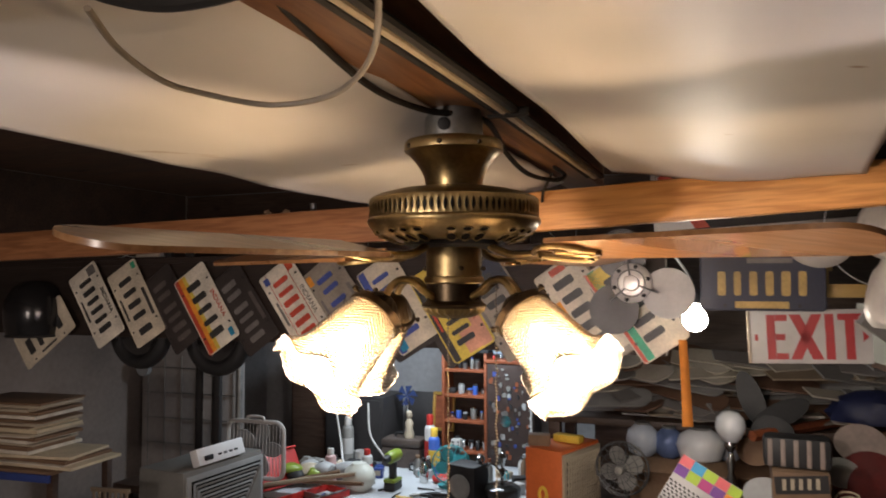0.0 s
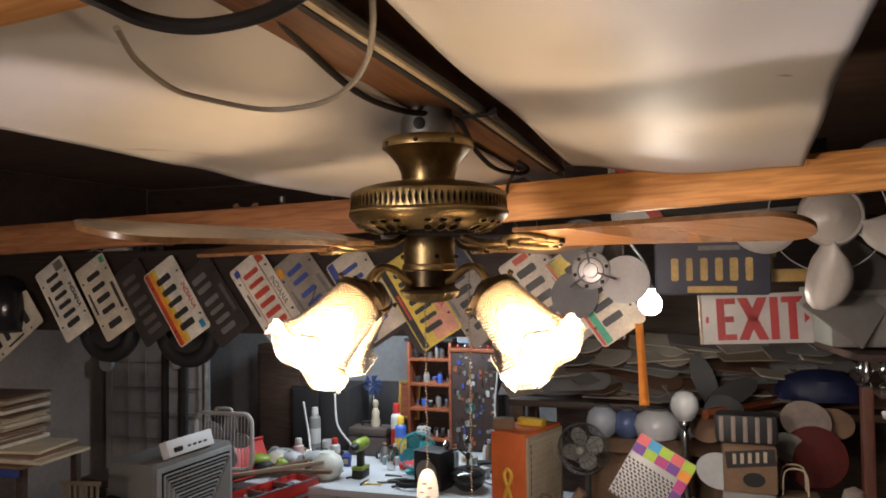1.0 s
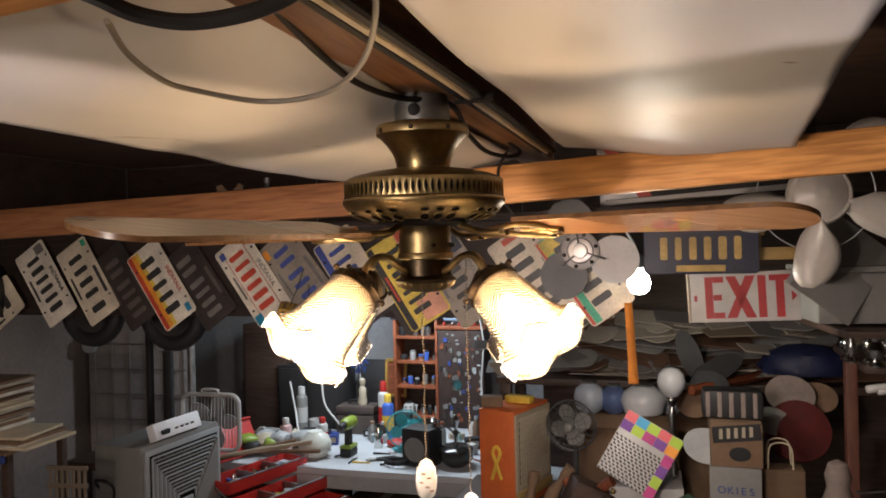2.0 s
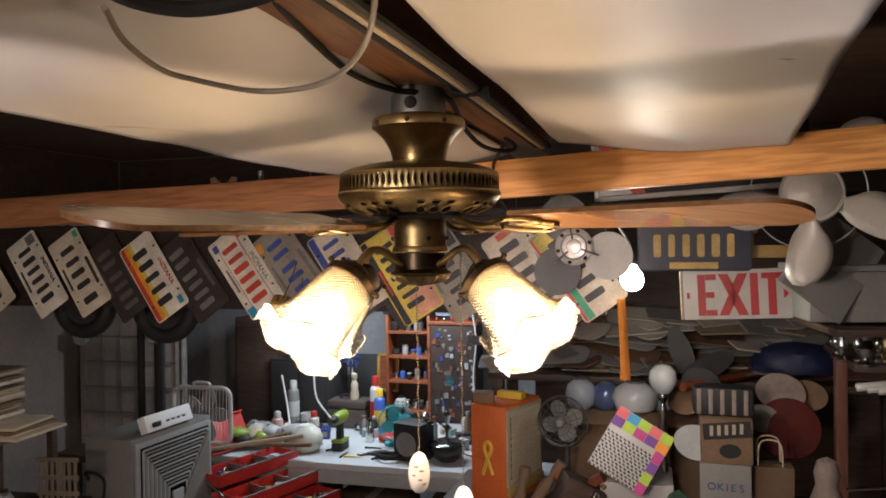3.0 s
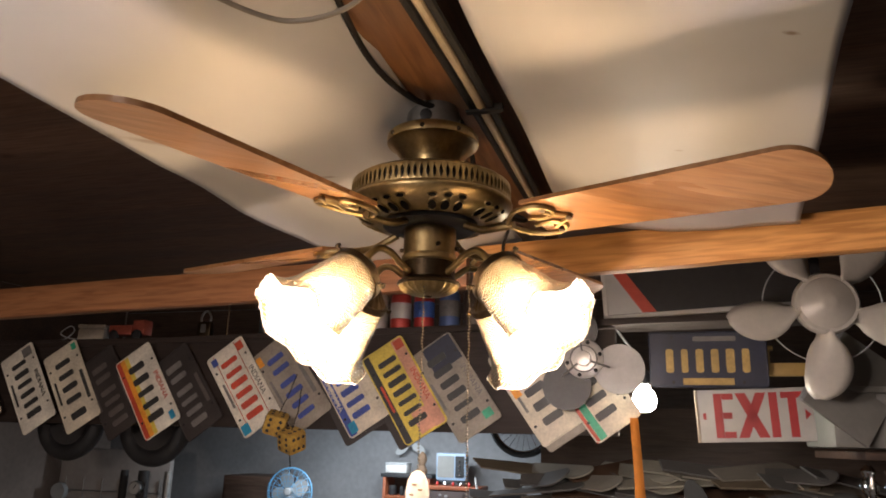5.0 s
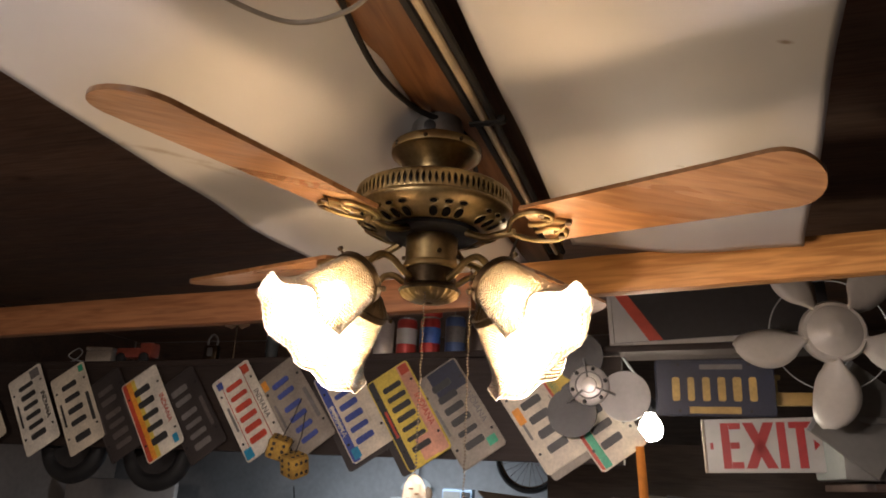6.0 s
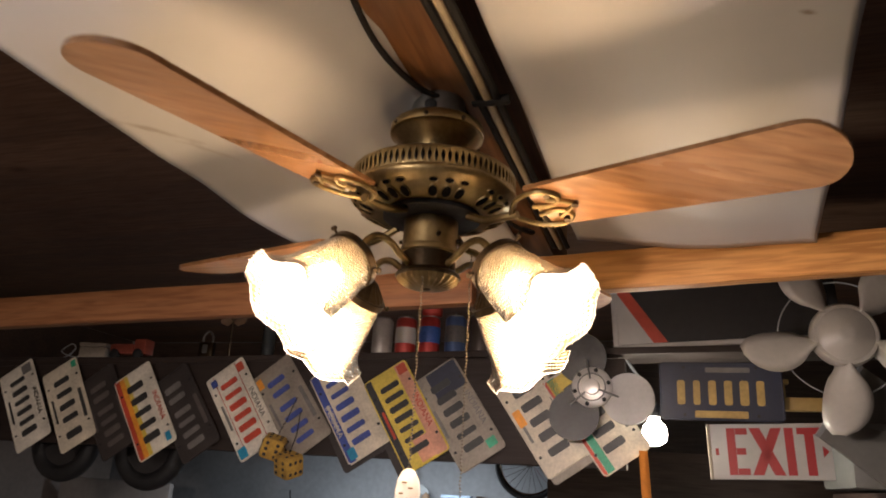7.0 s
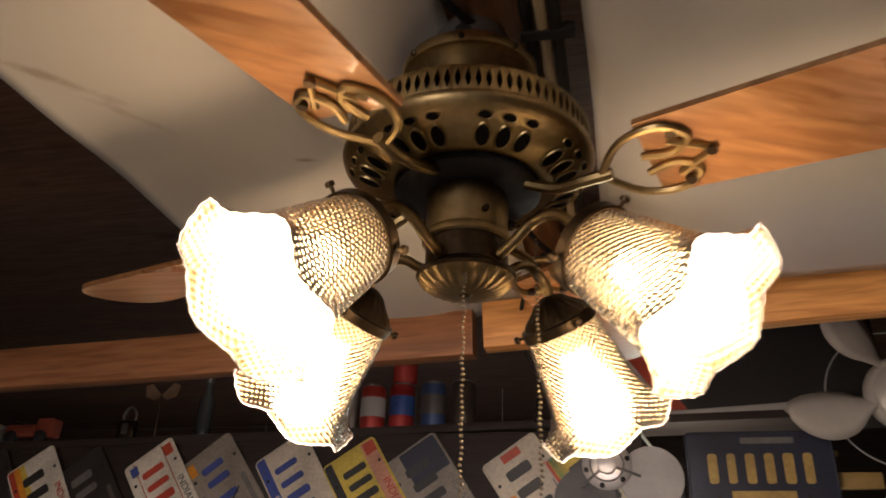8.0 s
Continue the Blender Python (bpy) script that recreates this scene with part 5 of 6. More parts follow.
part("top_strip", box((0.33, 0.18, 0.022), (0, 0, 0.692), 0.003), BLACK, sh, "black slotted top strip")
part("back_panel", box((0.266, 0.008, 0.66), (0, 0.082, 0.34), 0), DARKWOOD, sh)
rnd = random.Random(7)
JARC = [BLUE, LIGHTGREY, STEEL, BLACK, GREYPL, DARK, BLACK, BLUEP, DARK, CHROME]
for z in LEVELS:
    x = -0.112
    while x < 0.115:
        r, h = rnd.uniform(0.011, 0.026), rnd.uniform(0.03, 0.085)
        j = thing("jar", room(-1.745 + x + r * 0.5, 4.83 + rnd.uniform(-0.02, 0.03), TOP + z + 0.009), "small jar or tin standing on the bench shelf", "jar", "jars on the bench shelf")
        m1, m2 = rnd.choice(JARC), rnd.choice(JARC)
        part("body", lathe([(r * 0.9, 0), (r, 0.004), (r, h * 0.8), (r * 0.8, h * 0.86)], 16), m1, j)
        part("lid", lathe([(r * 0.85, h * 0.85), (r * 0.85, h), (0.0003, h)], 16), m2, j)
        x += 2 * r + rnd.uniform(0.004, 0.02)
wd = thing("white_die", room(-1.80, 4.79, TOP + 0.064, 8), "large white die with black spots on the bench shelf", "die")
part("cube", box((0.062, 0.062, 0.07), (0, 0, 0.035), 0.008), WHITE, wd)
for x in (-0.016, 0.016):
    for z in (0.015, 0.035, 0.055):
        part("spot", lathe([(0.006, 0.031), (0.006, 0.0322), (0.002, 0.0325)], 10, Matrix.Translation((x, 0, z)) @ pose(0, 0, 0, 90)), BLACK, wd)
dc = thing("dark_cabinet", room(-1.44, 4.86, TOP), "dark wooden cabinet with small things pinned to its front", "cabinet")
CABBROWN = mat("dark_brown_stain", (0.035, 0.018, 0.013), 0.6, 0, 0.4, 8, 0.2, 60)
part("carcass", box((0.30, 0.18, 0.62), (0, 0, 0.31), 0.004), CABBROWN, dc)
part("cornice", box((0.33, 0.2, 0.022), (0, 0, 0.632), 0.004), REDWOOD, dc)
for i in range(90):
    x, z = rnd.uniform(-0.135, 0.135), rnd.uniform(0.05, 0.60)
    part("pinned_tag", slab(rounded(rnd.uniform(0.009, 0.026), rnd.uniform(0.009, 0.034), 0.004, 3, x, z), 0.004 + 0.00004 * i, Matrix.Translation((0, -0.0945 - 0.00004 * i, 0))), rnd.choice((STEEL, BLUE, STEEL, LIGHTGREY, GREYPL, CABBROWN, DARKPLATE, BLACK, REDWOOD)), dc)
part("pinned_disc", lathe([(0.036, 0), (0.036, 0.004), (0.008, 0.005)], 24, Matrix.Translation((-0.03, -0.0905, 0.27)) @ pose(0, 0, 0, 90)), CHROME, dc)
for i in range(5):
    x = -0.11 + 0.05 * i
    part("small_bulb", lathe([(0.004, 0.0), (0.010, 0.012), (0.006, 0.024), (0.0003, 0.026)], 10, Matrix.Translation((x, -0.07, 0.643))), CHROME if i % 2 else RED, dc)
rd = thing("portable_radio", room(-1.47, 4.84, 1.563 + 0.03), "small blue-grey portable radio on the cabinet", "radio")
part("case", box((0.19, 0.07, 0.16), (0, 0, 0.08), 0.012), mat("blue_grey_plastic", (0.22, 0.30, 0.40), 0.4, 0, 0.12, 12, 0.03), rd)
part("speaker_grille", slab(rounded(0.105, 0.125, 0.006, 3, -0.032, 0.08), 0.004, Matrix.Translation((0, -0.038, 0))), GREYPL, rd)
part("dial", slab(rounded(0.055, 0.125, 0.004, 3, 0.056, 0.08), 0.004, Matrix.Translation((0, -0.038, 0))), BLACK, rd)
for k in range(4):
    part("knob", lathe([(0.007, 0), (0.006, 0.008), (0.0003, 0.009)], 12, Matrix.Translation((0.056, -0.041, 0.035 + 0.026 * k)) @ pose(0, 0, 0, 90)), CHROME, rd)
wt = thing("white_tin", room(-1.82, 4.84, TOP + 0.705), "low white tin on the bench shelf", "tin")
part("tin_body", box((0.14, 0.09, 0.05), (0, 0, 0.025), 0.008), WHITE, wt)
part("tin_lid", box((0.145, 0.095, 0.014), (0, 0, 0.055), 0.004), LIGHTGREY, wt)
vs = thing("vase_figure", room(-1.665, 4.84, TOP + 0.705), "small carved wooden ornament on the bench shelf", "ornament")
part("carving", lathe([(0.03, 0), (0.034, 0.02), (0.018, 0.05), (0.03, 0.085), (0.022, 0.115), (0.0003, 0.135)], 18), CARDBOARD, vs)
hf = thing("hanging_propeller", room(-1.80, 4.98, 1.80), "small propeller with white blades hung on the back wall", "propeller")
for k in range(3):
    a = 120 * k + 95
    part("small_blade", slab(disc(0.052, 0.024, 20, 0.062), 0.005, pose(0, 0, 0, 0, -a)), LIGHTGREY, hf)
part("hub", lathe([(0.018, -0.01), (0.018, 0.012), (0.0003, 0.016)], 16, pose(0, 0, 0, 90)), STEEL, hf)
bk = thing("wheel_rim", room(-0.93, 4.3, 1.93), "spoked bicycle wheel hung from the roof", "wheel")
bm = B()
part("tyre", tube([(0.17 * math.cos(2 * math.pi * i / 56), 0, 0.17 * math.sin(2 * math.pi * i / 56)) for i in range(56)], 0.013, 8, True), BLACK, bk)
part("rim", tube([(0.152 * math.cos(2 * math.pi * i / 56), 0, 0.152 * math.sin(2 * math.pi * i / 56)) for i in range(56)], 0.006, 6, True), CHROME, bk)
for i in range(24):
    a = 2 * math.pi * i / 24
    part("spoke", tube([(0.15 * math.cos(a), 0, 0.15 * math.sin(a)), (0.015 * math.cos(a + 0.7), 0.02 * (-1) ** i, 0.015 * math.sin(a + 0.7))], 0.0012, 4), CHROME, bk)
part("hub", lathe([(0.018, -0.03), (0.012, -0.02), (0.012, 0.02), (0.018, 0.03)], 16, pose(0, 0, 0, 90)), CHROME, bk)
part("hanging_wire", tube([(0, 0, 0.17), (0.01, 0, 0.80)], 0.002, 5), STEEL, bk)

# fan with a blue ring on a dark cupboard, and the clamp lamp's cords
cb = thing("dark_cupboard", room(-2.42, 4.72, TOP), "low dark cupboard at the back of the bench", "cupboard")
part("carcass", box((0.42, 0.3, 0.40), (0, 0, 0.2), 0.005), DARK, cb)
part("cupboard_door", box((0.19, 0.012, 0.36), (-0.1, -0.155, 0.2), 0.003), DARK, cb)
part("cupboard_door", box((0.19, 0.012, 0.36), (0.1, -0.155, 0.2), 0.003), DARK, cb)
desk_fan(room(-2.44, 4.62, 1.50, 6), 0.14, mat("sky_blue_plastic", (0.13, 0.38, 0.62), 0.4, 0, 0.1, 12, 0.03), LIGHTGREY, "white-bladed desk fan with a blue ring on the cupboard", True, 0.04)
mg = thing("mug", room(-2.30, 4.45, TOP), "white mug on the workbench", "mug")
part("cup", lathe([(0.034, 0), (0.04, 0.004), (0.042, 0.09), (0.039, 0.09), (0.036, 0.01), (0.0003, 0.008)], 24), WHITE, mg)
part("mug_handle", tube(smooth([(0.04, 0, 0.075), (0.07, 0, 0.065), (0.07, 0, 0.03), (0.04, 0, 0.018)], 5), 0.005, 8), WHITE, mg)
for pts in ([(-2.36, 4.25, 1.28), (-2.30, 4.2, 1.12), (-2.22, 4.1, 1.0), (-2.12, 4.05, 0.95), (-2.02, 4.1, 0.93)], [(-2.2, 4.35, 1.32), (-2.16, 4.3, 1.15), (-2.06, 4.25, 1.06), (-1.98, 4.22, 1.0)], [(-1.30, 4.74, 1.62), (-1.28, 4.74, 1.45), (-1.30, 4.74, 1.2), (-1.27, 4.7, 1.0), (-1.26, 4.6, 0.93)]):
    cable("extension_cable", [US * s + VD * d + Vector((0, 0, z)) for s, d, z in pts], 0.006, WHITE, "white electric cord hanging over the workbench")


# ---- red tool chest with open trays ----
tc = thing("tool_chest", room(-2.32, 3.67, 0.0, 73), "red metal tool chest with its trays open, full of parts", "tool chest")
part("cabinet", box((0.54, 0.36, 0.74), (0, 0.0, 0.37), 0.01), RED, tc)
TRAYS = ((0.90, -0.20), (0.82, -0.36), (0.74, -0.50))
for z, y0 in TRAYS:
    y = y0 + 0.085
    tray = part("tray", box((0.52, 0.17, 0.006), (0, y, z), 0.001), RED, tc)
    for yy in (y - 0.083, y + 0.083):
        part("tray_wall", box((0.52, 0.006, 0.055), (0, yy, z + 0.0275), 0.002), RED, tray)
    for xx in (-0.257, -0.08, 0.09, 0.257):
        part("tray_wall", box((0.006, 0.158, 0.05), (xx, y, z + 0.028), 0.002), STEEL if abs(xx) < 0.2 else RED, tray)
    part("tray_edge", box((0.52, 0.011, 0.006), (0, y - 0.084, z + 0.058), 0.002), STEEL, tray)
for x in (-0.264, 0.264):
    for k in range(2):
        part("tray_link", tube([(x, -0.10 - 0.15 * k, 0.92 - 0.08 * k), (x, -0.28 - 0.15 * k, 0.84 - 0.08 * k)], 0.006, 6), STEEL, tc)
part("open_lid", box((0.54, 0.20, 0.012), (0, 0.22, 1.02), 0.006, pose(0, 0, 0, 62)), RED, tc)
part("lid_lip", box((0.54, 0.03, 0.012), (0, 0.262, 1.112), 0.004, pose(0, 0, 0, -28)), RED, tc)
rnd = random.Random(21)
for i in range(46):
    z, y = rnd.choice(TRAYS)
    y += 0.085 + rnd.uniform(-0.05, 0.05)
    x = rnd.uniform(-0.22, 0.22)
    kind = rnd.random()
    m = tc.matrix_basis @ Matrix.Translation((x, y, z + 0.012)) @ pose(0, 0, 0, rnd.uniform(-15, 15), rnd.uniform(-15, 15), rnd.uniform(0, 180))
    g = ("small loose tool lying in the tool chest", "tool", "loose tools and parts")
    if kind < 0.4:
        solid("screwdriver", bm_lathe(tube([(0.03, 0, 0), (0.10, 0, 0)], 0.003, 6), [(0.004, -0.05), (0.011, -0.045), (0.010, 0.02), (0.005, 0.03)], 10, pose(0, 0, 0, 0, 90)), rnd.choice((RED, YELLOW, BLACK, BLUEP)), m, *g)
    elif kind < 0.75:
        solid("socket", lathe([(0.010, 0), (0.013, 0.002), (0.013, 0.02), (0.010, 0.035), (0.006, 0.035)], 12), CHROME, m, *g)
    else:
        solid("roll_of_tape", lathe([(0.012, -0.01), (0.026, -0.01), (0.026, 0.01), (0.012, 0.01), (0.012, -0.01)], 18), rnd.choice((WHITE, LIGHTGREY, BLACK, CREAM)), m, *g)
for i in range(16):
    x, y = -2.3 + rnd.uniform(-0.22, 0.16), 4.03 + rnd.uniform(-0.12, 0.16)
    bm = B()
    bmesh.ops.create_icosphere(bm, subdivisions=2, radius=1, matrix=Matrix.Diagonal((rnd.uniform(0.03, 0.09), rnd.uniform(0.03, 0.06), rnd.uniform(0.02, 0.05), 1)))
    for v in bm.verts:
        v.co *= 1 + 0.3 * noise.noise(v.co * 30 + Vector((i, 0, 0)))
    solid("rag", bm, rnd.choice((LIGHTGREY, CREAM, GREYPL, WHITE, BLACK, CARDBOARD, GREEN)), room(x, y, 0.965 + rnd.uniform(-0.01, 0.05), rnd.uniform(0, 90)), "bundled rag or bag in the heap beside the bench", "rag", "heap beside the bench")
for i, (s0, d0, z0, ln, rz, ry) in enumerate(((-2.2, 3.7, 1.03, 0.5, 12, -9), (-2.3, 3.78, 1.0, 0.42, 20, -12), (-2.15, 3.85, 0.98, 0.4, -8, -6))):
    solid("wooden_stick", tube([(-ln / 2, 0, 0), (0, 0.004, 0), (ln / 2, 0, 0)], [0.011, 0.013, 0.011], 8), (CREAM, CARDBOARD, CARDBOARD)[i], room(s0, d0, z0, rz, 0, ry), "pale wooden handle lying across the heap", "handle", "heap beside the bench")
solid("heap_table", box((0.7, 0.5, 0.04), (0, 0, 0), 0.004), DARKWOOD, room(-2.98, 3.75, 0.93), "dark side table under the heap", "table")
for x in (-0.3, 0.3):
    for y in (-0.2, 0.2):
        part("leg", box((0.05, 0.05, 0.92), (x, y, -0.48), 0.003), DARKWOOD, bpy.data.objects["heap_table"])

# white box fan behind the heater
bf = thing("box_fan", room(-2.55, 3.72, 1.0, 4), "white box fan with a wire grille and rounded frame", "fan")
part("outer_frame", tube([(x, 0, z) for x, z in rounded(0.34, 0.30, 0.05, 6, 0, 0.15)], 0.012, 8, True), WHITE, bf)
for i in range(17):
    x = -0.16 + 0.02 * i
    part("grille_wire", tube([(x, -0.02, 0.005), (x, -0.028, 0.15), (x, -0.02, 0.295)], 0.0018, 5), WHITE, bf)
for k in range(5):
    part("fan_blade", slab(disc(0.065, 0.04, 18, 0.085), 0.004, Matrix.Translation((0, 0.02, 0.15)) @ pose(0, 0, 0, 0, 72 * k)), LIGHTGREY, bf)
part("carry_handle", tube(smooth([(-0.05, 0, 0.302), (-0.04, 0, 0.325), (0.04, 0, 0.325), (0.05, 0, 0.302)], 4), 0.008, 8), WHITE, bf)

# grey cabinet heater with louvres and a bright white control panel
ht = thing("cabinet_heater", room(-2.36, 2.95, 0.0, -4) @ Matrix.Diagonal((1, 1, 1.012, 1)), "grey cabinet heater with nested louvres and a white control panel", "heater")
part("cabinet", box((0.27, 0.52, 1.21), (-0.14, 0.26, 0.605), 0.012), GREYPL, ht)
part("front_frame", box((0.012, 0.50, 0.62), (0.004, 0.26, 0.88), 0.004), LIGHTGREY, ht)
# flat black panel carries the shade in the louvre gaps
part("louvre_gap_shade", box((0.004, 0.452, 0.575), (0.0115, 0.26, 0.88), 0), VOID, ht, "black panel that puts in the shade between the louvres")
part("plain_panel", slab([(0.215, 0.265), (0.215, -0.285), (-0.14, -0.285), (0.02, -0.02)], 0.006, Matrix.Translation((0.026, 0.26, 0.88)) @ pose(0, 0, 0, 0, 0, 90)), GREYPL, ht, "plain beige panel over the lower louvres")
for k in range(13):
    w, h = 0.215 - 0.013 * k, 0.275 - 0.017 * k
    for y, z, sy, sz in ((0.26, 0.88 + h, 2 * w, 0.008), (0.26, 0.88 - h, 2 * w, 0.008), (0.26 - w, 0.88, 0.008, 2 * h), (0.26 + w, 0.88, 0.008, 2 * h)):
        part("louvre", box((0.016, sy, sz), (0.012, y, z), 0.002), GREYPL if k % 2 else LIGHTGREY, ht)
part("centre_badge", box((0.02, 0.07, 0.09), (0.014, 0.26, 0.88), 0.004), LIGHTGREY, ht)
cp = part("control_panel", box((0.045, 0.30, 0.075), (-0.03, 0.24, 1.250), 0.005, pose(0, 0, 0, 0, -20)), mat("bright_white_plastic", (0.8, 0.8, 0.8), 0.4, 0, 0.05, 9, 0.03), ht, "white control panel along the top edge")
part("control_knob", box((0.012, 0.05, 0.022), (-0.002, 0.15, 1.248), 0.004), BLACK, cp)
for k in range(4):
    part("word_bar", box((0.004, 0.022, 0.010), (-0.006, 0.225 + 0.035 * k, 1.248), 0.001), BLACK, cp)
part("side_handle", tube(smooth([(-0.25, -0.004, 1.02), (-0.24, -0.03, 1.06), (-0.17, -0.03, 1.06), (-0.16, -0.004, 1.02), (-0.165, -0.004, 0.95)], 5), 0.006, 8), BLACK, ht)

# stacked papers, jars and a basket on a table to one side
lt = thing("side_table", room(-2.95, 2.55, 0, 6), "wooden side table with a blue cloth edge", "table")
part("table_top", box((0.95, 0.55, 0.03), (0, 0, 0.985), 0.004), DARKWOOD, lt)
for x in (-0.42, 0.42):
    for y in (-0.22, 0.22):
        part("leg", box((0.05, 0.05, 0.97), (x, y, 0.485), 0.003), DARKWOOD, lt)
us = thing("upper_tray", room(-2.94, 2.62, 1.315, 6), "plank tray with a blue edge carrying old papers", "tray")
part("tray_board", box((0.66, 0.36, 0.014), (0, 0, 0.0), 0.003), CARDBOARD, us)
part("blue_edge", box((0.66, 0.012, 0.03), (0, -0.186, -0.018), 0.003), BLUE, us)
for x in (-0.31, 0.31):
    for y in (-0.15, 0.15):
        part("prop", box((0.03, 0.03, 0.31), (x, y, -0.162), 0.002), DARKWOOD, us)
rnd = random.Random(5)
z = 1.323
for i in range(22):
    th = rnd.uniform(0.004, 0.016)
    wide = 0.56 if i < 4 else 0.36
    solid("folder", box((wide + rnd.uniform(-0.05, 0.05), 0.26 + rnd.uniform(-0.02, 0.02), th), (0, 0, th / 2), 0.0015), (PAPER, OFFWHITE, CREAM, CARDBOARD)[rnd.randrange(4)], room(-2.90 + (0.06 if i < 4 else -0.02) + rnd.uniform(-0.015, 0.015), 2.62 + rnd.uniform(-0.012, 0.012), z, 6 + rnd.uniform(-4, 4)), "yellowed folder of papers in a tall stack", "papers", "stacked papers")
    z += th + 0.001
for i, (s0, d0, r, h, mm) in enumerate(((-2.86, 2.48, 0.055, 0.13, CHROME), (-2.74, 2.46, 0.07, 0.10, STEEL), (-2.62, 2.5, 0.06, 0.14, LIGHTGREY), (-2.95, 2.4, 0.06, 0.08, CARDBOARD))):
    j = thing("kettle_jar", room(s0, d0, 1.0), "dull metal pot with a lid on the side table", "pot", "pots on the side table")
    part("pot_body", lathe([(r * 0.8, 0), (r, h * 0.15), (r, h * 0.7), (r * 0.75, h * 0.85)], 24), mm, j)
    part("pot_lid", lathe([(r * 0.78, h * 0.85), (r * 0.7, h * 0.93), (r * 0.15, h), (r * 0.12, h * 1.1), (0.0003, h * 1.12)], 24), STEEL, j)
# cream darkened to tan, which puts the basket's dim light into its colour
DIMMEDCREAM = mat("dimmed_cream_plastic", (0.17, 0.13, 0.09), 0.6, 0, 0.2, 9, 0.08, 60)
bs = thing("plastic_basket", room(-2.50, 2.72, 1.0, 10) @ Matrix.Diagonal((1, 1, 1.3, 1)), "cream plastic basket with a slotted side, its dimness put into a tan colour", "basket")
for k in range(7):
    part("basket_slat", box((0.012, 0.008, 0.15), (-0.075 + 0.025 * k, -0.05, 0.085), 0.002), DIMMEDCREAM, bs)
for zz in (0.012, 0.06, 0.11, 0.165):
    part("basket_band", box((0.18, 0.01, 0.014), (0, -0.05, zz), 0.003), DIMMEDCREAM, bs)
part("basket_body", box((0.18, 0.09, 0.012), (0, 0, 0.008), 0.003), DIMMEDCREAM, bs)

# grey folded wire panel, pipes and a gauge before the back wall
wp = thing("quilted_board", room(-3.60, 4.45, 0, 4), "pale quilted panel held in a wire grid", "panel")
part("panel_body", box((0.80, 0.05, 1.72), (0, 0, 0.86), 0.02), mat("grey_board", (0.36, 0.33, 0.31), 0.85, 0, 0.2, 4, 0.3, 30), wp)
for k in range(6):
    part("grid_wire", tube([(-0.34 + 0.136 * k, -0.03, 0.02), (-0.34 + 0.136 * k, -0.03, 1.54)], 0.004, 6), STEEL, wp)
for k in range(9):
    part("grid_wire", tube([(-0.36, -0.034, 0.1 + 0.17 * k), (0.36, -0.034, 0.1 + 0.17 * k)], 0.004, 6), STEEL, wp)
part("roll_end", lathe([(0.05, -0.02), (0.055, 0.0), (0.05, 0.02)], 20, Matrix.Translation((-0.36, -0.05, 1.45)) @ pose(0, 0, 0, 90)), LIGHTGREY, wp)
for s0, r in ((-3.15, 0.022), (-3.02, 0.030), (-2.86, 0.020)):
    solid("standing_pipe", tube([(0, 0, 0), (0.0, 0, 0.9), (0.004, 0, 1.62)], r, 12), DARK if r > 0.021 else STEEL, room(s0, 3.98, 0), "dark steel pipe standing against the wall", "pipe", "pipes at the back")
ga = thing("pressure_gauge", room(-3.02, 3.94, 1.53), "small round pressure gauge with a white face on a pipe", "gauge")
part("gauge_case", lathe([(0.035, -0.01), (0.038, 0.0), (0.038, 0.02), (0.034, 0.024)], 24, pose(0, 0, 0, 90)), STEEL, ga)
part("gauge_face", lathe([(0.032, 0.024), (0.0003, 0.0245)], 24, pose(0, 0, 0, 90)), WHITE, ga)
part("gauge_needle", box((0.003, 0.002, 0.024), (0.004, -0.026, 0.008), 0, pose(0, 0, 0, 0, 30)), BLACK, ga)

lk = thing("tall_locker", room(-2.74, 4.78, 0), "tall dark locker against the back wall", "locker")
part("locker_body", box((0.34, 0.34, 1.58), (0, 0, 0.79), 0.006), DARKWOOD, lk)
part("locker_door", box((0.30, 0.014, 1.48), (0, -0.176, 0.79), 0.004), DARKWOOD, lk)
part("locker_handle", tube([(0.12, -0.19, 0.98), (0.12, -0.20, 1.02), (0.12, -0.19, 1.08)], 0.005, 6), STEEL, lk)

# small clutter along the back of the bench
rnd = random.Random(33)
CLUT = [BLACK, DARK, STEEL, GREYPL, BLUE, WHITE, REDWOOD, LIGHTGREY, CARDBOARD, TEAL, CREAM, BLACK, CHROME]
for i in range(44):
    s, d = rnd.uniform(-2.25, -0.75), rnd.uniform(4.22, 4.66)
    if -1.72 < s < -1.48 and d < 4.35:
        continue
    r, h = rnd.uniform(0.012, 0.032), rnd.uniform(0.03, 0.15)
    m1, m2 = rnd.choice(CLUT), rnd.choice(CLUT)
    if rnd.random() < 0.6:
        j = thing("bottle", room(s, d, TOP), "small bottle or tin among the bench clutter", "bottle", "clutter on the bench")
        part("body", lathe([(r * 0.9, 0), (r, 0.004), (r, h * 0.62), (r * 0.5, h * 0.8), (r * 0.42, h * 0.88)], 16), m1, j)
        part("cap", lathe([(r * 0.5, h * 0.87), (r * 0.5, h), (0.0003, h)], 14), m2, j)
    else:
        j = thing("small_box", room(s, d, TOP, rnd.uniform(-40, 40)), "small box among the bench clutter", "box", "clutter on the bench")
        part("box_body", box((r * 3, r * 2, h * 0.6), (0, 0, h * 0.3), 0.003), m1, j)
        part("box_label", box((r * 1.8, 0.002, h * 0.3), (0, -r - 0.0005, h * 0.32), 0), m2, j)
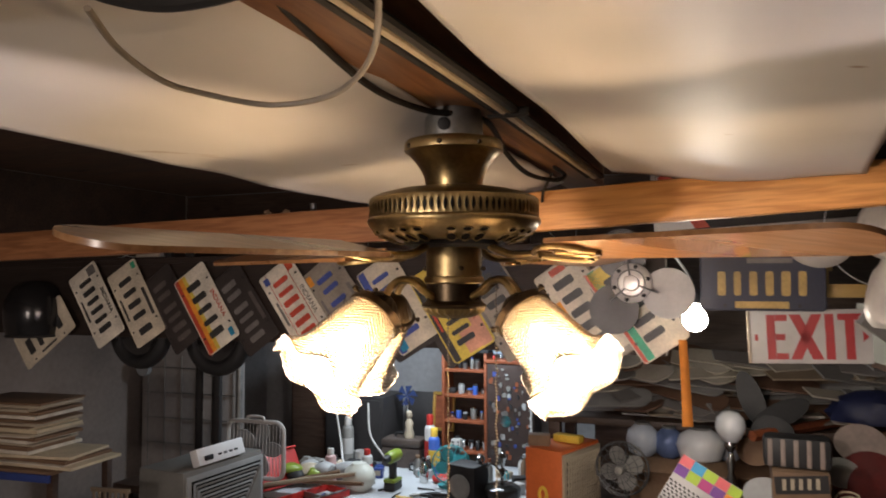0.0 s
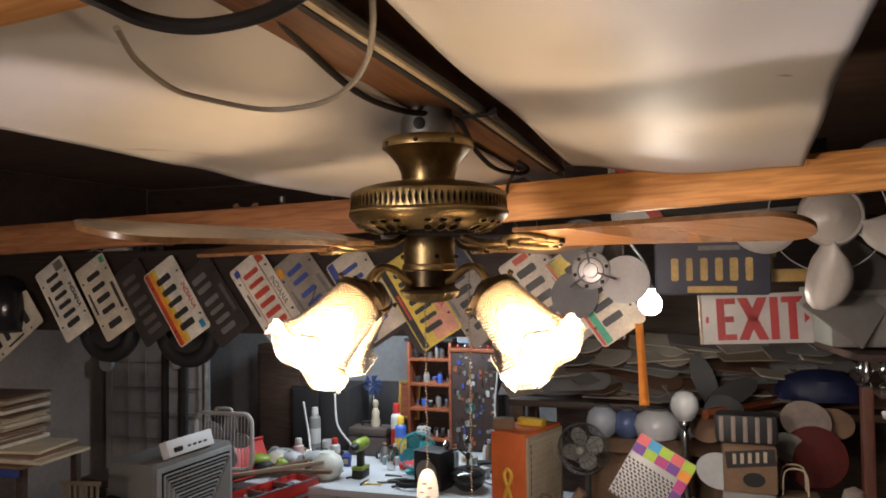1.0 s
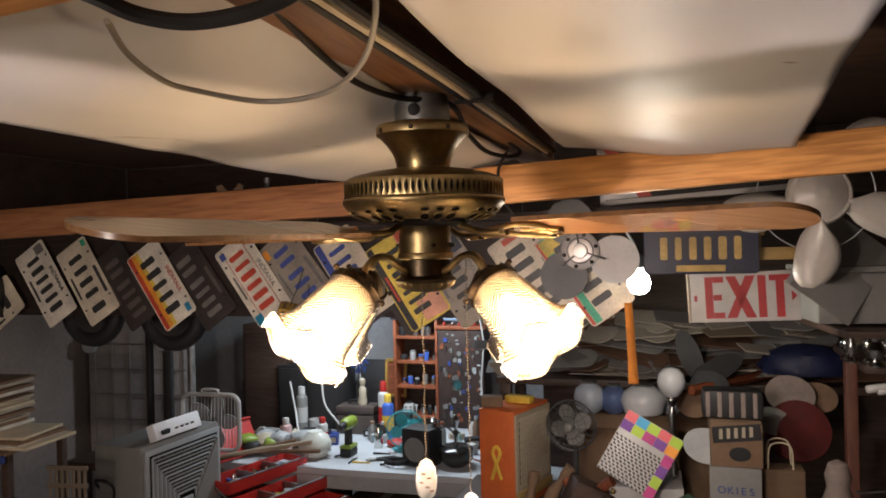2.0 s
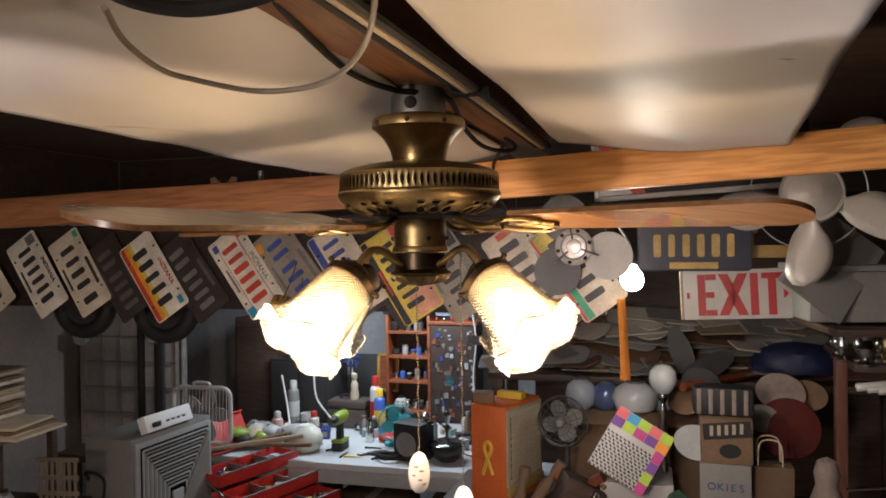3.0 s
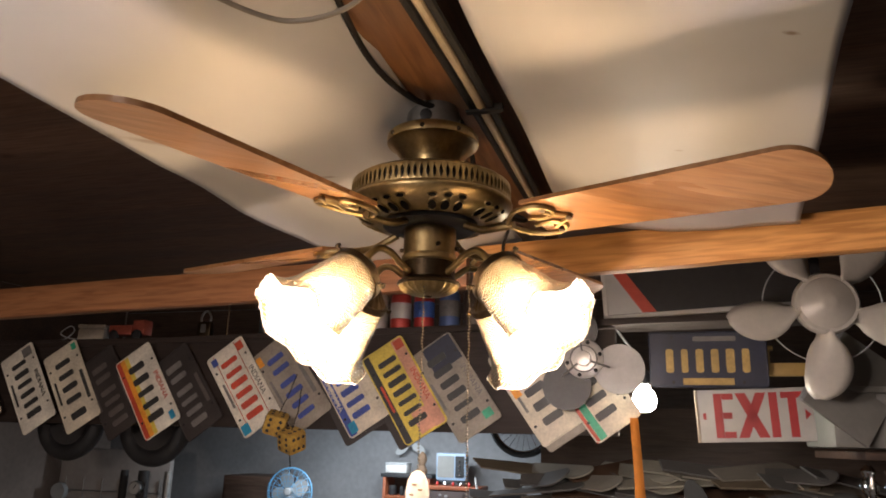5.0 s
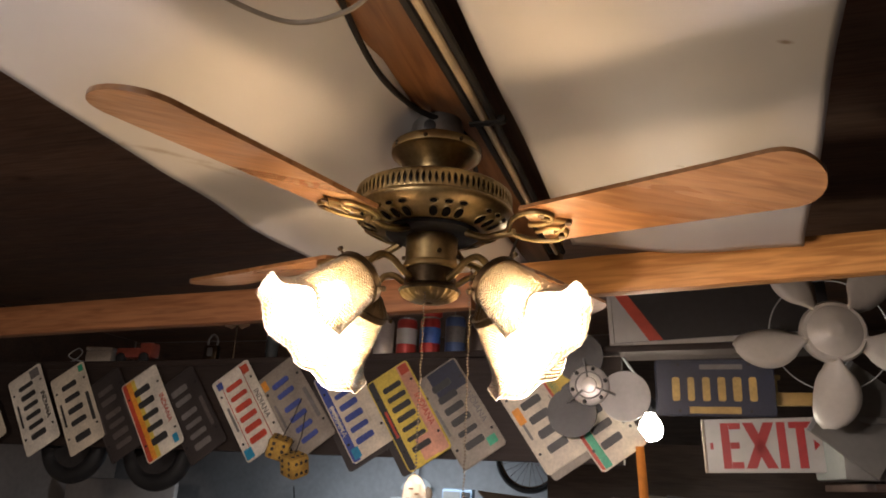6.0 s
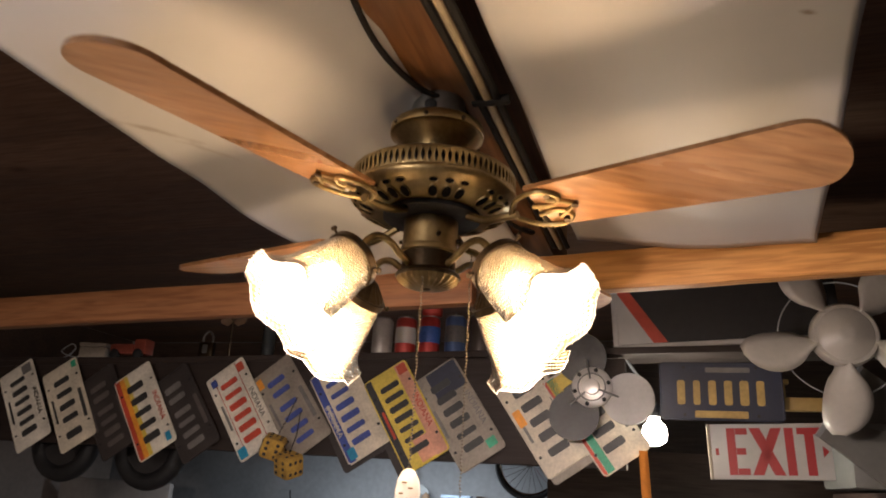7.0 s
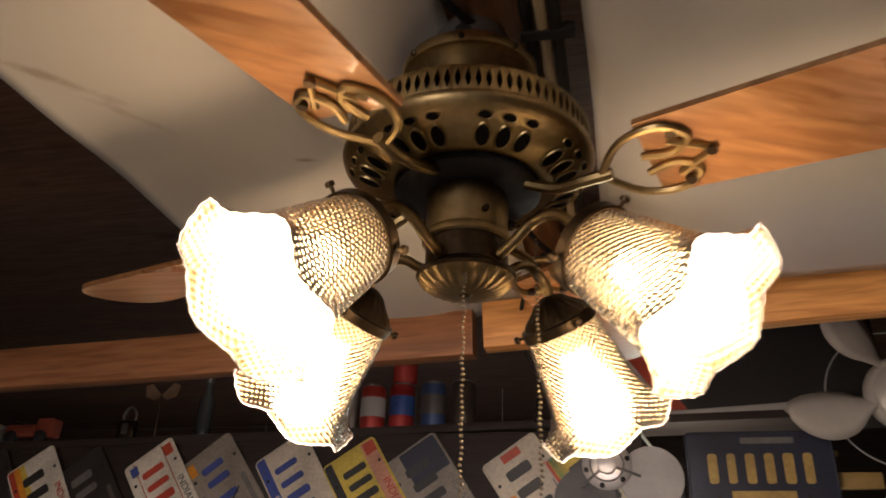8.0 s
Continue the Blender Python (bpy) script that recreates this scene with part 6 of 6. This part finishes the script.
for i in range(12):
    s, d = rnd.uniform(-2.0, -1.0), rnd.uniform(3.9, 4.2)
    m = room(s, d, TOP + 0.006, rnd.uniform(0, 180))
    solid("loose_tool", tube([(-0.05, 0, 0), (0.0, 0.003, 0.001), (0.05, 0, 0)], [0.006, 0.004, 0.003], 8), rnd.choice((STEEL, BLACK, REDWOOD, YELLOW)), m, "small hand tool lying on the workbench", "tool", "loose tools on the bench")


# ---- heap of lamp and fan parts on the right-hand tables ----
setting("partition", box((3.5, 0.04, 2.0), (0, 0, 1.0), 0.003), DARKWOOD, room(0.95, 4.12, 0), "dark boarded partition behind the heap", "partition")


def table(name, s, d, z, w, dp, label, rz=0, top=None):
    t = thing(name, room(s, d, 0, rz), label, "table")
    part("table_top", box((w, dp, 0.03), (0, 0, z - 0.015), 0.004), top or DARKWOOD, t)
    for x in (-w / 2 + 0.04, w / 2 - 0.04):
        for y in (-dp / 2 + 0.04, dp / 2 - 0.04):
            part("leg", box((0.05, 0.05, z - 0.03), (x, y, (z - 0.03) / 2), 0.003), DARKWOOD, t)
    return t


table("parts_table", -0.30, 3.40, 0.96, 1.55, 0.72, "dark wooden table heaped with fan and lamp parts")
table("blade_rack", -0.05, 3.78, 1.47, 1.75, 0.40, "dark plank rack that carries a heap of fan blades")

# orange cabinet with a cream louvred side
ob_ = thing("louvred_cabinet", room(-0.866, 3.326, 0.96, -18), "orange cabinet with a cream louvred side and a ribbon sticker", "cabinet")
part("shell", box((0.17, 0.31, 0.415), (0, 0.155, 0.2075), 0.005), ORANGE, ob_)
part("louvre_frame", box((0.012, 0.30, 0.36), (0.09, 0.155, 0.222), 0.003), CREAM, ob_)
# dark panel puts the slots' shade behind the slats
part("louvre_gap_shade", box((0.004, 0.262, 0.262), (0.0955, 0.155, 0.240), 0), CABBROWN, ob_)
for k in range(9):
    part("louvre_rail", box((0.005, 0.262, 0.009), (0.0985, 0.155, 0.128 + 0.028 * k), 0.001), CREAM, ob_)
for k in range(13):
    part("louvre_slat", box((0.008, 0.010, 0.29), (0.099, 0.035 + 0.020 * k, 0.240), 0.002), CREAM, ob_)
part("louvre_sill", box((0.022, 0.30, 0.04), (0.093, 0.155, 0.06), 0.003), TANPLASTIC, ob_)
part("ribbon", tube(smooth([(-0.025, -0.003, 0.12), (-0.005, -0.003, 0.18), (0.018, -0.003, 0.235), (0.0, -0.003, 0.262), (-0.018, -0.003, 0.235), (0.002, -0.003, 0.18), (0.022, -0.003, 0.125)], 6), 0.0075, 6), YELLOW, ob_, "yellow ribbon sticker")
solid("yellow_block", box((0.12, 0.05, 0.03), (0, 0, 0.015), 0.004), YELLOW, room(-0.80, 3.50, 1.376, -14), "yellow block lying on the orange cabinet", "block")
solid("wooden_block", box((0.09, 0.06, 0.045), (0, 0, 0.0225), 0.004), CARDBOARD, room(-0.90, 3.40, 1.376, 12), "small brown wooden block on the orange cabinet", "block")

desk_fan(room(-0.54, 3.26, 1.345, -8), 0.10, mat("gunmetal", (0.10, 0.10, 0.10), 0.4, 0.5, 0.2, 14, 0.04), GREYPL, "dark grey desk fan standing among the parts", True, 0.285)

# glass shades on a carton
ct = thing("carton", room(-0.27, 3.60, 0.96, 3), "brown cardboard carton under the glass shades", "box")
part("carton_body", box((0.60, 0.26, 0.37), (0, 0, 0.185), 0.006), CARDBOARD, ct)
part("carton_flap", box((0.58, 0.10, 0.006), (0, -0.17, 0.368), 0.001, pose(0, 0, 0, 20)), CARDBOARD, ct)
PALEGLASS = mat("pale_glass", (0.36, 0.40, 0.46), 0.15, 0, 0.1, 8, 0.02)
MILK = mat("milk_glass", (0.55, 0.56, 0.58), 0.18, 0, 0.06, 8, 0.0)
BLUEGLASS = mat("blue_mirror_glass", (0.16, 0.22, 0.42), 0.1, 0.5, 0.2, 8, 0.0)
for s, d, r, flat, mm, w in ((-0.50, 3.55, 0.068, 1.0, PALEGLASS, "pale"), (-0.395, 3.56, 0.062, 1.0, BLUEGLASS, "blue mirrored"), (-0.27, 3.52, 0.095, 0.72, MILK, "milky dome"), (-0.165, 3.60, 0.06, 1.0, PALEGLASS, "pale blue"), (-0.08, 3.56, 0.045, 1.0, BLUEGLASS, "small blue")):
    g = thing("glass_lampshade", room(s, d, 1.333), w + " glass lamp shade lying on the carton", "lamp shade", "glass shades on the carton")
    part("shade_glass", lathe([(r * 0.5, 0.0), (r * 0.85, r * 0.3 * flat), (r, r * flat), (r * 0.85, r * 1.55 * flat), (r * 0.45, r * 1.9 * flat), (0.0003, r * 2.0 * flat)], 32), mm, g)
    part("shade_neck", lathe([(r * 0.42, r * 1.88 * flat), (r * 0.45, r * 2.05 * flat), (r * 0.38, r * 2.06 * flat)], 24), STEEL, g)
gl = thing("globe_lamp", room(-0.152, 3.2, 0.96), "white glass globe on a turned chrome lamp stem", "lamp")
part("globe", lathe([(0.018, 0.525), (0.035, 0.54), (0.049, 0.565), (0.052, 0.585), (0.046, 0.612), (0.028, 0.632), (0.0003, 0.638)], 32), MILK, gl)
part("stem", lathe([(0.075, 0), (0.075, 0.01), (0.03, 0.03), (0.012, 0.06), (0.016, 0.12), (0.009, 0.2), (0.02, 0.26), (0.009, 0.30), (0.014, 0.36), (0.022, 0.39), (0.010, 0.42), (0.016, 0.46), (0.008, 0.49), (0.024, 0.515), (0.022, 0.53)], 24), CHROME, gl)

# boxed game leaning on a white carton
solid("white_carton", box((0.26, 0.24, 0.225), (0, 0, 0.1125), 0.005), WHITE, room(-0.25, 3.16, 0.96, 2), "plain white carton on the parts table", "box")
gm = thing("game_box", room(-0.262, 3.0, 1.318, 4) @ pose(0, 0, 0, -14) @ pose(0, 0, 0, 0, 30), "game box with a bright patchwork border and a grey dotted front", "box")
part("box_body", box((0.215, 0.045, 0.235), (0, 0, 0), 0.003), WHITE, gm)
PATCH = [mat("patch_" + n, c, 0.5, 0, 0.1, 20, 0.0) for n, c in (("blue", (0.05, 0.35, 0.62)), ("lime", (0.42, 0.60, 0.05)), ("orange", (0.85, 0.32, 0.03)), ("magenta", (0.50, 0.04, 0.22)), ("pink", (0.75, 0.14, 0.16)), ("purple", (0.18, 0.05, 0.3)))]
seq = [4, 5, 0, 1, 1, 3, 4, 5, 1, 2, 4, 3, 0, 1, 2]
k = 0
for i in range(5):
    for j in range(2):
        part("patch", box((0.042, 0.002, 0.034), (-0.086 + 0.043 * i, -0.0235, 0.099 - 0.035 * j), 0), PATCH[seq[k % 15]], gm)
        k += 1
for j in range(4):
    part("patch", box((0.034, 0.002, 0.040), (0.0895, -0.0235, 0.025 - 0.041 * j), 0), PATCH[(j * 2 + 3) % 6], gm)
for i in range(11):
    for j in range(13):
        part("printed_dot", box((0.0105, 0.0012, 0.0062), (-0.1 + 0.0162 * i + 0.006 * (j % 2), -0.0232, 0.021 - 0.0112 * j), 0, pose(0, 0, 0, 0, 24)), DARKPLATE, gm)

# turned chair parts and a curved wooden arm
for i, (s, d, z, rz, ry) in enumerate(((-0.62, 3.10, 1.08, 10, 35), (-0.50, 3.08, 1.10, -12, 55), (-0.70, 3.12, 1.02, 30, 12), (-0.44, 3.12, 1.05, 5, -40))):
    solid("chair_leg", bm_lathe(B(), [(0.010, -0.17), (0.018, -0.15), (0.013, -0.12), (0.024, -0.06), (0.020, 0.0), (0.026, 0.05), (0.014, 0.10), (0.022, 0.13), (0.022, 0.17), (0.0003, 0.172)], 14), REDWOOD if i % 2 else CARDBOARD, room(s, d, z, rz, 0, ry), "turned wooden chair leg lying in the heap", "chair leg", "chair parts in the heap")
solid("sewing_box", box((0.17, 0.12, 0.16), (0, 0, 0), 0.01), DARKWOOD, room(-0.46, 3.06, 1.10, 20, 0, 24), "dark wooden box tipped over in the heap", "box")
for i, (s, d, z, r) in enumerate(((-0.40, 3.02, 1.12, 0.014), (-0.50, 3.0, 1.02, 0.012), (-0.66, 3.04, 1.0, 0.012), (-0.36, 3.05, 1.17, 0.010))):
    solid("brass_finial", lathe([(r * 0.6, -2 * r), (r, -r), (r * 0.5, 0), (r * 1.3, r), (r * 0.9, 2 * r), (0.0003, 2.6 * r)], 14), BRASS if i % 2 else CHROME, room(s, d, z, 0, 40 * i, 30), "small brass lamp finial in the heap", "finial", "lamp parts in the heap")

# stacked boxes, a striped cushion and loose things before the partition
# colours of these things are darkened to put in the heap's shade
cbx = thing("cookie_box", room(0.055, 3.02, 0.96, -3), "white and tan biscuit box with dark blue letters", "box")
part("carton_body", box((0.165, 0.14, 0.345), (0, 0, 0.1725), 0.004), GREYPL, cbx)
part("tan_band", box((0.166, 0.141, 0.13), (0, 0, 0.066), 0.003), CARDBOARD, cbx)
letters([("O", -0.052), ("K", -0.024), ("I", -0.003), ("E", 0.017), ("S", 0.043)], 0.036, 0.0006, BLUE, cbx, Matrix.Translation((0.008, -0.0712, 0.255)))
pbx = thing("drinks_box", room(0.055, 3.02, 1.306, 2), "tan cardboard drinks box with a dark printed banner", "box")
part("carton_body", box((0.165, 0.14, 0.15), (0, 0, 0.075), 0.004), CARDBOARD, pbx)
part("banner", box((0.155, 0.002, 0.055), (0, -0.0712, 0.115), 0, pose(0, 0, 0, 0, -6)), DARK, pbx)
for k in range(5):
    part("word_bar", box((0.011, 0.002, 0.034), (-0.05 + 0.024 * k, -0.0728, 0.112 + 0.0025 * k), 0), CREAM, pbx)
part("printed_oval", slab(disc(0.035, 0.024, 20, 0.01, 0.045), 0.002, Matrix.Translation((0, -0.0722, 0))), BLACK, pbx)
# white and cream darkened for the dim light on the heap
SHADEDWHITE = mat("shaded_white_cloth", (0.24, 0.19, 0.165), 0.9, 0, 0.25, 14, 0.3)
sc = thing("striped_cushion", room(0.05, 3.04, 1.457), "black and white striped cushion on the boxes", "cushion")
part("cushion_body", box((0.20, 0.10, 0.10), (0, 0, 0.05), 0.02), BLACK, sc)
for k in range(5):
    part("stripe", box((0.016, 0.104, 0.088), (-0.08 + 0.038 * k, 0, 0.05), 0.006), SHADEDWHITE, sc)
for s, d, z, r, mm, w in ((-0.01, 3.36, 1.50, 0.06, BLACK, "black"), (-0.075, 3.34, 1.43, 0.05, CARDBOARD, "tan"), (0.27, 3.3, 1.49, 0.07, SHADEDWHITE, "shade-darkened cream"), (0.37, 3.34, 1.475, 0.055, CARDBOARD, "tan"), (0.20, 3.25, 1.40, 0.05, GREYPL, "grey"), (-0.04, 3.0, 1.36, 0.06, LIGHTGREY, "white")):
    solid("oval_blade", bm_lathe(B(), [(r, 0.004), (r * 1.01, 0.0), (r, -0.004), (0.0003, -0.009)], 28, Matrix.Diagonal((1.25, 1, 1, 1)) @ pose(0, 0, 0, 0)), mm, room(s, d, z, 0, 78, 12), w + " oval fan blade standing in the heap", "fan blade", "oval blades in the heap")
rc = thing("red_cushion", room(0.29, 3.28, 1.36), "round dark red cushion in the rack", "cushion")
part("cushion_body", lathe([(0.02, -0.05), (0.09, -0.045), (0.115, -0.01), (0.11, 0.03), (0.06, 0.045), (0.0003, 0.047)], 28, pose(0, 0, 0, 75)), mat("dark_red_cloth", (0.085, 0.008, 0.006), 0.85, 0, 0.3, 14, 0.3), rc)
BROWNPAPER = mat("brown_paper", (0.13, 0.08, 0.045), 0.85, 0, 0.2, 9, 0.3)
bg_ = thing("paper_bag", room(0.20, 3.05, 0.96), "brown paper bag with string handles on the table", "paper bag")
part("bag_body", box((0.15, 0.09, 0.33), (0, 0, 0.165), 0.006), BROWNPAPER, bg_)
for y in (-0.03, 0.03):
    part("bag_handle", tube(smooth([(-0.04, y, 0.33), (-0.03, y, 0.41), (0.03, y, 0.41), (0.04, y, 0.33)], 5), 0.003, 6), PAPER, bg_)
fr = thing("figurine", room(0.375, 3.02, 0.96), "plain cream pottery figure on the table", "figurine")
part("figure", lathe([(0.055, 0), (0.06, 0.05), (0.05, 0.14), (0.055, 0.22), (0.035, 0.28), (0.042, 0.32), (0.03, 0.36), (0.0003, 0.375)], 20), SHADEDWHITE, fr)
gr = thing("green_cloth", room(-0.10, 3.03, 0.96), "dark green cloth bundle on the table", "cloth")
part("cloth_fold", bm_lathe(B(), [(0.07, 0), (0.08, 0.05), (0.06, 0.14), (0.03, 0.2), (0.0003, 0.22)], 22, None, lambda a, k, r, z: (r * (1 + 0.12 * math.sin(4 * a + k)), z)), mat("dark_green_cloth", (0.03, 0.07, 0.04), 0.9, 0, 0.3, 14, 0.4), gr)
bl = thing("blue_tarp", room(0.36, 3.55, 1.53), "folded blue tarp on the heap of blades", "tarp")
part("folds", bm_lathe(B(), [(0.12, 0), (0.13, 0.03), (0.11, 0.08), (0.06, 0.11), (0.0003, 0.12)], 24, Matrix.Diagonal((1.3, 0.8, 1, 1)), lambda a, k, r, z: (r * (1 + 0.1 * math.sin(6 * a + 2 * k)), z)), mat("blue_tarp", (0.006, 0.010, 0.045), 0.6, 0, 0.3, 14, 0.3), bl)

# heap of loose ceiling-fan blades
rnd = random.Random(11)
BLADEMATS = [mat("%s_blade" % n, c, 0.5, 0, 0.2, 9, 0.05) for n, c in (("grey", (0.17, 0.165, 0.16)), ("tan", (0.22, 0.17, 0.12)), ("pale", (0.30, 0.27, 0.23)), ("walnut", (0.10, 0.055, 0.035)), ("dull", (0.14, 0.13, 0.125)), ("cream", (0.33, 0.30, 0.25)))]


def loose_blade(mm):
    bm = B()
    n = 12
    out = [(-0.20 + 0.37 * i / n, -(0.042 + 0.018 * i / n)) for i in range(n + 1)]
    out += [(0.17 + 0.05 * math.cos(radians(-90 + 18 * k)), 0.06 * math.sin(radians(-90 + 18 * k))) for k in range(1, 10)]
    out += [(x, -y) for x, y in reversed(out[:n + 1])]
    bm_plate(bm, out, 0.007, pose(0, 0, 0, 90))
    return bm


base = [solid("loose_fan_blade", loose_blade(mm), mm, room(-0.4 + 0.1 * i, 3.7, 1.478 + 0.012 * i, 20 * i), "loose ceiling-fan blade in a heap on the rack", "fan blade", "heap of fan blades") for i, mm in enumerate(BLADEMATS)]
for i in range(54):
    layer = i // 9
    s = -0.80 + 1.25 * ((i % 9) / 8) + rnd.uniform(-0.08, 0.08)
    copy_thing(rnd.choice(base), room(s, 3.66 + rnd.uniform(-0.05, 0.10), 1.51 + 0.042 * layer + rnd.uniform(0, 0.012) - 0.02 * abs(s), rnd.uniform(-50, 50), rnd.uniform(12, 38), rnd.uniform(-9, 9)))
for i, s in enumerate((-0.08, 0.02)):
    solid("black_blade", slab(disc(0.045, 0.11, 24), 0.006), BLACK, room(s, 3.5 - 0.1 * i, 1.60 - 0.04 * i, 0, -10, (-20, 62)[i]), "black fan blade standing up in the heap", "fan blade", "heap of fan blades")

# side rack with a rail, and brass lamp parts hanging from it
# red wood darkened so the post carries the rack's dim light
DIMREDWOOD = wood("dimmed_red_wood", (0.13, 0.045, 0.025), 2, 0.6, 0.4)
rk = thing("side_rack", room(0.25, 3.05, 0, 0), "red-brown wooden rack with an open side", "rack")
part("rack_post", box((0.035, 0.045, 1.66), (0.17, -0.02, 0.83), 0.003), DIMREDWOOD, rk)
part("rack_rail", tube([(-0.33, 0.22, 1.50), (0.18, 0.88, 1.50)], 0.02, 6), REDWOOD, rk)
part("rack_shelf", box((0.75, 0.5, 0.025), (0.56, 0.1, 1.655), 0.003), DARKWOOD, rk)
part("rack_post", box((0.035, 0.045, 1.64), (0.9, -0.1, 0.82), 0.003), DARKWOOD, rk)
rnd = random.Random(3)
for i in range(16):
    s, d, z = rnd.uniform(0.40, 0.66), rnd.uniform(2.72, 2.95), 1.668
    r = rnd.uniform(0.012, 0.026)
    solid("lamp_part", lathe([(r, 0), (r * 1.05, 0.006), (r * 0.4, 0.02), (r, 0.04), (r * 1.1, 0.055), (r * 0.5, 0.08), (r * 0.9, 0.10), (0.0003, 0.12)], 16), rnd.choice((BRASS, CHROME, CHROME)), room(s, d + 0.12, z), "shiny turned lamp part standing on the rack", "lamp part", "lamp parts on the rack")
for i in range(5):
    solid("candle_socket", lathe([(0.010, 0), (0.013, 0.004), (0.012, 0.085), (0.008, 0.09)], 14), WHITE, room(0.43 + 0.03 * i, 2.86, 1.60 - 0.004 * i, 0, 0, 80), "white candle socket lying on the rack", "lamp part", "candle sockets on the rack")
solid("chrome_bar", tube([(-0.06, 0, 0), (0.06, 0, 0)], 0.006, 8), CHROME, room(0.46, 2.88, 1.28, 0, 0, -8), "short chrome bar hanging in the rack", "bar")

# bench strip light, hung out of sight above the bench
sl = thing("strip_light", room(-1.75, 4.25, 2.02), "fluorescent strip light hung over the workbench", "strip light")
part("housing", box((0.92, 0.12, 0.05), (0, 0, 0.045), 0.006), WHITE, sl)
part("tube_lamp", tube([(-0.44, 0, 0.008), (0.44, 0, 0.008)], 0.012, 10), glow("fluorescent", (0.8, 0.9, 1.0), 14.0), sl)
for x in (-0.4, 0.4):
    part("hanger", tube([(x, 0, 0.06), (x, 0, 0.70)], 0.003, 5), STEEL, sl)

# unseen pendant lamp in the near part of the place, behind the walk's start, added as fill
pd = thing("unseen_pendant", at(-1.3, -0.45, 1.95), "unseen white glass pendant lamp added as fill light", "pendant lamp")
part("pendant_globe", lathe([(0.03, 0.09), (0.06, 0.07), (0.085, 0.02), (0.085, -0.02), (0.06, -0.065), (0.0003, -0.085)], 28), glow("lit_globe", (1.0, 0.85, 0.66), 9.0), pd).visible_shadow = False
part("pendant_cap", lathe([(0.035, 0.085), (0.037, 0.11), (0.008, 0.125)], 20), BRASSDARK, pd)
part("pendant_rod", tube([(0, 0, 0.12), (0, 0, 0.77)], 0.005, 8), BRASSDARK, pd)


# ---- bench strip light's own light ----
lamp("bench_light", "AREA", US * -1.75 + VD * 4.25 + Vector((0, 0, 2.0)), 15, (0.80, 0.90, 1.0), (0.9, 0.10), US * -1.78 + VD * 4.40 + Vector((0, 0, 0.9)))
# fill from the added pendant, set left to lift the darker side
lamp("unseen_pendant_light", "POINT", at(-1.3, -0.45, 1.95).translation, 42, (1.0, 0.845, 0.76), 0.08)
